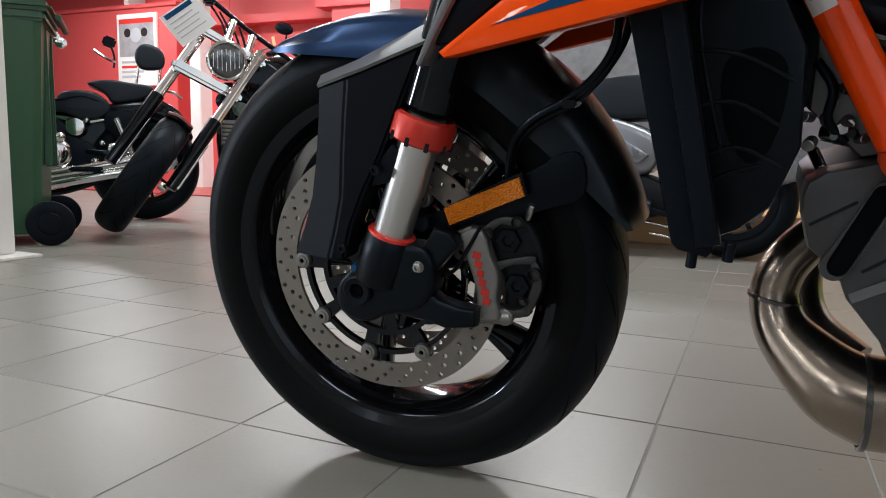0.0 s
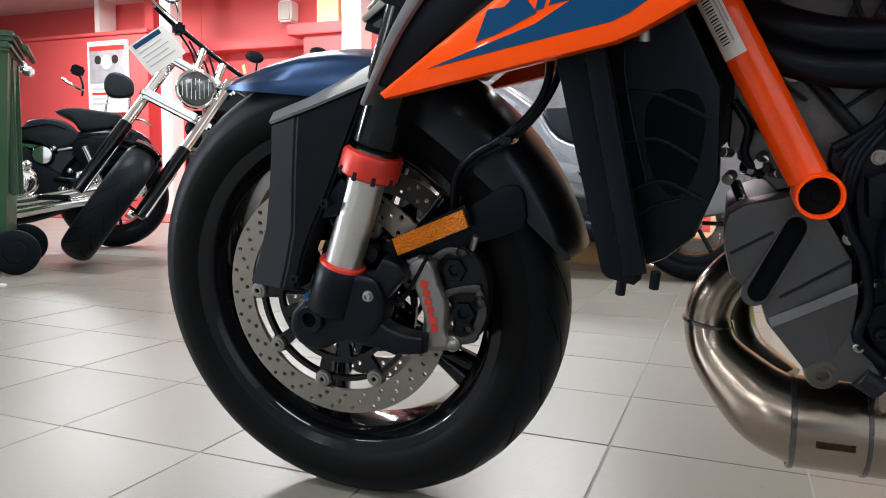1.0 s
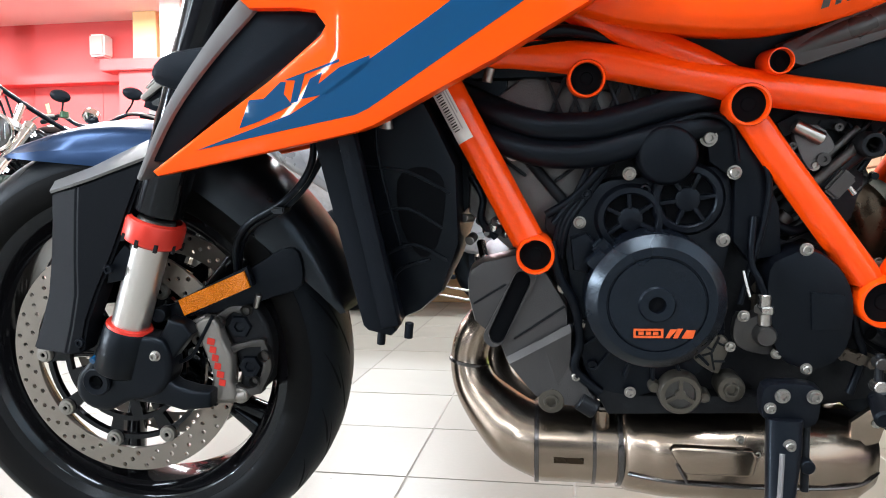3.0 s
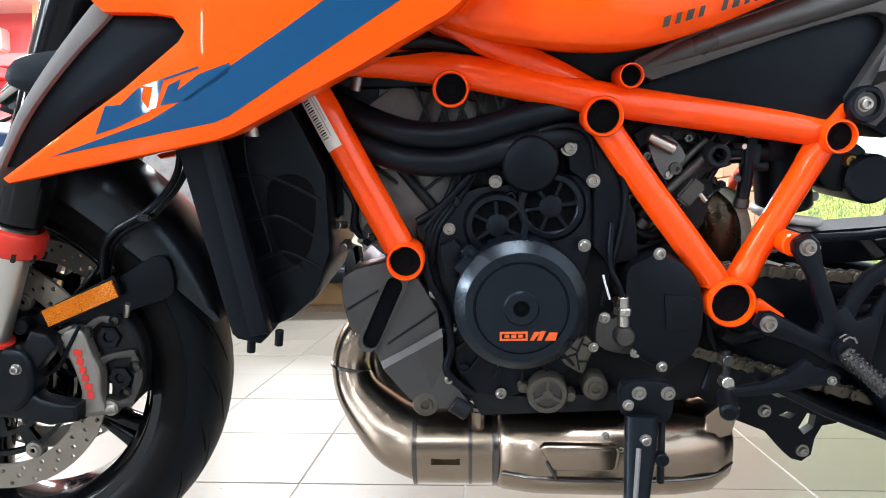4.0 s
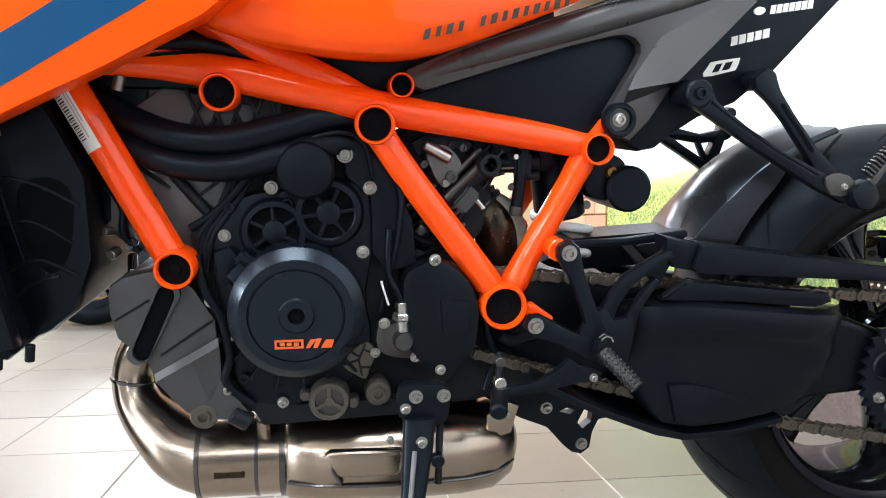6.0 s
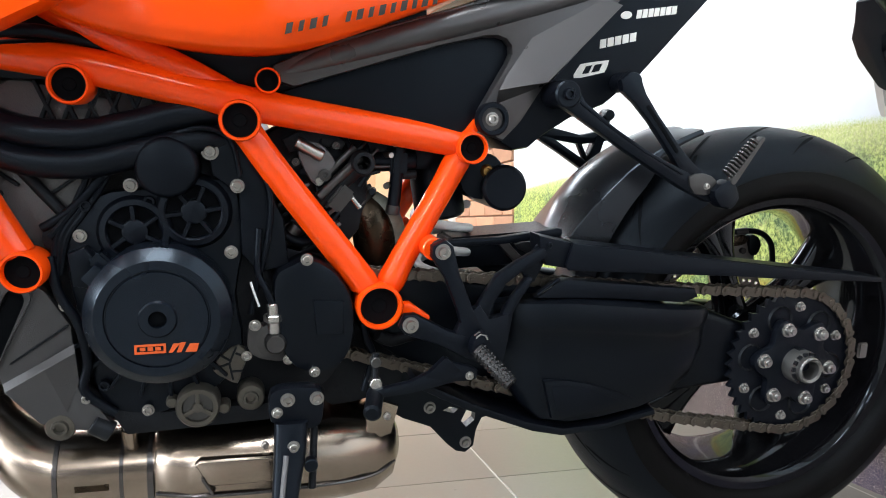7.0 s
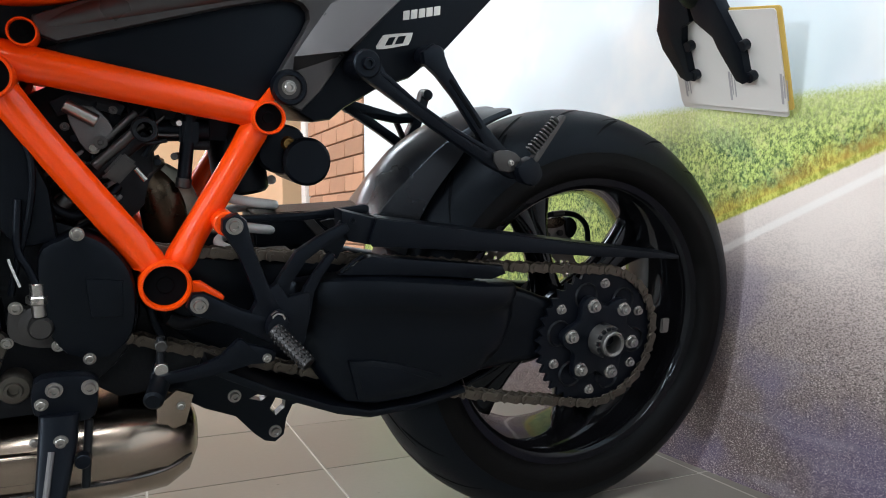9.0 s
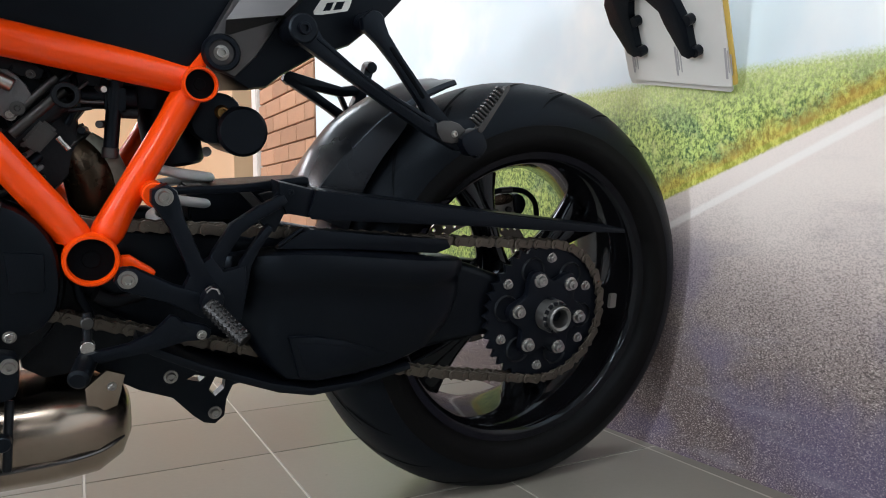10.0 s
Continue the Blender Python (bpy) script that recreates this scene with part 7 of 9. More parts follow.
def swing_arm():
    inner = smooth([(0.885, 0.412), (0.925, 0.436), (1.02, 0.430), (1.10, 0.420), (1.16, 0.416), (1.16, 0.26), (1.11, 0.246), (1.03, 0.278), (0.95, 0.320), (0.89, 0.37)], 3)
    sw = part("swing_arm", slab(inner, -0.066, -0.030, 0.012, 3), SWING_BLACK, bike, "black cast swing arm with a smooth outer cover", 50)
    far = smooth([(0.905, 0.412), (0.955, 0.438), (1.08, 0.430), (1.20, 0.408), (1.30, 0.394), (1.36, 0.385), (1.45, 0.352), (1.53, 0.340), (1.555, 0.310), (1.53, 0.285), (1.44, 0.275), (1.36, 0.272), (1.31, 0.254), (1.25, 0.238), (1.19, 0.228), (1.15, 0.232), (1.09, 0.262), (1.02, 0.288), (0.94, 0.34), (0.90, 0.38)], 3)
    part("right_arm", mirrored(slab(far, -0.102, -0.060, 0.016, 3)), SWING_BLACK, sw, "", 50)
    part("tail_arm", slab(smooth([(1.13, 0.405), (1.25, 0.396), (1.36, 0.385), (1.45, 0.355), (1.53, 0.342), (1.555, 0.310), (1.53, 0.285), (1.44, 0.275), (1.33, 0.265), (1.20, 0.245), (1.13, 0.26)], 3), -0.104, -0.066, 0.012, 3), SWING_BLACK, sw, "", 50)
    # outer cover: a tall flank under a proud rounded brow, closed below by a folded skirt
    secs = []
    for x, zt, zb, yb in ((1.045, 0.404, 0.345, 0.094), (1.060, 0.407, 0.322, 0.106), (1.078, 0.4095, 0.296, 0.118), (1.098, 0.412, 0.268, 0.130), (1.12, 0.4135, 0.2475, 0.136), (1.16, 0.4125, 0.2420, 0.140), (1.21, 0.4085, 0.2470, 0.142), (1.26, 0.4035, 0.2560, 0.142), (1.30, 0.3995, 0.2690, 0.140), (1.335, 0.3965, 0.2960, 0.136), (1.355, 0.3935, 0.330, 0.126), (1.366, 0.389, 0.350, 0.108)):
        h = min(1.0, (zt - zb) / 0.13)
        f0 = zt - 0.040 * h
        secs.append([(x, -0.088, zt - 0.002), (x, -yb + 0.012, zt), (x, -yb + 0.001, zt - 0.005 * h), (x, -yb - 0.001, zt - 0.014 * h), (x, -yb - 0.001, f0 + 0.008 * h), (x, -yb + 0.002, f0), (x, -yb + 0.0055, f0 - 0.005), (x, -yb + 0.0060, f0 - 0.03 * h), (x, -yb + 0.006, (f0 + zb) / 2), (x, -yb + 0.006, zb + 0.022 * h), (x, -yb + 0.010, zb + 0.006), (x, -yb + 0.020, zb), (x, -0.086, zb + 0.004)])
    part("outer_cover", loft(secs, closed=True), SWING_BLACK, sw, "smooth black swing arm flank", 34)
    part("skirt", slab([(0.955, 0.3185), (1.026, 0.2830), (1.100, 0.2530), (1.150, 0.2400), (1.210, 0.2420), (1.283, 0.2560), (1.285, 0.2490), (1.21, 0.2340), (1.150, 0.2300), (1.108, 0.2395), (1.020, 0.2745), (0.953, 0.3090)], -0.134, -0.060, 0.003), SWING_BLACK, sw)
    part("fold", slab([(1.118, 0.3085), (1.150, 0.3075), (1.185, 0.3000), (1.250, 0.2765), (1.200, 0.2600), (1.148, 0.2550), (1.132, 0.2570)], -0.1385, -0.126, 0.004), SWING_BLACK, sw)
    part("recess", slab([(1.128, 0.3015), (1.155, 0.2995), (1.183, 0.2930), (1.225, 0.2765), (1.190, 0.2655), (1.150, 0.2615), (1.140, 0.2640)], -0.1392, -0.134, 0.001), BLACK, sw)
    part("cross_brace", box(1.02, 1.10, -0.05, 0.07, 0.30, 0.42, 0.02), SWING_BLACK, sw)
    part("pivot", rod((0.911, -0.10, 0.4045), (0.911, 0.10, 0.4045), 0.026, 28), BLACK_SATIN, sw)
    slider = part("chain_slider", slab([(1.105, 0.4150), (1.132, 0.4340), (1.145, 0.4375), (1.22, 0.4300), (1.330, 0.4200), (1.336, 0.4090), (1.315, 0.4020), (1.20, 0.4110)], -0.130, -0.110, 0.003), BLACK, sw, "black chain slider")
    part("edge", strap([(1.107, 0.4200), (1.133, 0.4385)], 0.003, -0.1315, -0.126, 0.001), BLACK_SATIN, slider)
    part("axle_block", slab([(1.46, 0.335), (1.55, 0.335), (1.552, 0.292), (1.46, 0.285)], -0.110, -0.098, 0.003), DARK, sw)
    part("cast_plate", slab([(1.074, 0.474), (1.088, 0.476), (1.112, 0.452), (1.100, 0.447)], -0.060, -0.05, 0.003), DARK_STEEL, sw, "bare cast brace plate")
    part("cast_plate", slab(smooth([(1.100, 0.470), (1.128, 0.474), (1.142, 0.467), (1.120, 0.458)], 2), -0.058, -0.05, 0.002), DARK, sw)
    g = part("chain_guard", slab([(1.1480, 0.4845), (1.2918, 0.4668), (1.4713, 0.4455), (1.630, 0.4283), (1.632, 0.4225), (1.4733, 0.4300), (1.3809, 0.4370), (1.2772, 0.4424), (1.1440, 0.4500), (1.1400, 0.4560)], -0.135, -0.128, 0.002), BLACK, bike, "long tapered black chain guard")
    part("top_flange", moved(box(0, 0.486, -0.040, 0.0, -0.0025, 0.0025, 0.001), pose(1.148, -0.093, 0.4825, 0, 6.65, 0)), BLACK, g)
    part("end_box", slab([(1.1050, 0.4936), (1.1500, 0.4838), (1.1440, 0.4510), (1.116, 0.4560), (1.108, 0.470)], -0.128, -0.092, 0.003), BLACK, g, "boxed front end of the guard")
    bolt(1.119, -0.128, 0.4815, g, DARKBOLT, 0.55)


swing_arm()


def hugger():
    """A crowned guard over the tyre's front quarter; angles in degrees round the axle."""
    secs = []
    for k in range(33):
        g = 115 + 44 * k / 32
        a = radians(g)
        r = float(np.interp(g, [115, 121, 130, 140, 147, 154, 160], [0.351, 0.363, 0.374, 0.385, 0.386, 0.381, 0.374]))
        crease = float(np.interp(g, [115, 128, 134, 141, 148, 153, 160], [0.346, 0.354, 0.358, 0.361, 0.367, 0.372, 0.368]))
        low = float(np.interp(g, [115, 126, 131, 134, 142, 150, 160], [0.340, 0.344, 0.330, 0.326, 0.322, 0.318, 0.312]))
        w = 0.068
        row = [(-w, low), (-w - 0.0015, (low + crease) / 2), (-w, crease), (-w + 0.0015, crease + 0.0015), (-0.045, crease + (r - crease) * 0.52), (-0.022, r - 0.0035), (-0.016, r - 0.0015), (0, r)]
        row = row + [(-y, q) for y, q in row[::-1][1:]]
        secs.append([(RX + q * math.cos(a), y, RZ + q * math.sin(a)) for y, q in row])
    h = part("rear_hugger", thick(loft(secs, cap=False), 0.002), HUGGER, bike, "satin black creased rear wheel hugger", 20)
    part("cross_bar", moved(box(0.0, 0.16, -0.03, 0.05, -0.040, 0.003, 0.003), pose(1.020, 0, 0.472, 0, -4, 0)), BLACK, h)
    part("side_rail", strap([(0.99, 0.4765), (1.07, 0.4800), (1.150, 0.4900)], [0.008, 0.010, 0.012], -0.086, -0.074, 0.003), BLACK, h)
    return h


hugger()


def shock():
    s = part("shock", rod((0.992, 0.0, 0.62), (1.012, 0.0, 0.50), 0.034, 28), BLACK, bike, "rear shock with white spring and black reservoir")
    coil = []
    for k in range(150):
        f = k / 149
        a = 2 * math.pi * 4.55 * f
        coil.append((1.012 + 0.014 * f + 0.037 * math.cos(a), 0.0 + 0.037 * math.sin(a), 0.517 - 0.15 * f))
    part("spring", tube(coil, 0.0062, 10, raw=True), WHITE_PLASTIC, s, "white coil spring")
    part("reservoir", rod((1.077, -0.075, 0.546), (1.077, 0.03, 0.546), 0.0295, 36), BLACK, s, "round black reservoir")
    part("reservoir_neck", slab(smooth([(1.035, 0.585), (1.062, 0.588), (1.078, 0.572), (1.07, 0.535), (1.04, 0.53), (1.02, 0.55)], 3), -0.062, -0.02, 0.008), BLACK, s)
    part("adjuster", lathe([(0, -0.066), (0.003, -0.066), (0.004, -0.069), (0.0062, -0.069), (0.007, -0.066), (0.0085, -0.064), (0.009, -0.058)], (1.055, 0, 0.567), 18), mat("gold_anodised", (0.22, 0.13, 0.04), 0.35, 0.8), s)
    return s


shock()

# ---- tail


def tail():
    t = part("tail_panel", slab([(0.786, 0.668), (0.790, 0.684), (0.857, 0.714), (0.99, 0.757), (1.10, 0.797), (1.235, 0.835), (1.257, 0.835), (1.225, 0.800), (1.161, 0.730), (1.1207, 0.6859), (1.085, 0.630), (1.062, 0.606), (1.036, 0.616), (1.030, 0.640), (1.0625, 0.698), (1.0675, 0.710), (1.0665, 0.719), (1.060, 0.726), (1.050, 0.729), (1.035, 0.728), (0.98, 0.714), (0.90, 0.688), (0.812, 0.6595)], -0.100, -0.070, 0.007, 2), TAIL_GREY, bike, "graphite grey tail side panel", 25)
    part("ridge", tube([(0.796, -0.092, 0.673), (0.86, -0.094, 0.6975), (0.99, -0.093, 0.738), (1.09, -0.090, 0.768), (1.19, -0.088, 0.798)], [0.007, 0.0125, 0.0165, 0.0175, 0.016], 24), TAIL_GREY, t, "", 60)
    part("inset_panel", slab([(0.80, 0.655), (0.90, 0.692), (0.98, 0.718), (1.04, 0.735), (1.075, 0.73), (1.078, 0.70), (1.03, 0.625), (0.99, 0.60), (0.82, 0.63)], -0.084, -0.05, 0.004), BLACK, t, "matt black inset panel")
    bolt(1.0465, -0.100, 0.632, t, SOCKET, 1.15)
    part("bolt_ring", lathe([(0.0135, -0.1), (0.0145, -0.106), (0.0185, -0.106), (0.0205, -0.103), (0.021, -0.095)], (1.0465, 0, 0.632), 30), BLACK_SATIN, t)
    k = part("tail_cowl", slab([(1.040, 0.615), (1.056, 0.606), (1.079, 0.594), (1.10, 0.598), (1.116, 0.612), (1.155, 0.637), (1.20, 0.655), (1.232, 0.682), (1.246, 0.692), (1.30, 0.752), (1.37, 0.828), (1.30, 0.86), (1.22, 0.83), (1.10, 0.70)], -0.093, 0.093, 0.010, 2), BLACK, bike, "black tail cowl with white stickers", 25)
    rows = [((1.2310, 0.7665), (1.2880, 0.7760), 0.0050, 7), ((1.1830, 0.7275), (1.2340, 0.7400), 0.0052, 5)]
    for (x0, z0), (x1, z1), h, n in rows:        # makers' marks as rows of plain slanted bars
        ang = math.degrees(math.atan2(z1 - z0, x1 - x0))
        step = math.hypot(x1 - x0, z1 - z0) / n
        for q in range(n):
            f = (q + 0.5) / n
            w = step * 0.40
            b = slab([(-w, -h), (w, -h), (w + h * 0.5, h), (-w + h * 0.5, h)], -0.0006, 0.0006, 0)
            part("sticker_bar", moved(b, pose(x0 + (x1 - x0) * f, -0.0935, z0 + (z1 - z0) * f, 0, -ang, 0)), WHITE_INK, k, "white maker's mark" if q == 0 else "")
    part("sticker_dot", moved(slab(circle(0, 0, 0.0062, 18), -0.0006, 0.0006, 0), pose(1.2185, -0.0935, 0.7650, 0, -10, 0) @ Matrix.Diagonal((1.25, 1, 0.75, 1))), WHITE_INK, k)
    edge = smooth([(1.1530, 0.6855), (1.1880, 0.6930), (1.1945, 0.6960), (1.1985, 0.7080), (1.1950, 0.7090), (1.1640, 0.7035), (1.1590, 0.7000)], 3)
    b = plate_holes([tuple(p) for p in edge], [[(1.1630, 0.6905), (1.1725, 0.6925), (1.1770, 0.7025), (1.1680, 0.7005)], [(1.1755, 0.6932), (1.1865, 0.6955), (1.1905, 0.7050), (1.1800, 0.7030)]], -0.0945, -0.0928)
    part("sticker", b, WHITE_INK, k, "white box sticker")
    part("seat", slab(smooth([(0.84, 0.80), (0.95, 0.80), (1.05, 0.82), (1.20, 0.88), (1.36, 0.93), (1.34, 0.86), (1.22, 0.83), (1.08, 0.775)], 3), -0.11, 0.11, 0.02), SEAT, bike, "black vinyl seat")
    # raised facet that catches the light from above
    f = bmesh.new()
    U = [f.verts.new((x, -0.1005, z)) for x, z in ((1.0625, 0.6850), (1.0925, 0.7300), (1.1850, 0.7815))]
    C = [f.verts.new((x, -0.1165, z)) for x, z in ((1.0480, 0.6660), (1.1100, 0.6780), (1.2010, 0.7725))]
    L = [f.verts.new((x, -0.1005, z)) for x, z in ((1.0500, 0.6500), (1.1180, 0.6770), (1.2020, 0.7715))]
    for p, q in ((U, C), (C, L)):
        for n in range(2):
            f.faces.new([p[n], p[n + 1], q[n + 1], q[n]])
    part("facet", f, TAIL_GREY, t, "graphite facet with a sharp crease", 8)
    # pillion rest
    p = part("pillion_bracket", strap([(1.1272, 0.6640), (1.1450, 0.6480), (1.1900, 0.6190), (1.2347, 0.5936), (1.2950, 0.5640), (1.3350, 0.5450)], [0.034, 0.021, 0.0165, 0.0165, 0.022, 0.020], -0.137, -0.119, 0.005), BLACK_SATIN, bike, "black forged pillion footrest bracket")
    part("rib", strap([(1.145, 0.6545), (1.190, 0.6250), (1.2347, 0.5995), (1.290, 0.5725)], 0.0040, -0.1385, -0.135, 0.001), BLACK_SATIN, p)
    arm = part("arm", strap([(1.2110, 0.6800), (1.2250, 0.6630), (1.2467, 0.6385), (1.2826, 0.5970), (1.3150, 0.5620)], [0.030, 0.019, 0.0150, 0.0165, 0.026], -0.135, -0.121, 0.004), BLACK_SATIN, p)
    # channel in the arm drawn as a black strip of shade
    part("groove", strap([(1.2350, 0.6530), (1.2600, 0.6240), (1.2800, 0.6000)], 0.0050, -0.1358, -0.133, 0.0005), HOLLOW_SHADE, arm)
    part("boss", rod((1.1272, -0.085, 0.664), (1.1272, -0.139, 0.664), 0.0165, 22), BLACK_SATIN, p)
    part("boss", rod((1.2140, -0.085, 0.682), (1.2140, -0.134, 0.682), 0.012, 18), BLACK_SATIN, p)
    bolt(1.1272, -0.139, 0.664, p, DARKBOLT, 1.1)
    part("end_plate", slab(smooth([(1.2980, 0.5690), (1.3200, 0.5730), (1.3390, 0.5640), (1.3350, 0.5480), (1.3080, 0.5470)], 2), -0.1405, -0.136, 0.0015), DARK_STEEL, p, "bare metal end plate")
    bolt(1.3240, -0.1405, 0.5570, p, SOCKET, 0.6)
    # folded peg: a straight tapered bar with a row of teeth along its front
    a, c = Vector((1.3560, -0.1440, 0.5640)), Vector((1.3935, -0.1480, 0.6190))
    d = (c - a).normalized()
    w = d.cross(Vector((0, 1, 0))).normalized()
    if w.x > 0:
        w = -w
    pg = strap([(a.x, a.z), (c.x, c.z)], [0.0085, 0.0050], -0.151, -0.139, 0.001)
    turn = Matrix((w, d, w.cross(d))).transposed().to_4x4()
    for q in range(11):
        f = 0.08 + 0.078 * q
        length = 0.0072 - 0.0032 * f
        m = turn.copy()
        m.translation = a.lerp(c, f) + w * (0.0035 + length)
        join(pg, moved(box(-length, length, -0.0014, 0.0014, -0.0050, 0.0050, 0.0005, seg=1), m))
    part("peg", pg, DARK_STEEL, p, "toothed folded pillion peg", 25)
    part("peg_hinge", slab(smooth([(1.330, 0.552), (1.350, 0.566), (1.364, 0.556), (1.362, 0.536), (1.346, 0.530), (1.336, 0.538)], 2), -0.150, -0.128, 0.004), BLACK_SATIN, p)
    part("hinge_tab", slab(smooth([(1.352, 0.548), (1.366, 0.556), (1.372, 0.542), (1.362, 0.528), (1.352, 0.532)], 2), -0.144, -0.134, 0.003), BLACK_SATIN, p)
    # far bracket
    o = part("pillion_bracket", strap([(1.185, 0.620), (1.2666, 0.6053), (1.3108, 0.613)], [0.020, 0.015, 0.018], 0.112, 0.128, 0.003), BLACK_SATIN, bike, "black pillion bracket on the far side")
    part("arm", strap([(1.190, 0.617), (1.240, 0.5870), (1.290, 0.5570)], [0.016, 0.014, 0.016], 0.112, 0.128, 0.003), BLACK_SATIN, o)
    part("arm", strap([(1.3104, 0.647), (1.303, 0.615), (1.2842, 0.5610)], [0.015, 0.014, 0.020], 0.110, 0.130, 0.003), BLACK_SATIN, o)
    part("arm", strap([(1.2630, 0.606), (1.2850, 0.5640)], 0.007, 0.114, 0.126, 0.002), BLACK_SATIN, o)
    part("knob", lathe([(0, -0.012), (0.008, -0.011), (0.0095, -0.005), (0.0095, 0.01), (0.006, 0.014)], (1.312, 0.118, 0.645), 16), BLACK_SATIN, o)


tail()


def rear_brake():
    c = part("rear_caliper", slab(smooth([(1.505, 0.402), (1.508, 0.430), (1.522, 0.446), (1.548, 0.452), (1.580, 0.449), (1.592, 0.432), (1.590, 0.405), (1.55, 0.396)], 3), 0.088, 0.128, 0.006), CALIPER, bike, "small grey rear brake caliper")
    part("bridge", slab(smooth([(1.528, 0.438), (1.535, 0.452), (1.560, 0.457), (1.572, 0.450), (1.566, 0.440), (1.545, 0.436)], 2), 0.080, 0.092, 0.003), BURNT, c, "worn bronze caliper bridge")
    part("lug", slab(smooth([(1.574, 0.455), (1.592, 0.452), (1.600, 0.436), (1.592, 0.420), (1.580, 0.424)], 2), 0.082, 0.110, 0.004), BLACK_SATIN, c)
    for x, z in ((1.513, 0.424), (1.540, 0.424), (1.566, 0.428)):
        part("bolt", rod((x, 0.082, z), (x, 0.092, z), 0.0055, 12), DARK_STEEL, c)
    part("hose", tube([(1.508, 0.085, 0.420), (1.508, 0.083, 0.440), (1.522, 0.08, 0.455), (1.552, 0.078, 0.463), (1.590, 0.078, 0.460), (1.616, 0.08, 0.440), (1.624, 0.08, 0.405)], 0.0048, 12), BLACK, c, "black rubber brake hose")
    part("ferrule", rod((1.542, 0.0785, 0.4612), (1.564, 0.078, 0.4632), 0.0058, 12), DARK_STEEL, c)
    part("pin", rod((1.492, 0.075, 0.4340), (1.492, 0.10, 0.4340), 0.0105, 16), ALU, c)


rear_brake()


def plate_holder():
    """Two flat hooked arms under the tail that hold blank plates; arms and plates slope rearwards."""
    h = part("plate_holder", tube([(1.36, -0.02, 0.84), (1.50, -0.02, 0.875), (1.64, -0.02, 0.868), (1.73, -0.005, 0.835)], [0.030, 0.026, 0.024, 0.028], 14), BLACK_SATIN, bike, "black plate holder with two hooks and blank plates")
    up, out = Vector((-0.447, 0, 0.894)), Vector((-0.894, 0, -0.447))

    def sloped(x, z):
        m = Matrix.Identity(4)
        for i, v in enumerate(((0, 1, 0), out, up)):
            for k in range(3):
                m[k][i] = v[k]
        m.translation = (x, 0, z)
        return m

    arms = sloped(1.790, 0.700)
    for line, knobs in (([(0.060, 0.160), (0.0728, 0.1286), (0.0876, 0.1015), (0.0847, 0.0669), (0.0584, 0.0131), (0.0442, 0.005), (0.0275, 0.0080), (0.0240, 0.020), (0.0327, 0.0242), (0.031, 0.0555), (0.0324, 0.0771), (0.0248, 0.0998), (0.0044, 0.1076), (0.0, 0.160)], ((0.0262, 0.066), (0.0293, 0.0143))),
                        ([(0.004, 0.160), (-0.0046, 0.1066), (-0.0351, 0.0778), (-0.0407, 0.057), (-0.0633, 0.0031), (-0.0757, -0.0033), (-0.0920, 0.0019), (-0.0945, 0.013), (-0.0866, 0.0171), (-0.0878, 0.0467), (-0.0812, 0.0691), (-0.0673, 0.1095), (-0.050, 0.160)], ((-0.0880, 0.0584), (-0.0896, 0.0075)))):
        arm = part("hook", moved(slab(line, -0.010, 0.014, 0.005), arms), BLACK_SATIN, h, "black hook-shaped arm")
        for ky, ks in knobs:
            part("knob", moved(lathe([(0, -0.020), (0.0070, -0.0195), (0.0088, -0.016), (0.0088, 0.012), (0, 0.012)], (ky, 0, ks), 18), arms), BLACK_SATIN, arm)
    # blank plates, thin sheets one behind another
    flat = sloped(1.812, 0.660) @ pose(-0.028, 0, -0.002, 0, -4.6, 0)
    for k, (dx, dz, mt) in enumerate(((0.0, 0.0, PLATE_FILM), (-0.0075, 0.003, PLATE_EDGE), (0.006, -0.011, PLATE_FILM))):
        b = slab(rounded(-0.112, 0.112, 0.0, 0.164, 0.006), -0.0012, 0.0012, 0.0)
        part("blank_plate", moved(b, flat @ pose(dx, -0.0035 * k, dz)), mt, h, "white film-covered blank plate" if k != 1 else "yellow-edged backing plate")
    for k in range(3):
        for q, (lo, hi) in enumerate(((0.010, 0.060), (0.020, 0.056), (0.016, 0.050))):
            part("print_bar", moved(box(-0.0022 - 0.0020 * (q == 0), 0.0, 0.0013, 0.0016, lo, hi, 0), flat @ pose(0.098 - 0.100 * k - 0.0055 * q, 0, 0.004, 0, -3, 0)), GREY_INK, h)


plate_holder()

# ---------------------------------------------------------------- other machines and things in the showroom
FACE = Matrix(((0.68, 0.733, 0, -0.995), (0.733, -0.68, 0, 0.761), (0, 0, 1, 0), (0, 0, 0, 1)))
# own axes of the cruisers: x across the view, y towards the walkway, z up


def turned(centre, axle, up):
    """A pose whose y axis is the axle and whose z axis is near up."""
    y = Vector(axle).normalized()
    z = Vector(up)
    z = (z - y * z.dot(y)).normalized()
    x = y.cross(z)
    m = Matrix((x, y, z)).transposed().to_4x4()
    m.translation = Vector(centre)
    return m


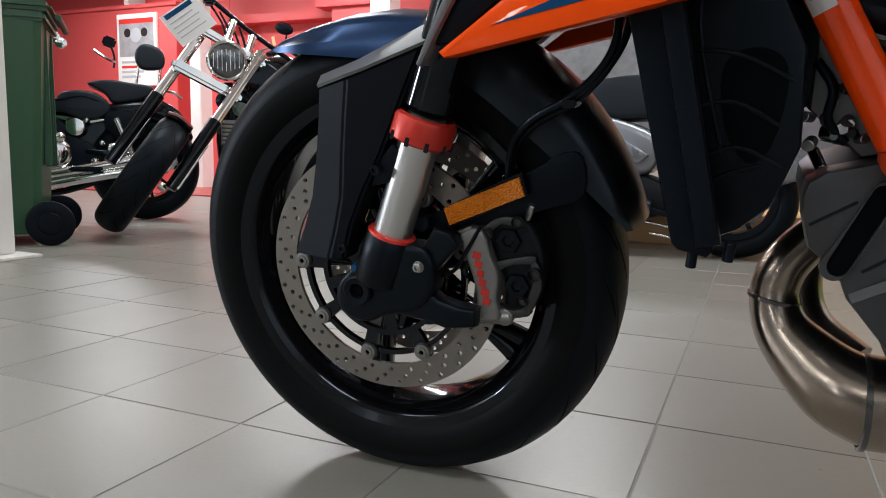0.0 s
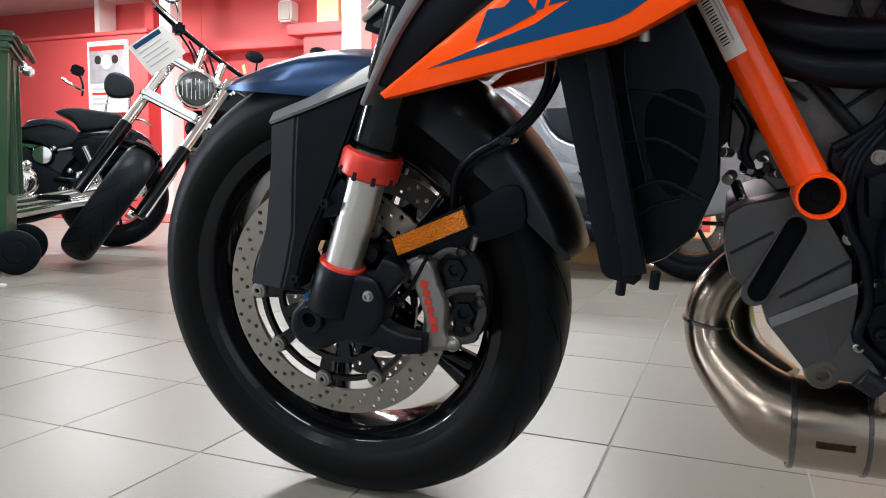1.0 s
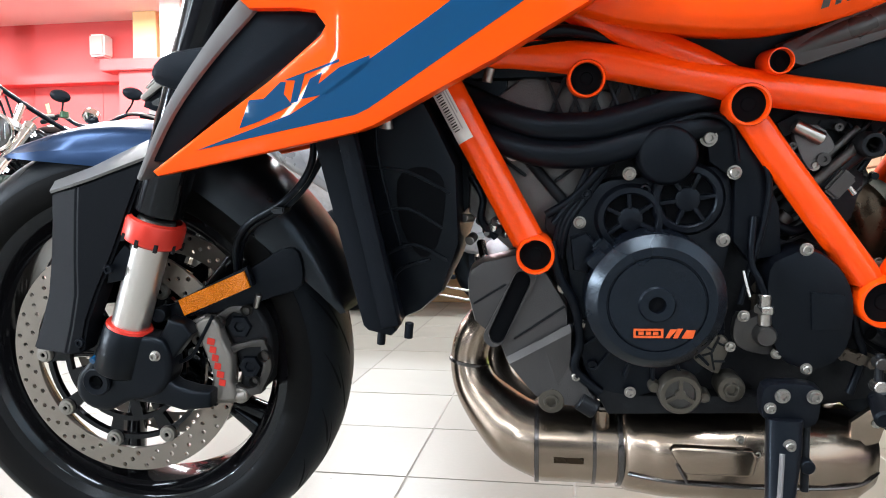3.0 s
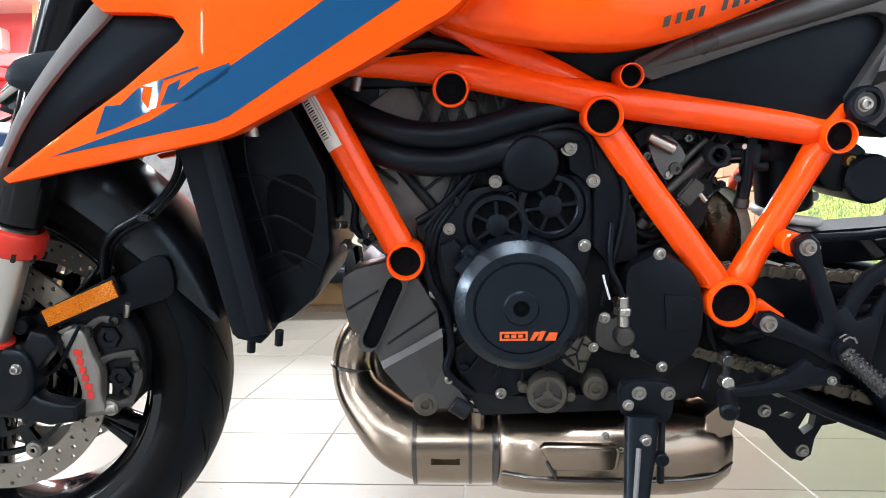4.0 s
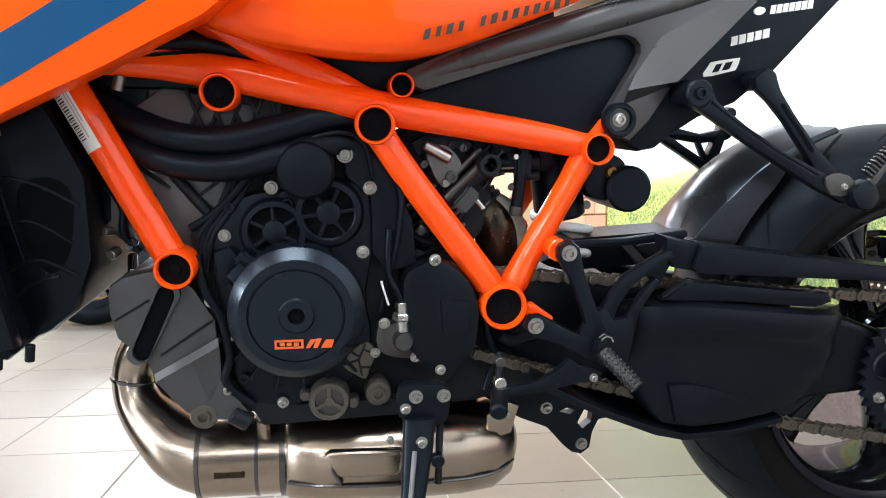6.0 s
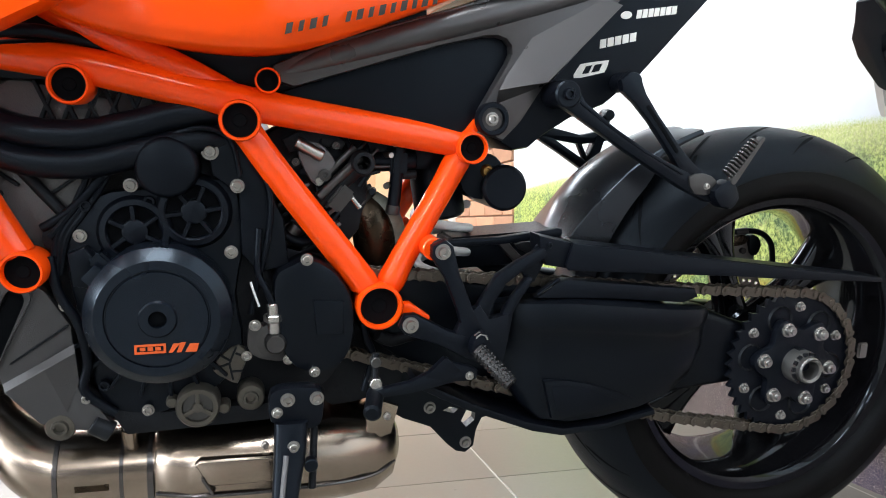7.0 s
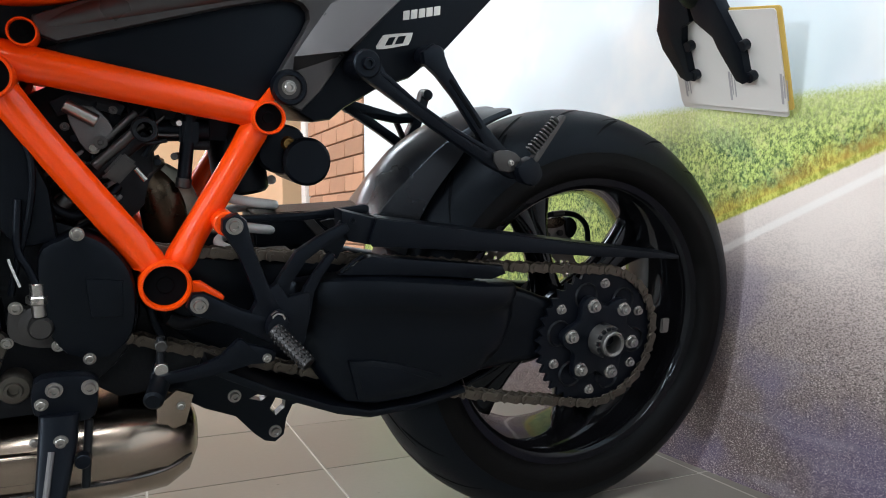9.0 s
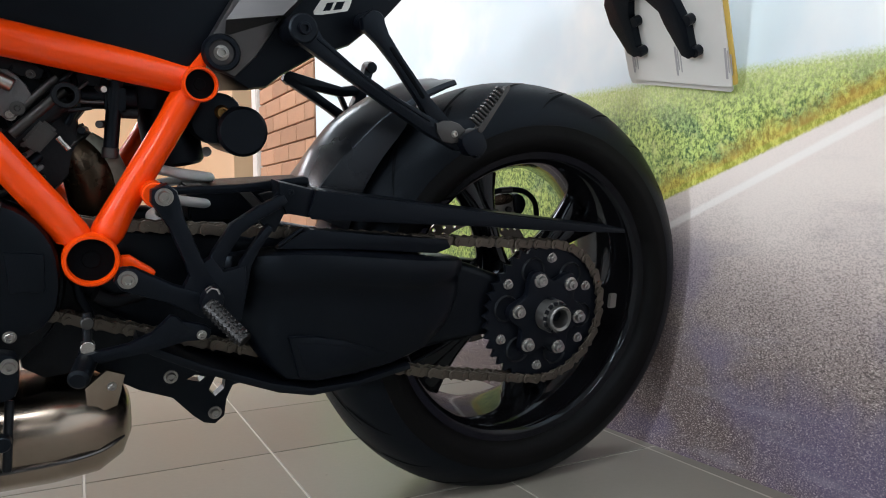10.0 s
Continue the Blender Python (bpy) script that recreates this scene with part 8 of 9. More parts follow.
def simple_wheel(parent, m, R, half, rim_r, spokes=9, disc=True, rim_mat=None):
    w = part("wheel", moved(lathe([(rim_r * 0.86, -half * 0.7), (rim_r + 0.004, -half * 0.72), (rim_r + 0.004, half * 0.72), (rim_r * 0.86, half * 0.7), (rim_r * 0.86, -half * 0.7)], (0, 0, 0), 56), m), rim_mat or GLOSS_BLACK, parent)
    part("tyre", moved(lathe(tyre_profile(R, half, rim_r), (0, 0, 0), 72), m), RUBBER, w, "black tyre", 60)
    tagged(part("tread_groove", moved(grooves(R, half, 18, 0, 0), m), HOLLOW_SHADE, w), kind="stuff")
    part("hub", moved(lathe([(0, -0.06), (0.03, -0.06), (0.035, -0.05), (0.028, 0), (0.035, 0.05), (0.03, 0.06), (0, 0.06)], (0, 0, 0), 20), m), CHROME, w)
    for k in range(spokes):
        a = 2 * math.pi * k / spokes
        part("spoke", moved(rod((0.03 * math.cos(a), 0, 0.03 * math.sin(a)), (rim_r * 0.88 * math.cos(a), 0, rim_r * 0.88 * math.sin(a)), 0.010, 10), m), GLOSS_BLACK, w)
    if disc:
        part("brake_disc", moved(brake_disc(0, 0, 0.145, 0.09, 0.068, 18), m), DISC_STEEL, w, "drilled brake disc")
    return w


def cruiser_front():
    c = tagged(new("cruiser_motorcycle"), "black cruiser with chrome fork, round headlamp and paper tag", "motorcycle", "parked cruisers")
    c.matrix_world = FACE
    axle = Vector((0.82, 0.04, -0.56)).normalized()
    ctr = Vector((0.185, 0.0, 0.312))
    m = turned(ctr, axle, (0.42, 0, 0.9))
    simple_wheel(c, m, 0.325, 0.080, 0.235)
    # fender, a strip of ring over the tyre
    secs = []
    for i in range(15):
        a = radians(18 + 92 * i / 14)
        secs.append([m @ Vector((r * math.cos(a), y, r * math.sin(a))) for y, r in ((-0.072, 0.31), (-0.068, 0.338), (-0.03, 0.350), (0, 0.352), (0.03, 0.350), (0.068, 0.338), (0.072, 0.31))])
    part("fender", thick(loft(secs, cap=False), 0.003), GLOSS_BLACK, c, "gloss black front fender", 60)
    fdir = Vector((-0.41, 0.16, -0.60)).normalized()
    for s, top in ((-1, Vector((0.50, -0.10, 1.05))), (1, Vector((0.765, -0.02, 0.925)))):
        leg = part("fork_tube", rod(top, top + fdir * 0.44, 0.026, 22), CHROME, c, "chrome fork tube")
        part("lower_leg", rod(top + fdir * 0.42, top + fdir * 0.84, 0.034, 22, r2=0.028), GLOSS_BLACK, leg, "black lower fork leg")
        part("leg_trim", rod(top + fdir * 0.55 + axle * 0.03, top + fdir * 0.82 + axle * 0.03, 0.008, 10), CHROME, leg)
        part("cap", rod(top - fdir * 0.03, top + fdir * 0.01, 0.030, 22), CHROME, leg)
    part("upper_clamp", moved(box(-0.19, 0.19, -0.03, 0.03, -0.02, 0.02, 0.012), turned((0.635, -0.05, 0.975), (0.2, 0.95, 0), (0.42, 0, 0.9))), CHROME, c, "chrome upper fork clamp")
    part("lower_clamp", moved(box(-0.19, 0.19, -0.035, 0.035, -0.026, 0.026, 0.015), turned((0.505, -0.02, 0.79), (0.2, 0.95, 0), (0.42, 0, 0.9))), CHROME, c, "chrome lower fork clamp")
    hd = Vector((-0.25, 0.95, -0.05)).normalized()
    hc = Vector((0.60, 0.02, 0.895))
    hl = part("headlamp", lathe([(0, -0.16), (0.05, -0.15), (0.085, -0.09), (0.098, -0.02), (0.10, 0.0), (0.094, 0.012), (0.088, 0.008)], None, 40, m=along(hc, hc + hd)), CHROME, c, "round chrome headlamp")
    part("lens", lathe([(0.088, 0.006), (0.07, 0.018), (0.04, 0.026), (0, 0.03)], None, 40, m=along(hc, hc + hd)), mat("headlamp_glass", (0.16, 0.165, 0.175), 0.12, metal=0.7, var=0.6, scale=40, bump=0.9, bscale=90), hl, "ribbed clear lens")
    part("lamp_ring", lathe([(0.086, 0.012), (0.094, 0.016), (0.1015, 0.010), (0.1015, 0.002)], None, 40, m=along(hc, hc + hd)), CHROME, hl)
    for k in range(7):
        o = hc + hd * 0.027 + Vector((0.95, 0.25, 0)).normalized() * (0.021 * (k - 3))
        part("rib", rod(o - Vector((0, 0, 0.055 - 0.004 * abs(k - 3) ** 1.5)), o + Vector((0, 0, 0.055 - 0.004 * abs(k - 3) ** 1.5)), 0.0022, 6), CHROME, hl)
    part("signal", rod((0.66, -0.06, 0.66), (0.68, -0.02, 0.655), 0.035, 20), mat("green_grey_lens", (0.10, 0.14, 0.12), 0.3), c)
    bars = [(0.50, -0.14, 1.255), (0.58, -0.16, 1.20), (0.72, -0.18, 1.10), (0.88, -0.2, 1.00), (1.02, -0.22, 0.92)]
    hb = part("handlebar", tube(bars, 0.013, 14), BLACK_SATIN, c, "black handlebar")
    part("grip", rod((0.52, -0.14, 1.24), (0.42, -0.08, 1.315), 0.019, 16), RUBBER, hb)
    part("lever", tube([(0.52, -0.10, 1.24), (0.44, -0.03, 1.29), (0.36, 0.02, 1.36)], 0.006, 8), CHROME, hb)
    part("switch_box", box(0.505, 0.565, -0.18, -0.10, 1.19, 1.25, 0.012), BLACK_SATIN, hb)
    part("mirror", lathe([(0, 0.02), (0.045, 0.015), (0.055, 0.0), (0.04, -0.02), (0, -0.03)], (0.50, -0.14, 1.40), 24), CHROME, hb, "round chrome mirror")
    part("mirror_stem", tube([(0.53, -0.14, 1.23), (0.535, -0.14, 1.31), (0.51, -0.14, 1.38)], 0.006, 8), CHROME, hb)
    for rx, rz in ((0.66, 1.10), (0.76, 1.03)):
        part("riser", rod((rx, -0.16, rz + 0.02), (rx - 0.05, -0.08, rz - 0.10), 0.022, 16), CHROME, hb, "chrome riser")
    tag = part("paper_tag", moved(box(-0.105, 0.105, -0.002, 0.002, -0.085, 0.085, 0.001), turned((0.415, 0.06, 1.07), (0.0, 1, 0.1), (-0.62, 0, 0.78))), LABEL_PAPER, c, "white printed paper tag")
    for k in range(5):
        part("text_bar", moved(box(-0.085, 0.07 - 0.02 * (k % 2), 0.0025, 0.004, 0.055 - 0.026 * k, 0.060 - 0.026 * k + (0.018 if k == 0 else 0), 0), turned((0.415, 0.06, 1.07), (0.0, 1, 0.1), (-0.62, 0, 0.78))), BLUE if k == 0 else GREY_INK, tag)
    # body behind the fork
    part("fuel_tank", moved(lathe([(0, -0.30), (0.09, -0.26), (0.15, -0.1), (0.155, 0.08), (0.10, 0.24), (0, 0.28)], (0, 0, 0), 28), pose(0.98, -0.42, 0.84, 0, 0, 35)), GLOSS_BLACK, c, "gloss black fuel tank", 60)
    part("engine", moved(box(-0.18, 0.18, -0.2, 0.2, -0.2, 0.2, 0.05), pose(0.86, -0.42, 0.42, 0, 0, 35)), DARK, c)
    for k in range(5):
        part("fin", moved(box(-0.19, 0.19, -0.21, 0.21, -0.006, 0.006, 0.004), pose(0.86, -0.42, 0.42 + 0.06 * k, 0, 0, 35)), CHROME, c)
    part("down_tube", rod((0.62, -0.12, 0.80), (0.66, -0.22, 0.24), 0.025, 14), GLOSS_BLACK, c)
    part("oil_cooler", box(0.58, 0.66, -0.12, -0.06, 0.46, 0.60, 0.01), ALU, c)
    for k in range(6):
        part("cooler_fin", box(0.578, 0.662, -0.125, -0.055, 0.470 + 0.021 * k, 0.476 + 0.021 * k, 0.001), DARK, c)
    part("signal", moved(lathe([(0, -0.03), (0.022, -0.026), (0.033, -0.008), (0.033, 0.01), (0, 0.014)], (0, 0, 0), 20), pose(0.735, -0.02, 0.585, 0, 0, 20)), ALU, c, "grey finned indicator")
    part("nacelle", slab(smooth([(0.66, 0.90), (0.80, 0.95), (0.92, 0.88), (0.90, 0.74), (0.76, 0.70), (0.68, 0.78)], 3), -0.30, -0.16, 0.03), GLOSS_BLACK, c, "gloss black lamp nacelle", 60)
    part("horn", lathe([(0, -0.02), (0.04, -0.015), (0.048, 0.0), (0.03, 0.02), (0, 0.025)], (0.60, -0.10, 0.70), 20), BLACK_SATIN, c)
    for k in range(4):
        part("cable", tube([(0.54 + 0.05 * k, -0.16, 1.20 - 0.035 * k), (0.60 + 0.04 * k, -0.10, 1.08 - 0.05 * k), (0.63 + 0.03 * k, -0.12, 0.92 - 0.05 * k), (0.68, -0.20, 0.80)], 0.006, 8), BLACK_SATIN, c)
    part("axle_end", rod(ctr + axle * 0.09, ctr + axle * 0.13, 0.022, 16), CHROME, c)
    part("front_caliper", moved(box(-0.05, 0.05, -0.02, 0.03, -0.035, 0.035, 0.012), turned(ctr + axle * 0.085 + Vector((0.06, -0.02, 0.11)), axle, (0.42, 0, 0.9))), CHROME, c, "chrome brake caliper")
    part("exhaust_pipe", tube([(0.70, -0.3, 0.42), (0.60, -0.16, 0.34), (0.66, -0.2, 0.22), (0.9, -0.5, 0.2), (1.3, -0.95, 0.22)], 0.028, 14), CHROME, c)
    part("foot_control", tube([(0.58, -0.02, 0.30), (0.62, -0.02, 0.24), (0.66, -0.10, 0.20)], 0.012, 8), BLACK_SATIN, c)
    mr = turned((1.45, -1.15, 0.33), (0.75, 0.62, -0.15), (0.15, 0, 1))
    simple_wheel(c, mr, 0.33, 0.09, 0.21, 9, False)
    # added dark disc, fills the gap where frame and engine parts stand
    part("dark_filler_disc", moved(lathe([(0, 0.02), (0.17, 0.015), (0.19, 0.0), (0.17, -0.015), (0, -0.02)], (0, 0, 0), 40), mr), DARK, c)
    part("side_cover", slab(smooth([(0.62, 0.72), (0.80, 0.78), (1.0, 0.74), (1.05, 0.55), (0.95, 0.32), (0.70, 0.26), (0.60, 0.40)], 3), -0.5, -0.42, 0.02), GLOSS_BLACK, c)
    part("stand", rod((0.80, -0.3, 0.28), (0.58, -0.2, 0.012), 0.012, 10), BLACK_SATIN, c)
    part("frame_rail", tube([(0.66, -0.22, 0.26), (0.9, -0.5, 0.24), (1.2, -0.9, 0.27), (1.45, -1.12, 0.33)], 0.022, 10), GLOSS_BLACK, c)


cruiser_front()


def cruiser_side():
    c = tagged(new("cruiser_motorcycle"), "black cruiser seen from its side with backrest and chrome engine", "motorcycle", "parked cruisers")
    c.matrix_world = FACE @ Matrix.Translation((0, -1.0, 0))
    part("rider_seat", slab(smooth([(-0.42, 0.72), (-0.28, 0.70), (-0.23, 0.755), (-0.14, 0.775), (-0.04, 0.76), (0.03, 0.70), (0.02, 0.64), (-0.08, 0.60), (-0.22, 0.645), (-0.40, 0.66)], 3), -0.15, 0.13, 0.04, 3), SEAT, c, "black leather saddle", 60)
    part("pillion_seat", slab(smooth([(-0.09, 0.82), (0.02, 0.845), (0.14, 0.835), (0.27, 0.815), (0.24, 0.755), (0.12, 0.72), (0.04, 0.715), (0.0, 0.77)], 3), -0.13, 0.11, 0.035, 3), SEAT, c, "black leather pillion seat", 60)
    part("backrest", slab(smooth([(0.175, 1.00), (0.20, 1.07), (0.26, 1.085), (0.335, 1.05), (0.35, 0.98), (0.32, 0.935), (0.21, 0.93)], 3), -0.05, 0.0, 0.02, 3), SEAT, c, "black padded backrest", 60)
    for x in (0.195, 0.325):
        part("backrest_stay", rod((x, -0.03, 0.945), (x - 0.02, -0.03, 0.80), 0.008, 10), CHROME, c)
    part("rear_fender", slab(smooth([(0.02, 0.70), (0.26, 0.75), (0.42, 0.68), (0.50, 0.52), (0.44, 0.50), (0.34, 0.60), (0.16, 0.62), (0.02, 0.60)], 3), -0.12, 0.10, 0.03), GLOSS_BLACK, c, "gloss black rear fender", 60)
    part("frame_body", slab(smooth([(-0.45, 0.70), (-0.10, 0.66), (0.20, 0.70), (0.30, 0.55), (0.16, 0.36), (-0.10, 0.30), (-0.50, 0.30), (-0.60, 0.50)], 3), -0.08, 0.05, 0.02), GLOSS_BLACK, c, "", 50)
    part("seat_piping", tube([(-0.40, 0.132, 0.70), (-0.24, 0.135, 0.715), (-0.12, 0.134, 0.742), (-0.03, 0.132, 0.715)], 0.006, 8), BLACK_SATIN, c)
    part("seat_pad", slab(smooth([(-0.22, 0.745), (-0.16, 0.765), (-0.08, 0.762), (-0.04, 0.735), (-0.12, 0.725)], 3), -0.11, 0.10, 0.02), SEAT, c, "", 60)
    for x, z, r in ((-0.24, 0.50, 0.028), (-0.02, 0.47, 0.022), (0.04, 0.44, 0.03), (-0.10, 0.60, 0.02), (0.10, 0.40, 0.018), (-0.06, 0.36, 0.024)):
        part("chrome_cap", lathe([(0, 0.165), (r * 0.6, 0.162), (r, 0.150), (r, 0.10)], (x, 0, z), 18), CHROME, c)
    part("tank_strap", tube([(-0.46, 0.145, 0.70), (-0.36, 0.15, 0.72), (-0.30, 0.15, 0.69)], 0.010, 8), CHROME, c)
    part("grab_rail", tube([(0.30, 0.05, 0.80), (0.38, 0.06, 0.795), (0.44, 0.04, 0.76)], 0.009, 8), CHROME, c)
    part("belt_guard", strap([(-0.10, 0.42), (0.10, 0.40), (0.26, 0.36)], [0.03, 0.04, 0.03], 0.115, 0.135, 0.006), GLOSS_BLACK, c)
    part("side_cover_trim", strap([(-0.30, 0.62), (-0.10, 0.60), (0.05, 0.615)], [0.02, 0.03, 0.02], 0.055, 0.075, 0.006), CHROME, c)
    part("side_bag", slab(smooth([(0.02, 0.66), (0.18, 0.665), (0.22, 0.60), (0.19, 0.51), (0.06, 0.505), (0.0, 0.57)], 3), 0.06, 0.14, 0.02), BLACK, c)
    simple_wheel(c, turned((0.22, -0.01, 0.325), (0.15, 1, 0), (0, 0, 1)), 0.325, 0.085, 0.215, 9, False)
    simple_wheel(c, turned((-1.30, -0.01, 0.325), (0.05, 1, 0), (0, 0, 1)), 0.325, 0.068, 0.235, 9, False)
    part("fuel_tank", slab(smooth([(-0.85, 0.86), (-0.62, 0.93), (-0.42, 0.84), (-0.34, 0.74), (-0.45, 0.68), (-0.75, 0.72)], 3), -0.16, 0.14, 0.05, 3), mat("dark_red_paint", (0.06, 0.006, 0.008), 0.2, coat=0.6), c, "dark red fuel tank", 60)
    eng = part("engine", slab([(-0.72, 0.62), (-0.30, 0.64), (-0.14, 0.52), (-0.16, 0.28), (-0.60, 0.24), (-0.74, 0.34)], -0.14, 0.10, 0.02), DARK, c, "black and chrome twin engine")
    part("round_cover", lathe([(0, 0.155), (0.05, 0.15), (0.055, 0.142), (0.10, 0.138), (0.115, 0.125), (0.118, 0.09)], (-0.30, 0, 0.40), 36), CHROME, eng, "round chrome cover")
    part("primary_cover", slab(smooth([(-0.36, 0.50), (-0.22, 0.52), (-0.06, 0.44), (-0.04, 0.34), (-0.16, 0.27), (-0.34, 0.28)], 3), 0.08, 0.12, 0.012), BLACK_SATIN, eng)
    for k in range(6):
        part("fin", box(-0.52, -0.30, 0.02, 0.125, 0.52 + 0.025 * k, 0.53 + 0.025 * k, 0.003), ALU, eng)
    part("air_cleaner", lathe([(0, 0.16), (0.05, 0.155), (0.06, 0.13), (0.06, 0.09)], (-0.16, 0, 0.56), 24), CHROME, eng)
    for dz, x1 in ((0.0, 0.34), (0.055, 0.22)):
        part("exhaust_pipe", tube([(-0.62, 0.13, 0.30), (-0.40, 0.15, 0.215 + dz), (-0.05, 0.15, 0.275 + dz), (x1, 0.15, 0.33 + dz)], [0.025, 0.028, 0.032, 0.036], 16), CHROME, c, "chrome exhaust pipe")
    part("foot_board", box(-0.20, -0.02, 0.12, 0.20, 0.30, 0.33, 0.01), BLACK_SATIN, c)
    part("frame_rail", tube([(-0.9, 0.08, 0.60), (-0.75, 0.10, 0.20), (-0.3, 0.10, 0.17), (0.1, 0.10, 0.30), (0.25, 0.1, 0.32)], 0.02, 10), GLOSS_BLACK, c)
    part("shock", rod((0.16, 0.12, 0.36), (0.06, 0.12, 0.62), 0.025, 14), CHROME, c)
    part("fork", rod((-1.30, 0.10, 0.33), (-0.98, 0.10, 1.0), 0.026, 14), CHROME, c)
    part("fork", rod((-1.30, -0.10, 0.33), (-0.98, -0.10, 1.0), 0.026, 14), CHROME, c)
    part("handlebar", tube([(-0.98, -0.35, 1.12), (-0.96, -0.1, 1.03), (-0.96, 0.1, 1.03), (-0.80, 0.34, 1.10), (-0.70, 0.36, 1.09)], 0.013, 10), CHROME, c)
    part("mirror", moved(lathe([(0, 0.02), (0.05, 0.012), (0.062, 0), (0.04, -0.02), (0, -0.03)], (0, 0, 0), 20), pose(-0.74, 0.2, 1.24, 0, 0, 0)), CHROME, c)
    part("stand", rod((-0.40, 0.08, 0.19), (-0.46, 0.22, 0.012), 0.012, 10), BLACK_SATIN, c)
    for x, z, r in ((-0.30, 0.90, 0.05), (-0.24, 1.04, 0.035), (-0.20, 1.01, 0.03)):
        part("gauge", lathe([(0, 0.36), (r, 0.355), (r * 1.1, 0.33), (r * 0.8, 0.28), (0, 0.26)], (x, 0, z), 20), CHROME if z > 1 else BLACK, c)
    part("rear_lever", tube([(-0.04, 0.3, 0.99), (0.02, 0.3, 0.95), (0.07, 0.28, 0.93)], 0.008, 8), CHROME, c)
    part("screen_mirror", moved(box(-0.035, 0.035, -0.01, 0.01, -0.03, 0.03, 0.012), pose(0.04, 0.25, 1.045, 0, 20, 0)), BLACK, c)
    part("mirror_stem", tube([(0.05, 0.25, 1.02), (0.065, 0.26, 0.96), (0.06, 0.28, 0.90)], 0.006, 8), BLACK_SATIN, c)


cruiser_side()


def parked_roadster():
    c = tagged(new("parked_motorcycle"), "black motorcycle with a raised black mirror and green reservoir", "motorcycle")
    c.location = (-0.75, 2.2, 0)
    for y, h in ((-0.42, 0.062), (1.02, 0.085)):
        simple_wheel(c, Matrix.Translation((0, y, 0.305)) @ pose(0, 0, 0, 0, 0, 90), 0.305, h, 0.215, 5, y < 0)
    for s in (-1, 1):
        part("fork_leg", rod((0.105 * s, -0.42, 0.30), (0.105 * s, -0.06, 1.02), 0.027, 18), BLACK_SATIN, c, "black fork leg")
    part("upper_clamp", box(-0.15, 0.15, -0.12, 0.02, 0.985, 1.02, 0.012), BLACK_SATIN, c)
    part("lower_clamp", box(-0.14, 0.14, -0.20, -0.08, 0.76, 0.80, 0.012), BLACK_SATIN, c)
    part("headlamp", lathe([(0, -0.10), (0.06, -0.095), (0.085, -0.06), (0.088, 0.0), (0.05, 0.06), (0, 0.07)], (0, -0.20, 0.90), 28), BLACK_SATIN, c, "round black headlamp")
    part("clock", moved(lathe([(0, 0.03), (0.045, 0.028), (0.052, 0.015), (0.052, -0.02), (0.03, -0.04), (0, -0.045)], (0, 0, 0), 24), pose(0.02, -0.02, 1.105, 50, 0, 0)), CHROME, c, "chrome-rimmed round clock")
    hb = part("handlebar", tube([(-0.40, 0.10, 1.10), (-0.24, 0.05, 1.125), (-0.08, 0.0, 1.055), (0.08, 0.0, 1.055), (0.24, 0.05, 1.125), (0.40, 0.10, 1.10)], 0.012, 12), BLACK_SATIN, c, "black handlebar")
    for s in (-1, 1):
        part("grip", rod((0.29 * s, 0.07, 1.118), (0.42 * s, 0.11, 1.098), 0.018, 14), RUBBER, hb)
        part("lever", tube([(0.25 * s, 0.0, 1.12), (0.34 * s, -0.02, 1.115), (0.44 * s, 0.03, 1.09)], 0.007, 8), ALU, hb)
        part("mirror", moved(lathe([(0, 0.014), (0.052, 0.010), (0.062, 0.0), (0.045, -0.016), (0, -0.022)], (0, 0, 0), 24), pose(-0.205 * (1 if s < 0 else -1.4), 0.0, 1.240, 0, 14, 20) @ Matrix.Diagonal((1.0, 1, 0.62, 1))), BLACK, hb, "oval black mirror")
        part("mirror_stem", tube([(0.22 * s, 0.03, 1.13), (0.205 * s * (1 if s < 0 else 1.3), 0.02, 1.18), (0.19 * s * (1 if s < 0 else 1.5), 0.01, 1.222)], 0.006, 8), BLACK_SATIN, hb)
    part("reservoir", rod((-0.165, -0.02, 1.100), (-0.165, -0.02, 1.140), 0.026, 18), GREEN_BIN, hb, "small green fluid reservoir")
    part("tag", moved(box(-0.012, 0.012, -0.002, 0.002, -0.03, 0.03, 0.001), pose(-0.29, 0.0, 1.165, 0, -15, 0)), YELLOW_LIT, hb, "yellow paper tag")
    part("fuel_tank", moved(lathe([(0, -0.28), (0.08, -0.25), (0.15, -0.12), (0.16, 0.05), (0.11, 0.22), (0, 0.27)], (0, 0, 0), 26), Matrix.Translation((0, 0.30, 0.84)) @ Matrix.Diagonal((1, 1, 0.75, 1))), GLOSS_BLACK, c, "gloss black fuel tank", 60)
    part("seat", box(-0.13, 0.13, 0.50, 1.10, 0.74, 0.83, 0.035, seg=3), SEAT, c, "black seat")
    part("engine", box(-0.20, 0.20, 0.10, 0.60, 0.26, 0.66, 0.05, seg=3), DARK, c)
    part("swing_arm", box(-0.12, 0.12, 0.55, 0.98, 0.29, 0.35, 0.02), BLACK_SATIN, c)
    part("frame", tube([(0, -0.10, 0.86), (0, 0.12, 0.60), (0, 0.40, 0.24), (0, 0.60, 0.40), (0, 0.90, 0.74)], 0.022, 10), BLACK_SATIN, c)
    part("stand", rod((-0.10, 0.45, 0.28), (-0.26, 0.42, 0.010), 0.012, 10), BLACK_SATIN, c)


parked_roadster()


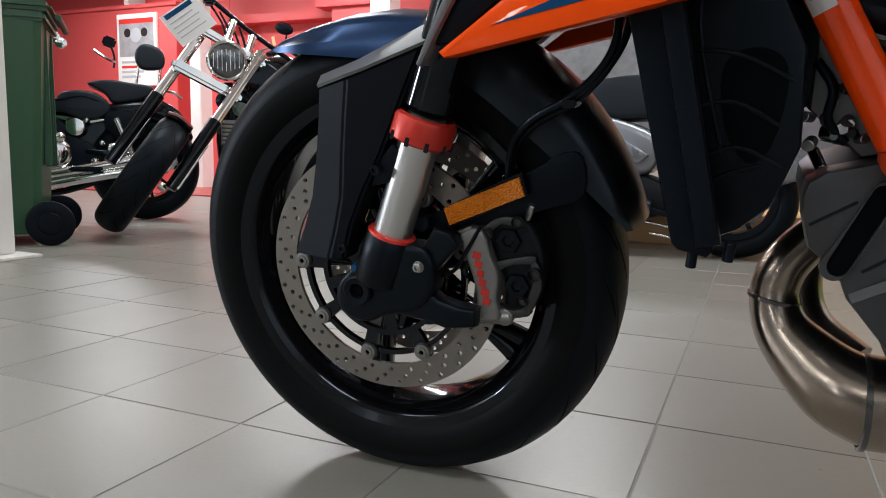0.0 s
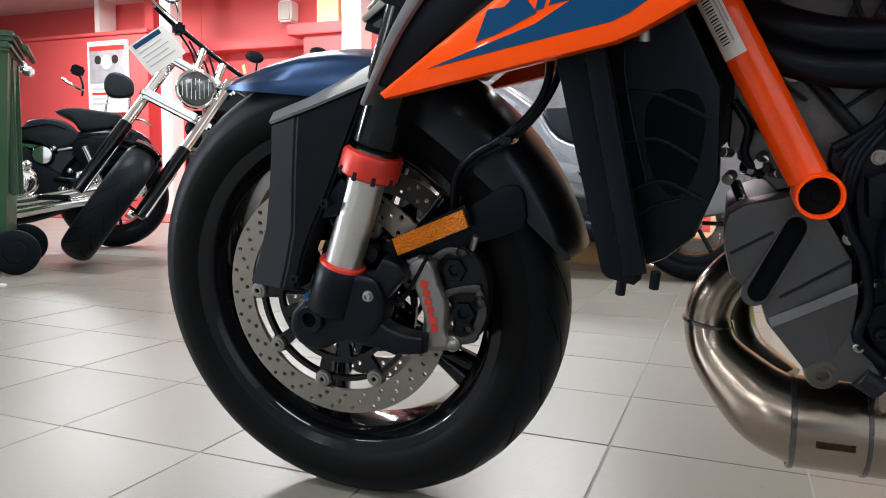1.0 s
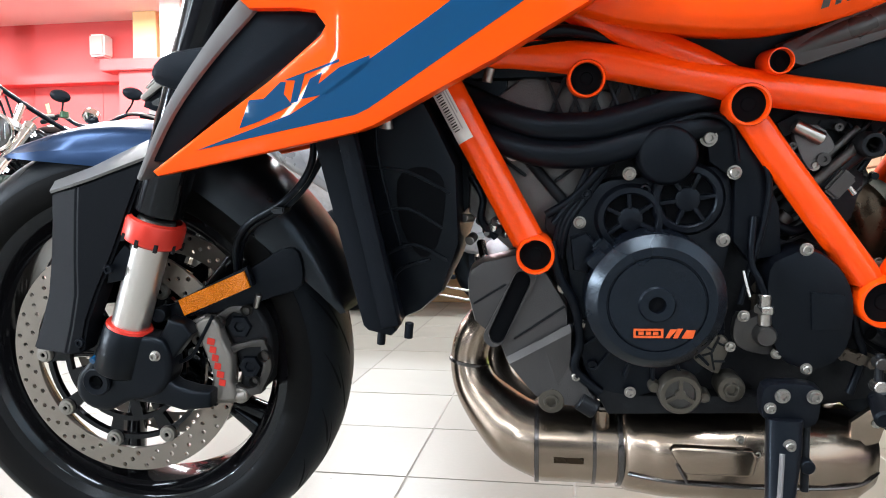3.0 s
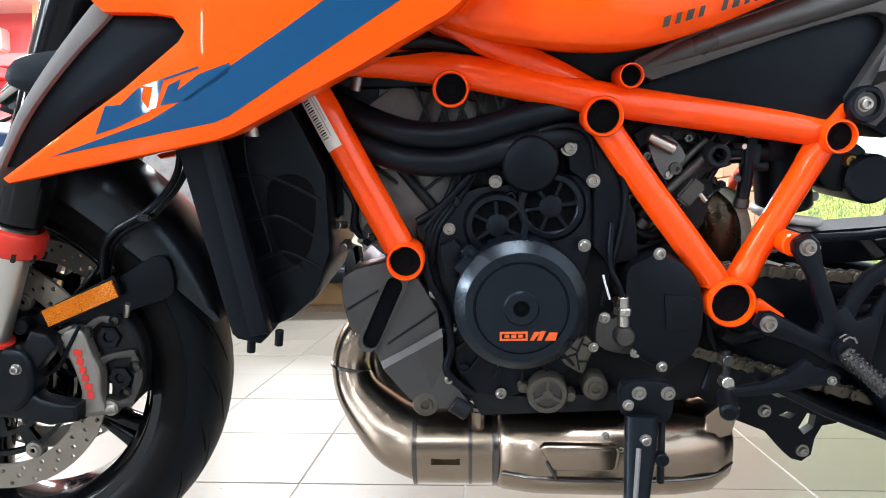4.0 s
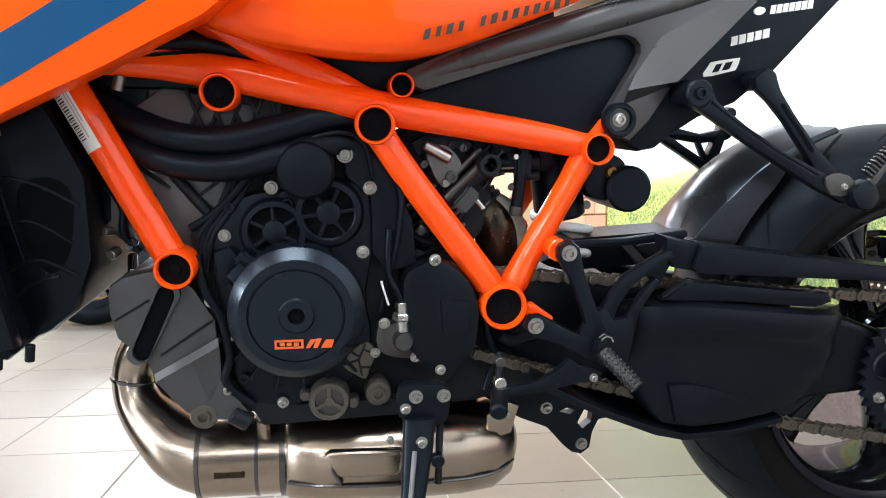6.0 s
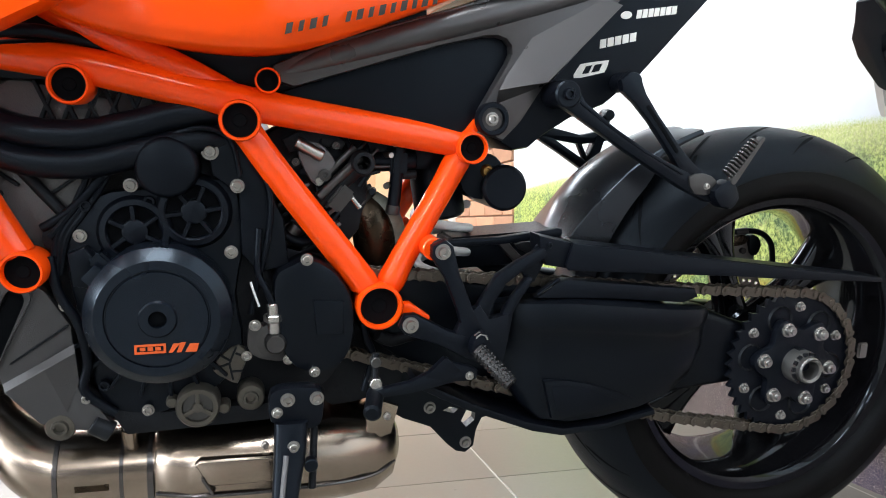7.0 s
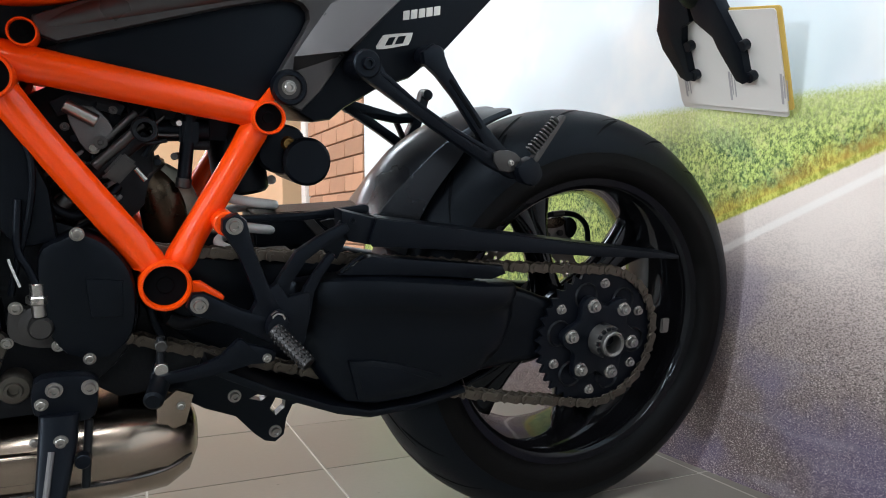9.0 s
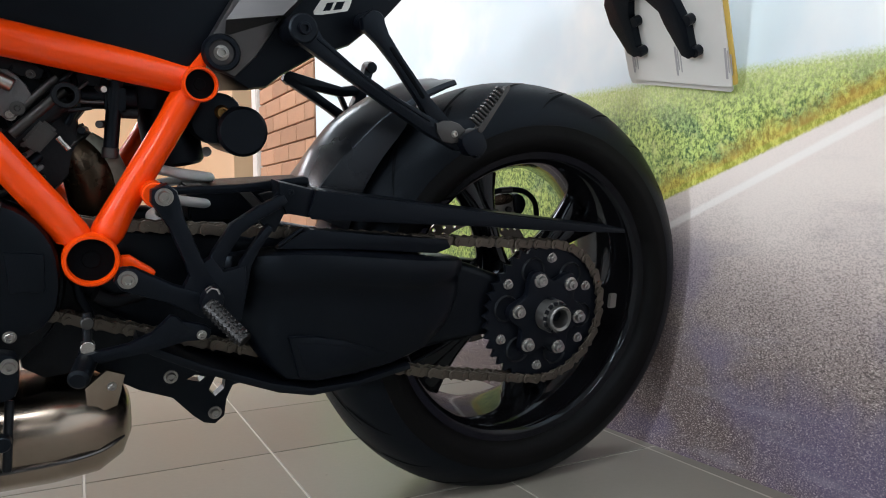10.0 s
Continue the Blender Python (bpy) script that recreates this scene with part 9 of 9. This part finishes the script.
def wheelie_bin():
    b = tagged(new("wheeled_bin"), "dark green plastic wheeled bin with black wheels", "bin")
    b.matrix_world = FACE @ Matrix.Translation((-0.42, 0.05, 0))
    secs = []
    for z, w, d in ((0.05, 0.17, 0.20), (0.07, 0.175, 0.21), (0.90, 0.215, 0.25), (0.98, 0.22, 0.255)):
        secs.append([(x, y, z) for x, y in ((-w, -d), (-w + 0.03, -d - 0.02), (w - 0.03, -d - 0.02), (w, -d), (w, d), (w - 0.03, d + 0.02), (-w + 0.03, d + 0.02), (-w, d))])
    part("body", loft(secs, closed=True), GREEN_BIN, b, "", 25)
    part("rim", box(-0.235, 0.235, -0.29, 0.29, 0.97, 1.01, 0.012), GREEN_BIN, b)
    part("lid", box(-0.25, 0.26, -0.31, 0.30, 1.012, 1.055, 0.018), GREEN_BIN, b, "green hinged lid")
    for s in (-1, 1):
        part("rib", box(0.19, 0.225, s * 0.12 - 0.02, s * 0.12 + 0.02, 0.35, 0.97, 0.008), GREEN_BIN, b)
    part("handle", rod((0.28, -0.22, 1.0), (0.28, 0.22, 1.0), 0.014, 12), GREEN_BIN, b)
    part("foot", box(-0.16, -0.02, -0.2, 0.2, 0.0, 0.06, 0.008), BLACK, b)
    for s in (-1, 1):
        w = part("wheel", lathe([(0, -0.026), (0.045, -0.024), (0.05, -0.018), (0.085, -0.02), (0.098, -0.012), (0.10, 0), (0.098, 0.012), (0.085, 0.02), (0.05, 0.018), (0.045, 0.024), (0, 0.026)], (0.215, s * 0.24, 0.10), 32), RUBBER, b, "black rubber wheel")
    part("axle", rod((0.215, -0.24, 0.10), (0.215, 0.24, 0.10), 0.01, 10), STEEL, b)


wheelie_bin()


def grey_scooter():
    s = tagged(new("scooter"), "grey scooter with a black seat parked behind", "scooter")
    s.matrix_world = Matrix.Translation((0, 1.7, 0))
    part("tail_body", slab(smooth([(0.60, 0.93), (0.80, 0.94), (0.93, 0.93), (1.06, 0.85), (1.15, 0.78), (1.24, 0.66), (1.42, 0.60), (1.54, 0.53), (1.52, 0.40), (1.40, 0.36), (1.20, 0.42), (0.98, 0.60), (0.72, 0.76)], 3), -0.16, 0.16, 0.05, 3), GREY_BODY, s, "metallic grey bodywork", 50)
    part("side_panel", slab([(0.80, 0.86), (1.02, 0.80), (1.20, 0.62), (1.34, 0.52), (1.30, 0.48), (1.10, 0.56), (0.90, 0.72)], -0.185, -0.15, 0.012), GREY_BODY, s, "", 25)
    part("side_panel", slab([(1.18, 0.56), (1.40, 0.52), (1.50, 0.46), (1.46, 0.42), (1.26, 0.46)], -0.190, -0.15, 0.010), GREY_BODY, s, "", 25)
    # vent opening as a black patch, shade put into the colour
    part("vent", slab([(1.34, 0.50), (1.40, 0.47), (1.43, 0.42), (1.40, 0.42)], -0.196, -0.18, 0.004), HOLLOW_SHADE, s)
    part("red_flash", slab([(0.78, 0.905), (0.90, 0.875), (0.96, 0.835), (0.92, 0.835), (0.86, 0.86), (0.78, 0.885)], -0.188, -0.15, 0.003), RED, s)
    part("seat", slab(smooth([(1.16, 0.79), (1.26, 0.80), (1.44, 0.82), (1.70, 0.80), (1.86, 0.76), (1.80, 0.66), (1.45, 0.62), (1.30, 0.63), (1.20, 0.69)], 3), -0.15, 0.15, 0.04, 3), SEAT, s, "black seat", 60)
    part("front_body", slab(smooth([(1.55, 0.62), (1.85, 0.66), (2.1, 0.95), (2.3, 1.0), (2.38, 0.7), (2.2, 0.42), (1.9, 0.30), (1.6, 0.34)], 3), -0.17, 0.17, 0.05, 3), GREY_BODY, s, "", 50)
    part("windscreen", slab([(2.2, 0.98), (2.3, 1.0), (2.16, 1.32), (2.10, 1.30)], -0.2, 0.2, 0.006), GLASS_DARK, s, "smoked windscreen")
    part("engine", slab(smooth([(1.05, 0.42), (1.5, 0.36), (1.62, 0.26), (1.5, 0.17), (1.1, 0.20), (0.95, 0.28)], 3), -0.15, 0.15, 0.03), DARK, s)
    part("muffler", tube([(1.0, -0.19, 0.30), (1.25, -0.20, 0.25), (1.52, -0.19, 0.22)], [0.05, 0.058, 0.04], 18), BLACK_SATIN, s)
    part("step", strap([(1.38, 0.30), (1.50, 0.22), (1.62, 0.19)], 0.022, -0.19, -0.15, 0.004), BLACK_SATIN, s)
    part("stand", strap([(1.42, 0.25), (1.30, 0.10), (1.24, 0.012)], 0.02, -0.14, -0.10, 0.004), BLACK_SATIN, s)
    for x, R in ((1.06, 0.27), (1.86, 0.27)):
        simple_wheel(s, Matrix.Translation((x, 0, R)), R, 0.065, 0.18, 6, True, BLACK_SATIN)
    for a, c in (((1.50, -0.17, 0.16), (1.72, -0.18, 0.12)), ((1.52, -0.17, 0.11), (1.70, -0.18, 0.08))):
        part("chrome_rail", rod(a, c, 0.006, 10), CHROME, s)


grey_scooter()

plinth = tagged(new("display_plinth"), "low tan laminate display plinth", "plinth")
plinth.location = (0, 2.08, 0)
part("body", box(-0.50, 3.1, 0, 0.5, 0, 0.15, 0.006), TAN, plinth)
part("top", box(-0.52, 3.12, -0.02, 0.52, 0.15, 0.172, 0.004), TAN, plinth)
board = tagged(new("display_board"), "grey and white framed display board on the plinth", "board")
board.location = (0, 2.42, 0.172)
part("frame", box(-0.48, 1.75, -0.02, 0.02, 0, 1.02, 0.008), ALU, board)
part("print", box(-0.44, 1.71, -0.026, -0.019, 0.30, 0.98, 0.002), mat("board_print", (0.22, 0.22, 0.23), 0.5, var=0.9, scale=16, bump=0), board, "mottled grey print")
part("lower_panel", box(-0.44, 1.71, -0.026, -0.019, 0.04, 0.28, 0.002), WHITE_PAINT, board)

# ---------------------------------------------------------------- pieces of wall and floor


def floor_tiles():
    g = 0.0017
    def tile_mesh():
        b = bmesh.new()
        bmesh.ops.create_cube(b, size=1)
        for v in b.verts:
            v.co = Vector((v.co.x * (T - 2 * g), v.co.y * (T - 2 * g), -0.003 + v.co.z * 0.006))
        top = [e for e in b.edges if all(v.co.z > -0.001 for v in e.verts)]
        bmesh.ops.bevel(b, geom=top, offset=0.0009, segments=1, affect="EDGES")
        return finish("tile", b, TILE, 30)
    me = tile_mesh()
    near, rest = [], []
    for i in range(-27, 12):
        for j in range(-27, 18):
            x, y = (i + 0.5) * T, (j + 0.5) * T
            if x + T / 2 > wx(y) + 0.02:
                if x - T / 2 < wx(y):
                    rest.append((x, y))
                continue
            if y > 3.6 and x < 0.4:
                continue
            (near if (-1.9 < x and -1.7 < y < 3.0) else rest).append((x, y))
    rnd = random.Random(4)
    for x, y in near:
        share("tile", me, floor, Matrix.Translation((x, y, rnd.uniform(-0.0004, 0.0004))))
    b = bmesh.new()
    for x, y in rest:
        hx0, hx1 = x - T / 2 + g, min(x + T / 2 - g, wx(y) + 0.01)
        vs = [b.verts.new((px, py, 0)) for px, py in ((hx0, y - T / 2 + g), (hx1, y - T / 2 + g), (hx1, y + T / 2 - g), (hx0, y + T / 2 - g))]
        b.faces.new(vs)
    o = part("tiles", b, TILE, floor)
    tagged(o, kind="stuff")


def brick_faces():
    bl, bh, g = 0.215, 0.068, 0.006
    shapes = {}
    n = int(CEIL / (bh + g)) + 1
    ang = math.degrees(math.atan(-SKEW))
    for r in range(n):
        z = r * (bh + g) + bh / 2
        if z + bh / 2 > CEIL or z > 1.75:
            break
        y = MY + g - (bl + g) * (0.5 if r % 2 else 0.0)
        while y < 1.66 - 0.01:
            a, c = max(y, MY + 0.003), min(y + bl, 1.655)
            if c - a > 0.02:
                k = round(c - a, 3)
                if k not in shapes:
                    shapes[k] = finish("brick", box(-0.008, 0.006, -k / 2, k / 2, -bh / 2, bh / 2, 0.003, seg=1), BRICK)
                share("brick", shapes[k], brick_wall, pose(wx((a + c) / 2), (a + c) / 2, z, 0, 0, ang))
            y += bl + g


brick_faces()
floor_tiles()
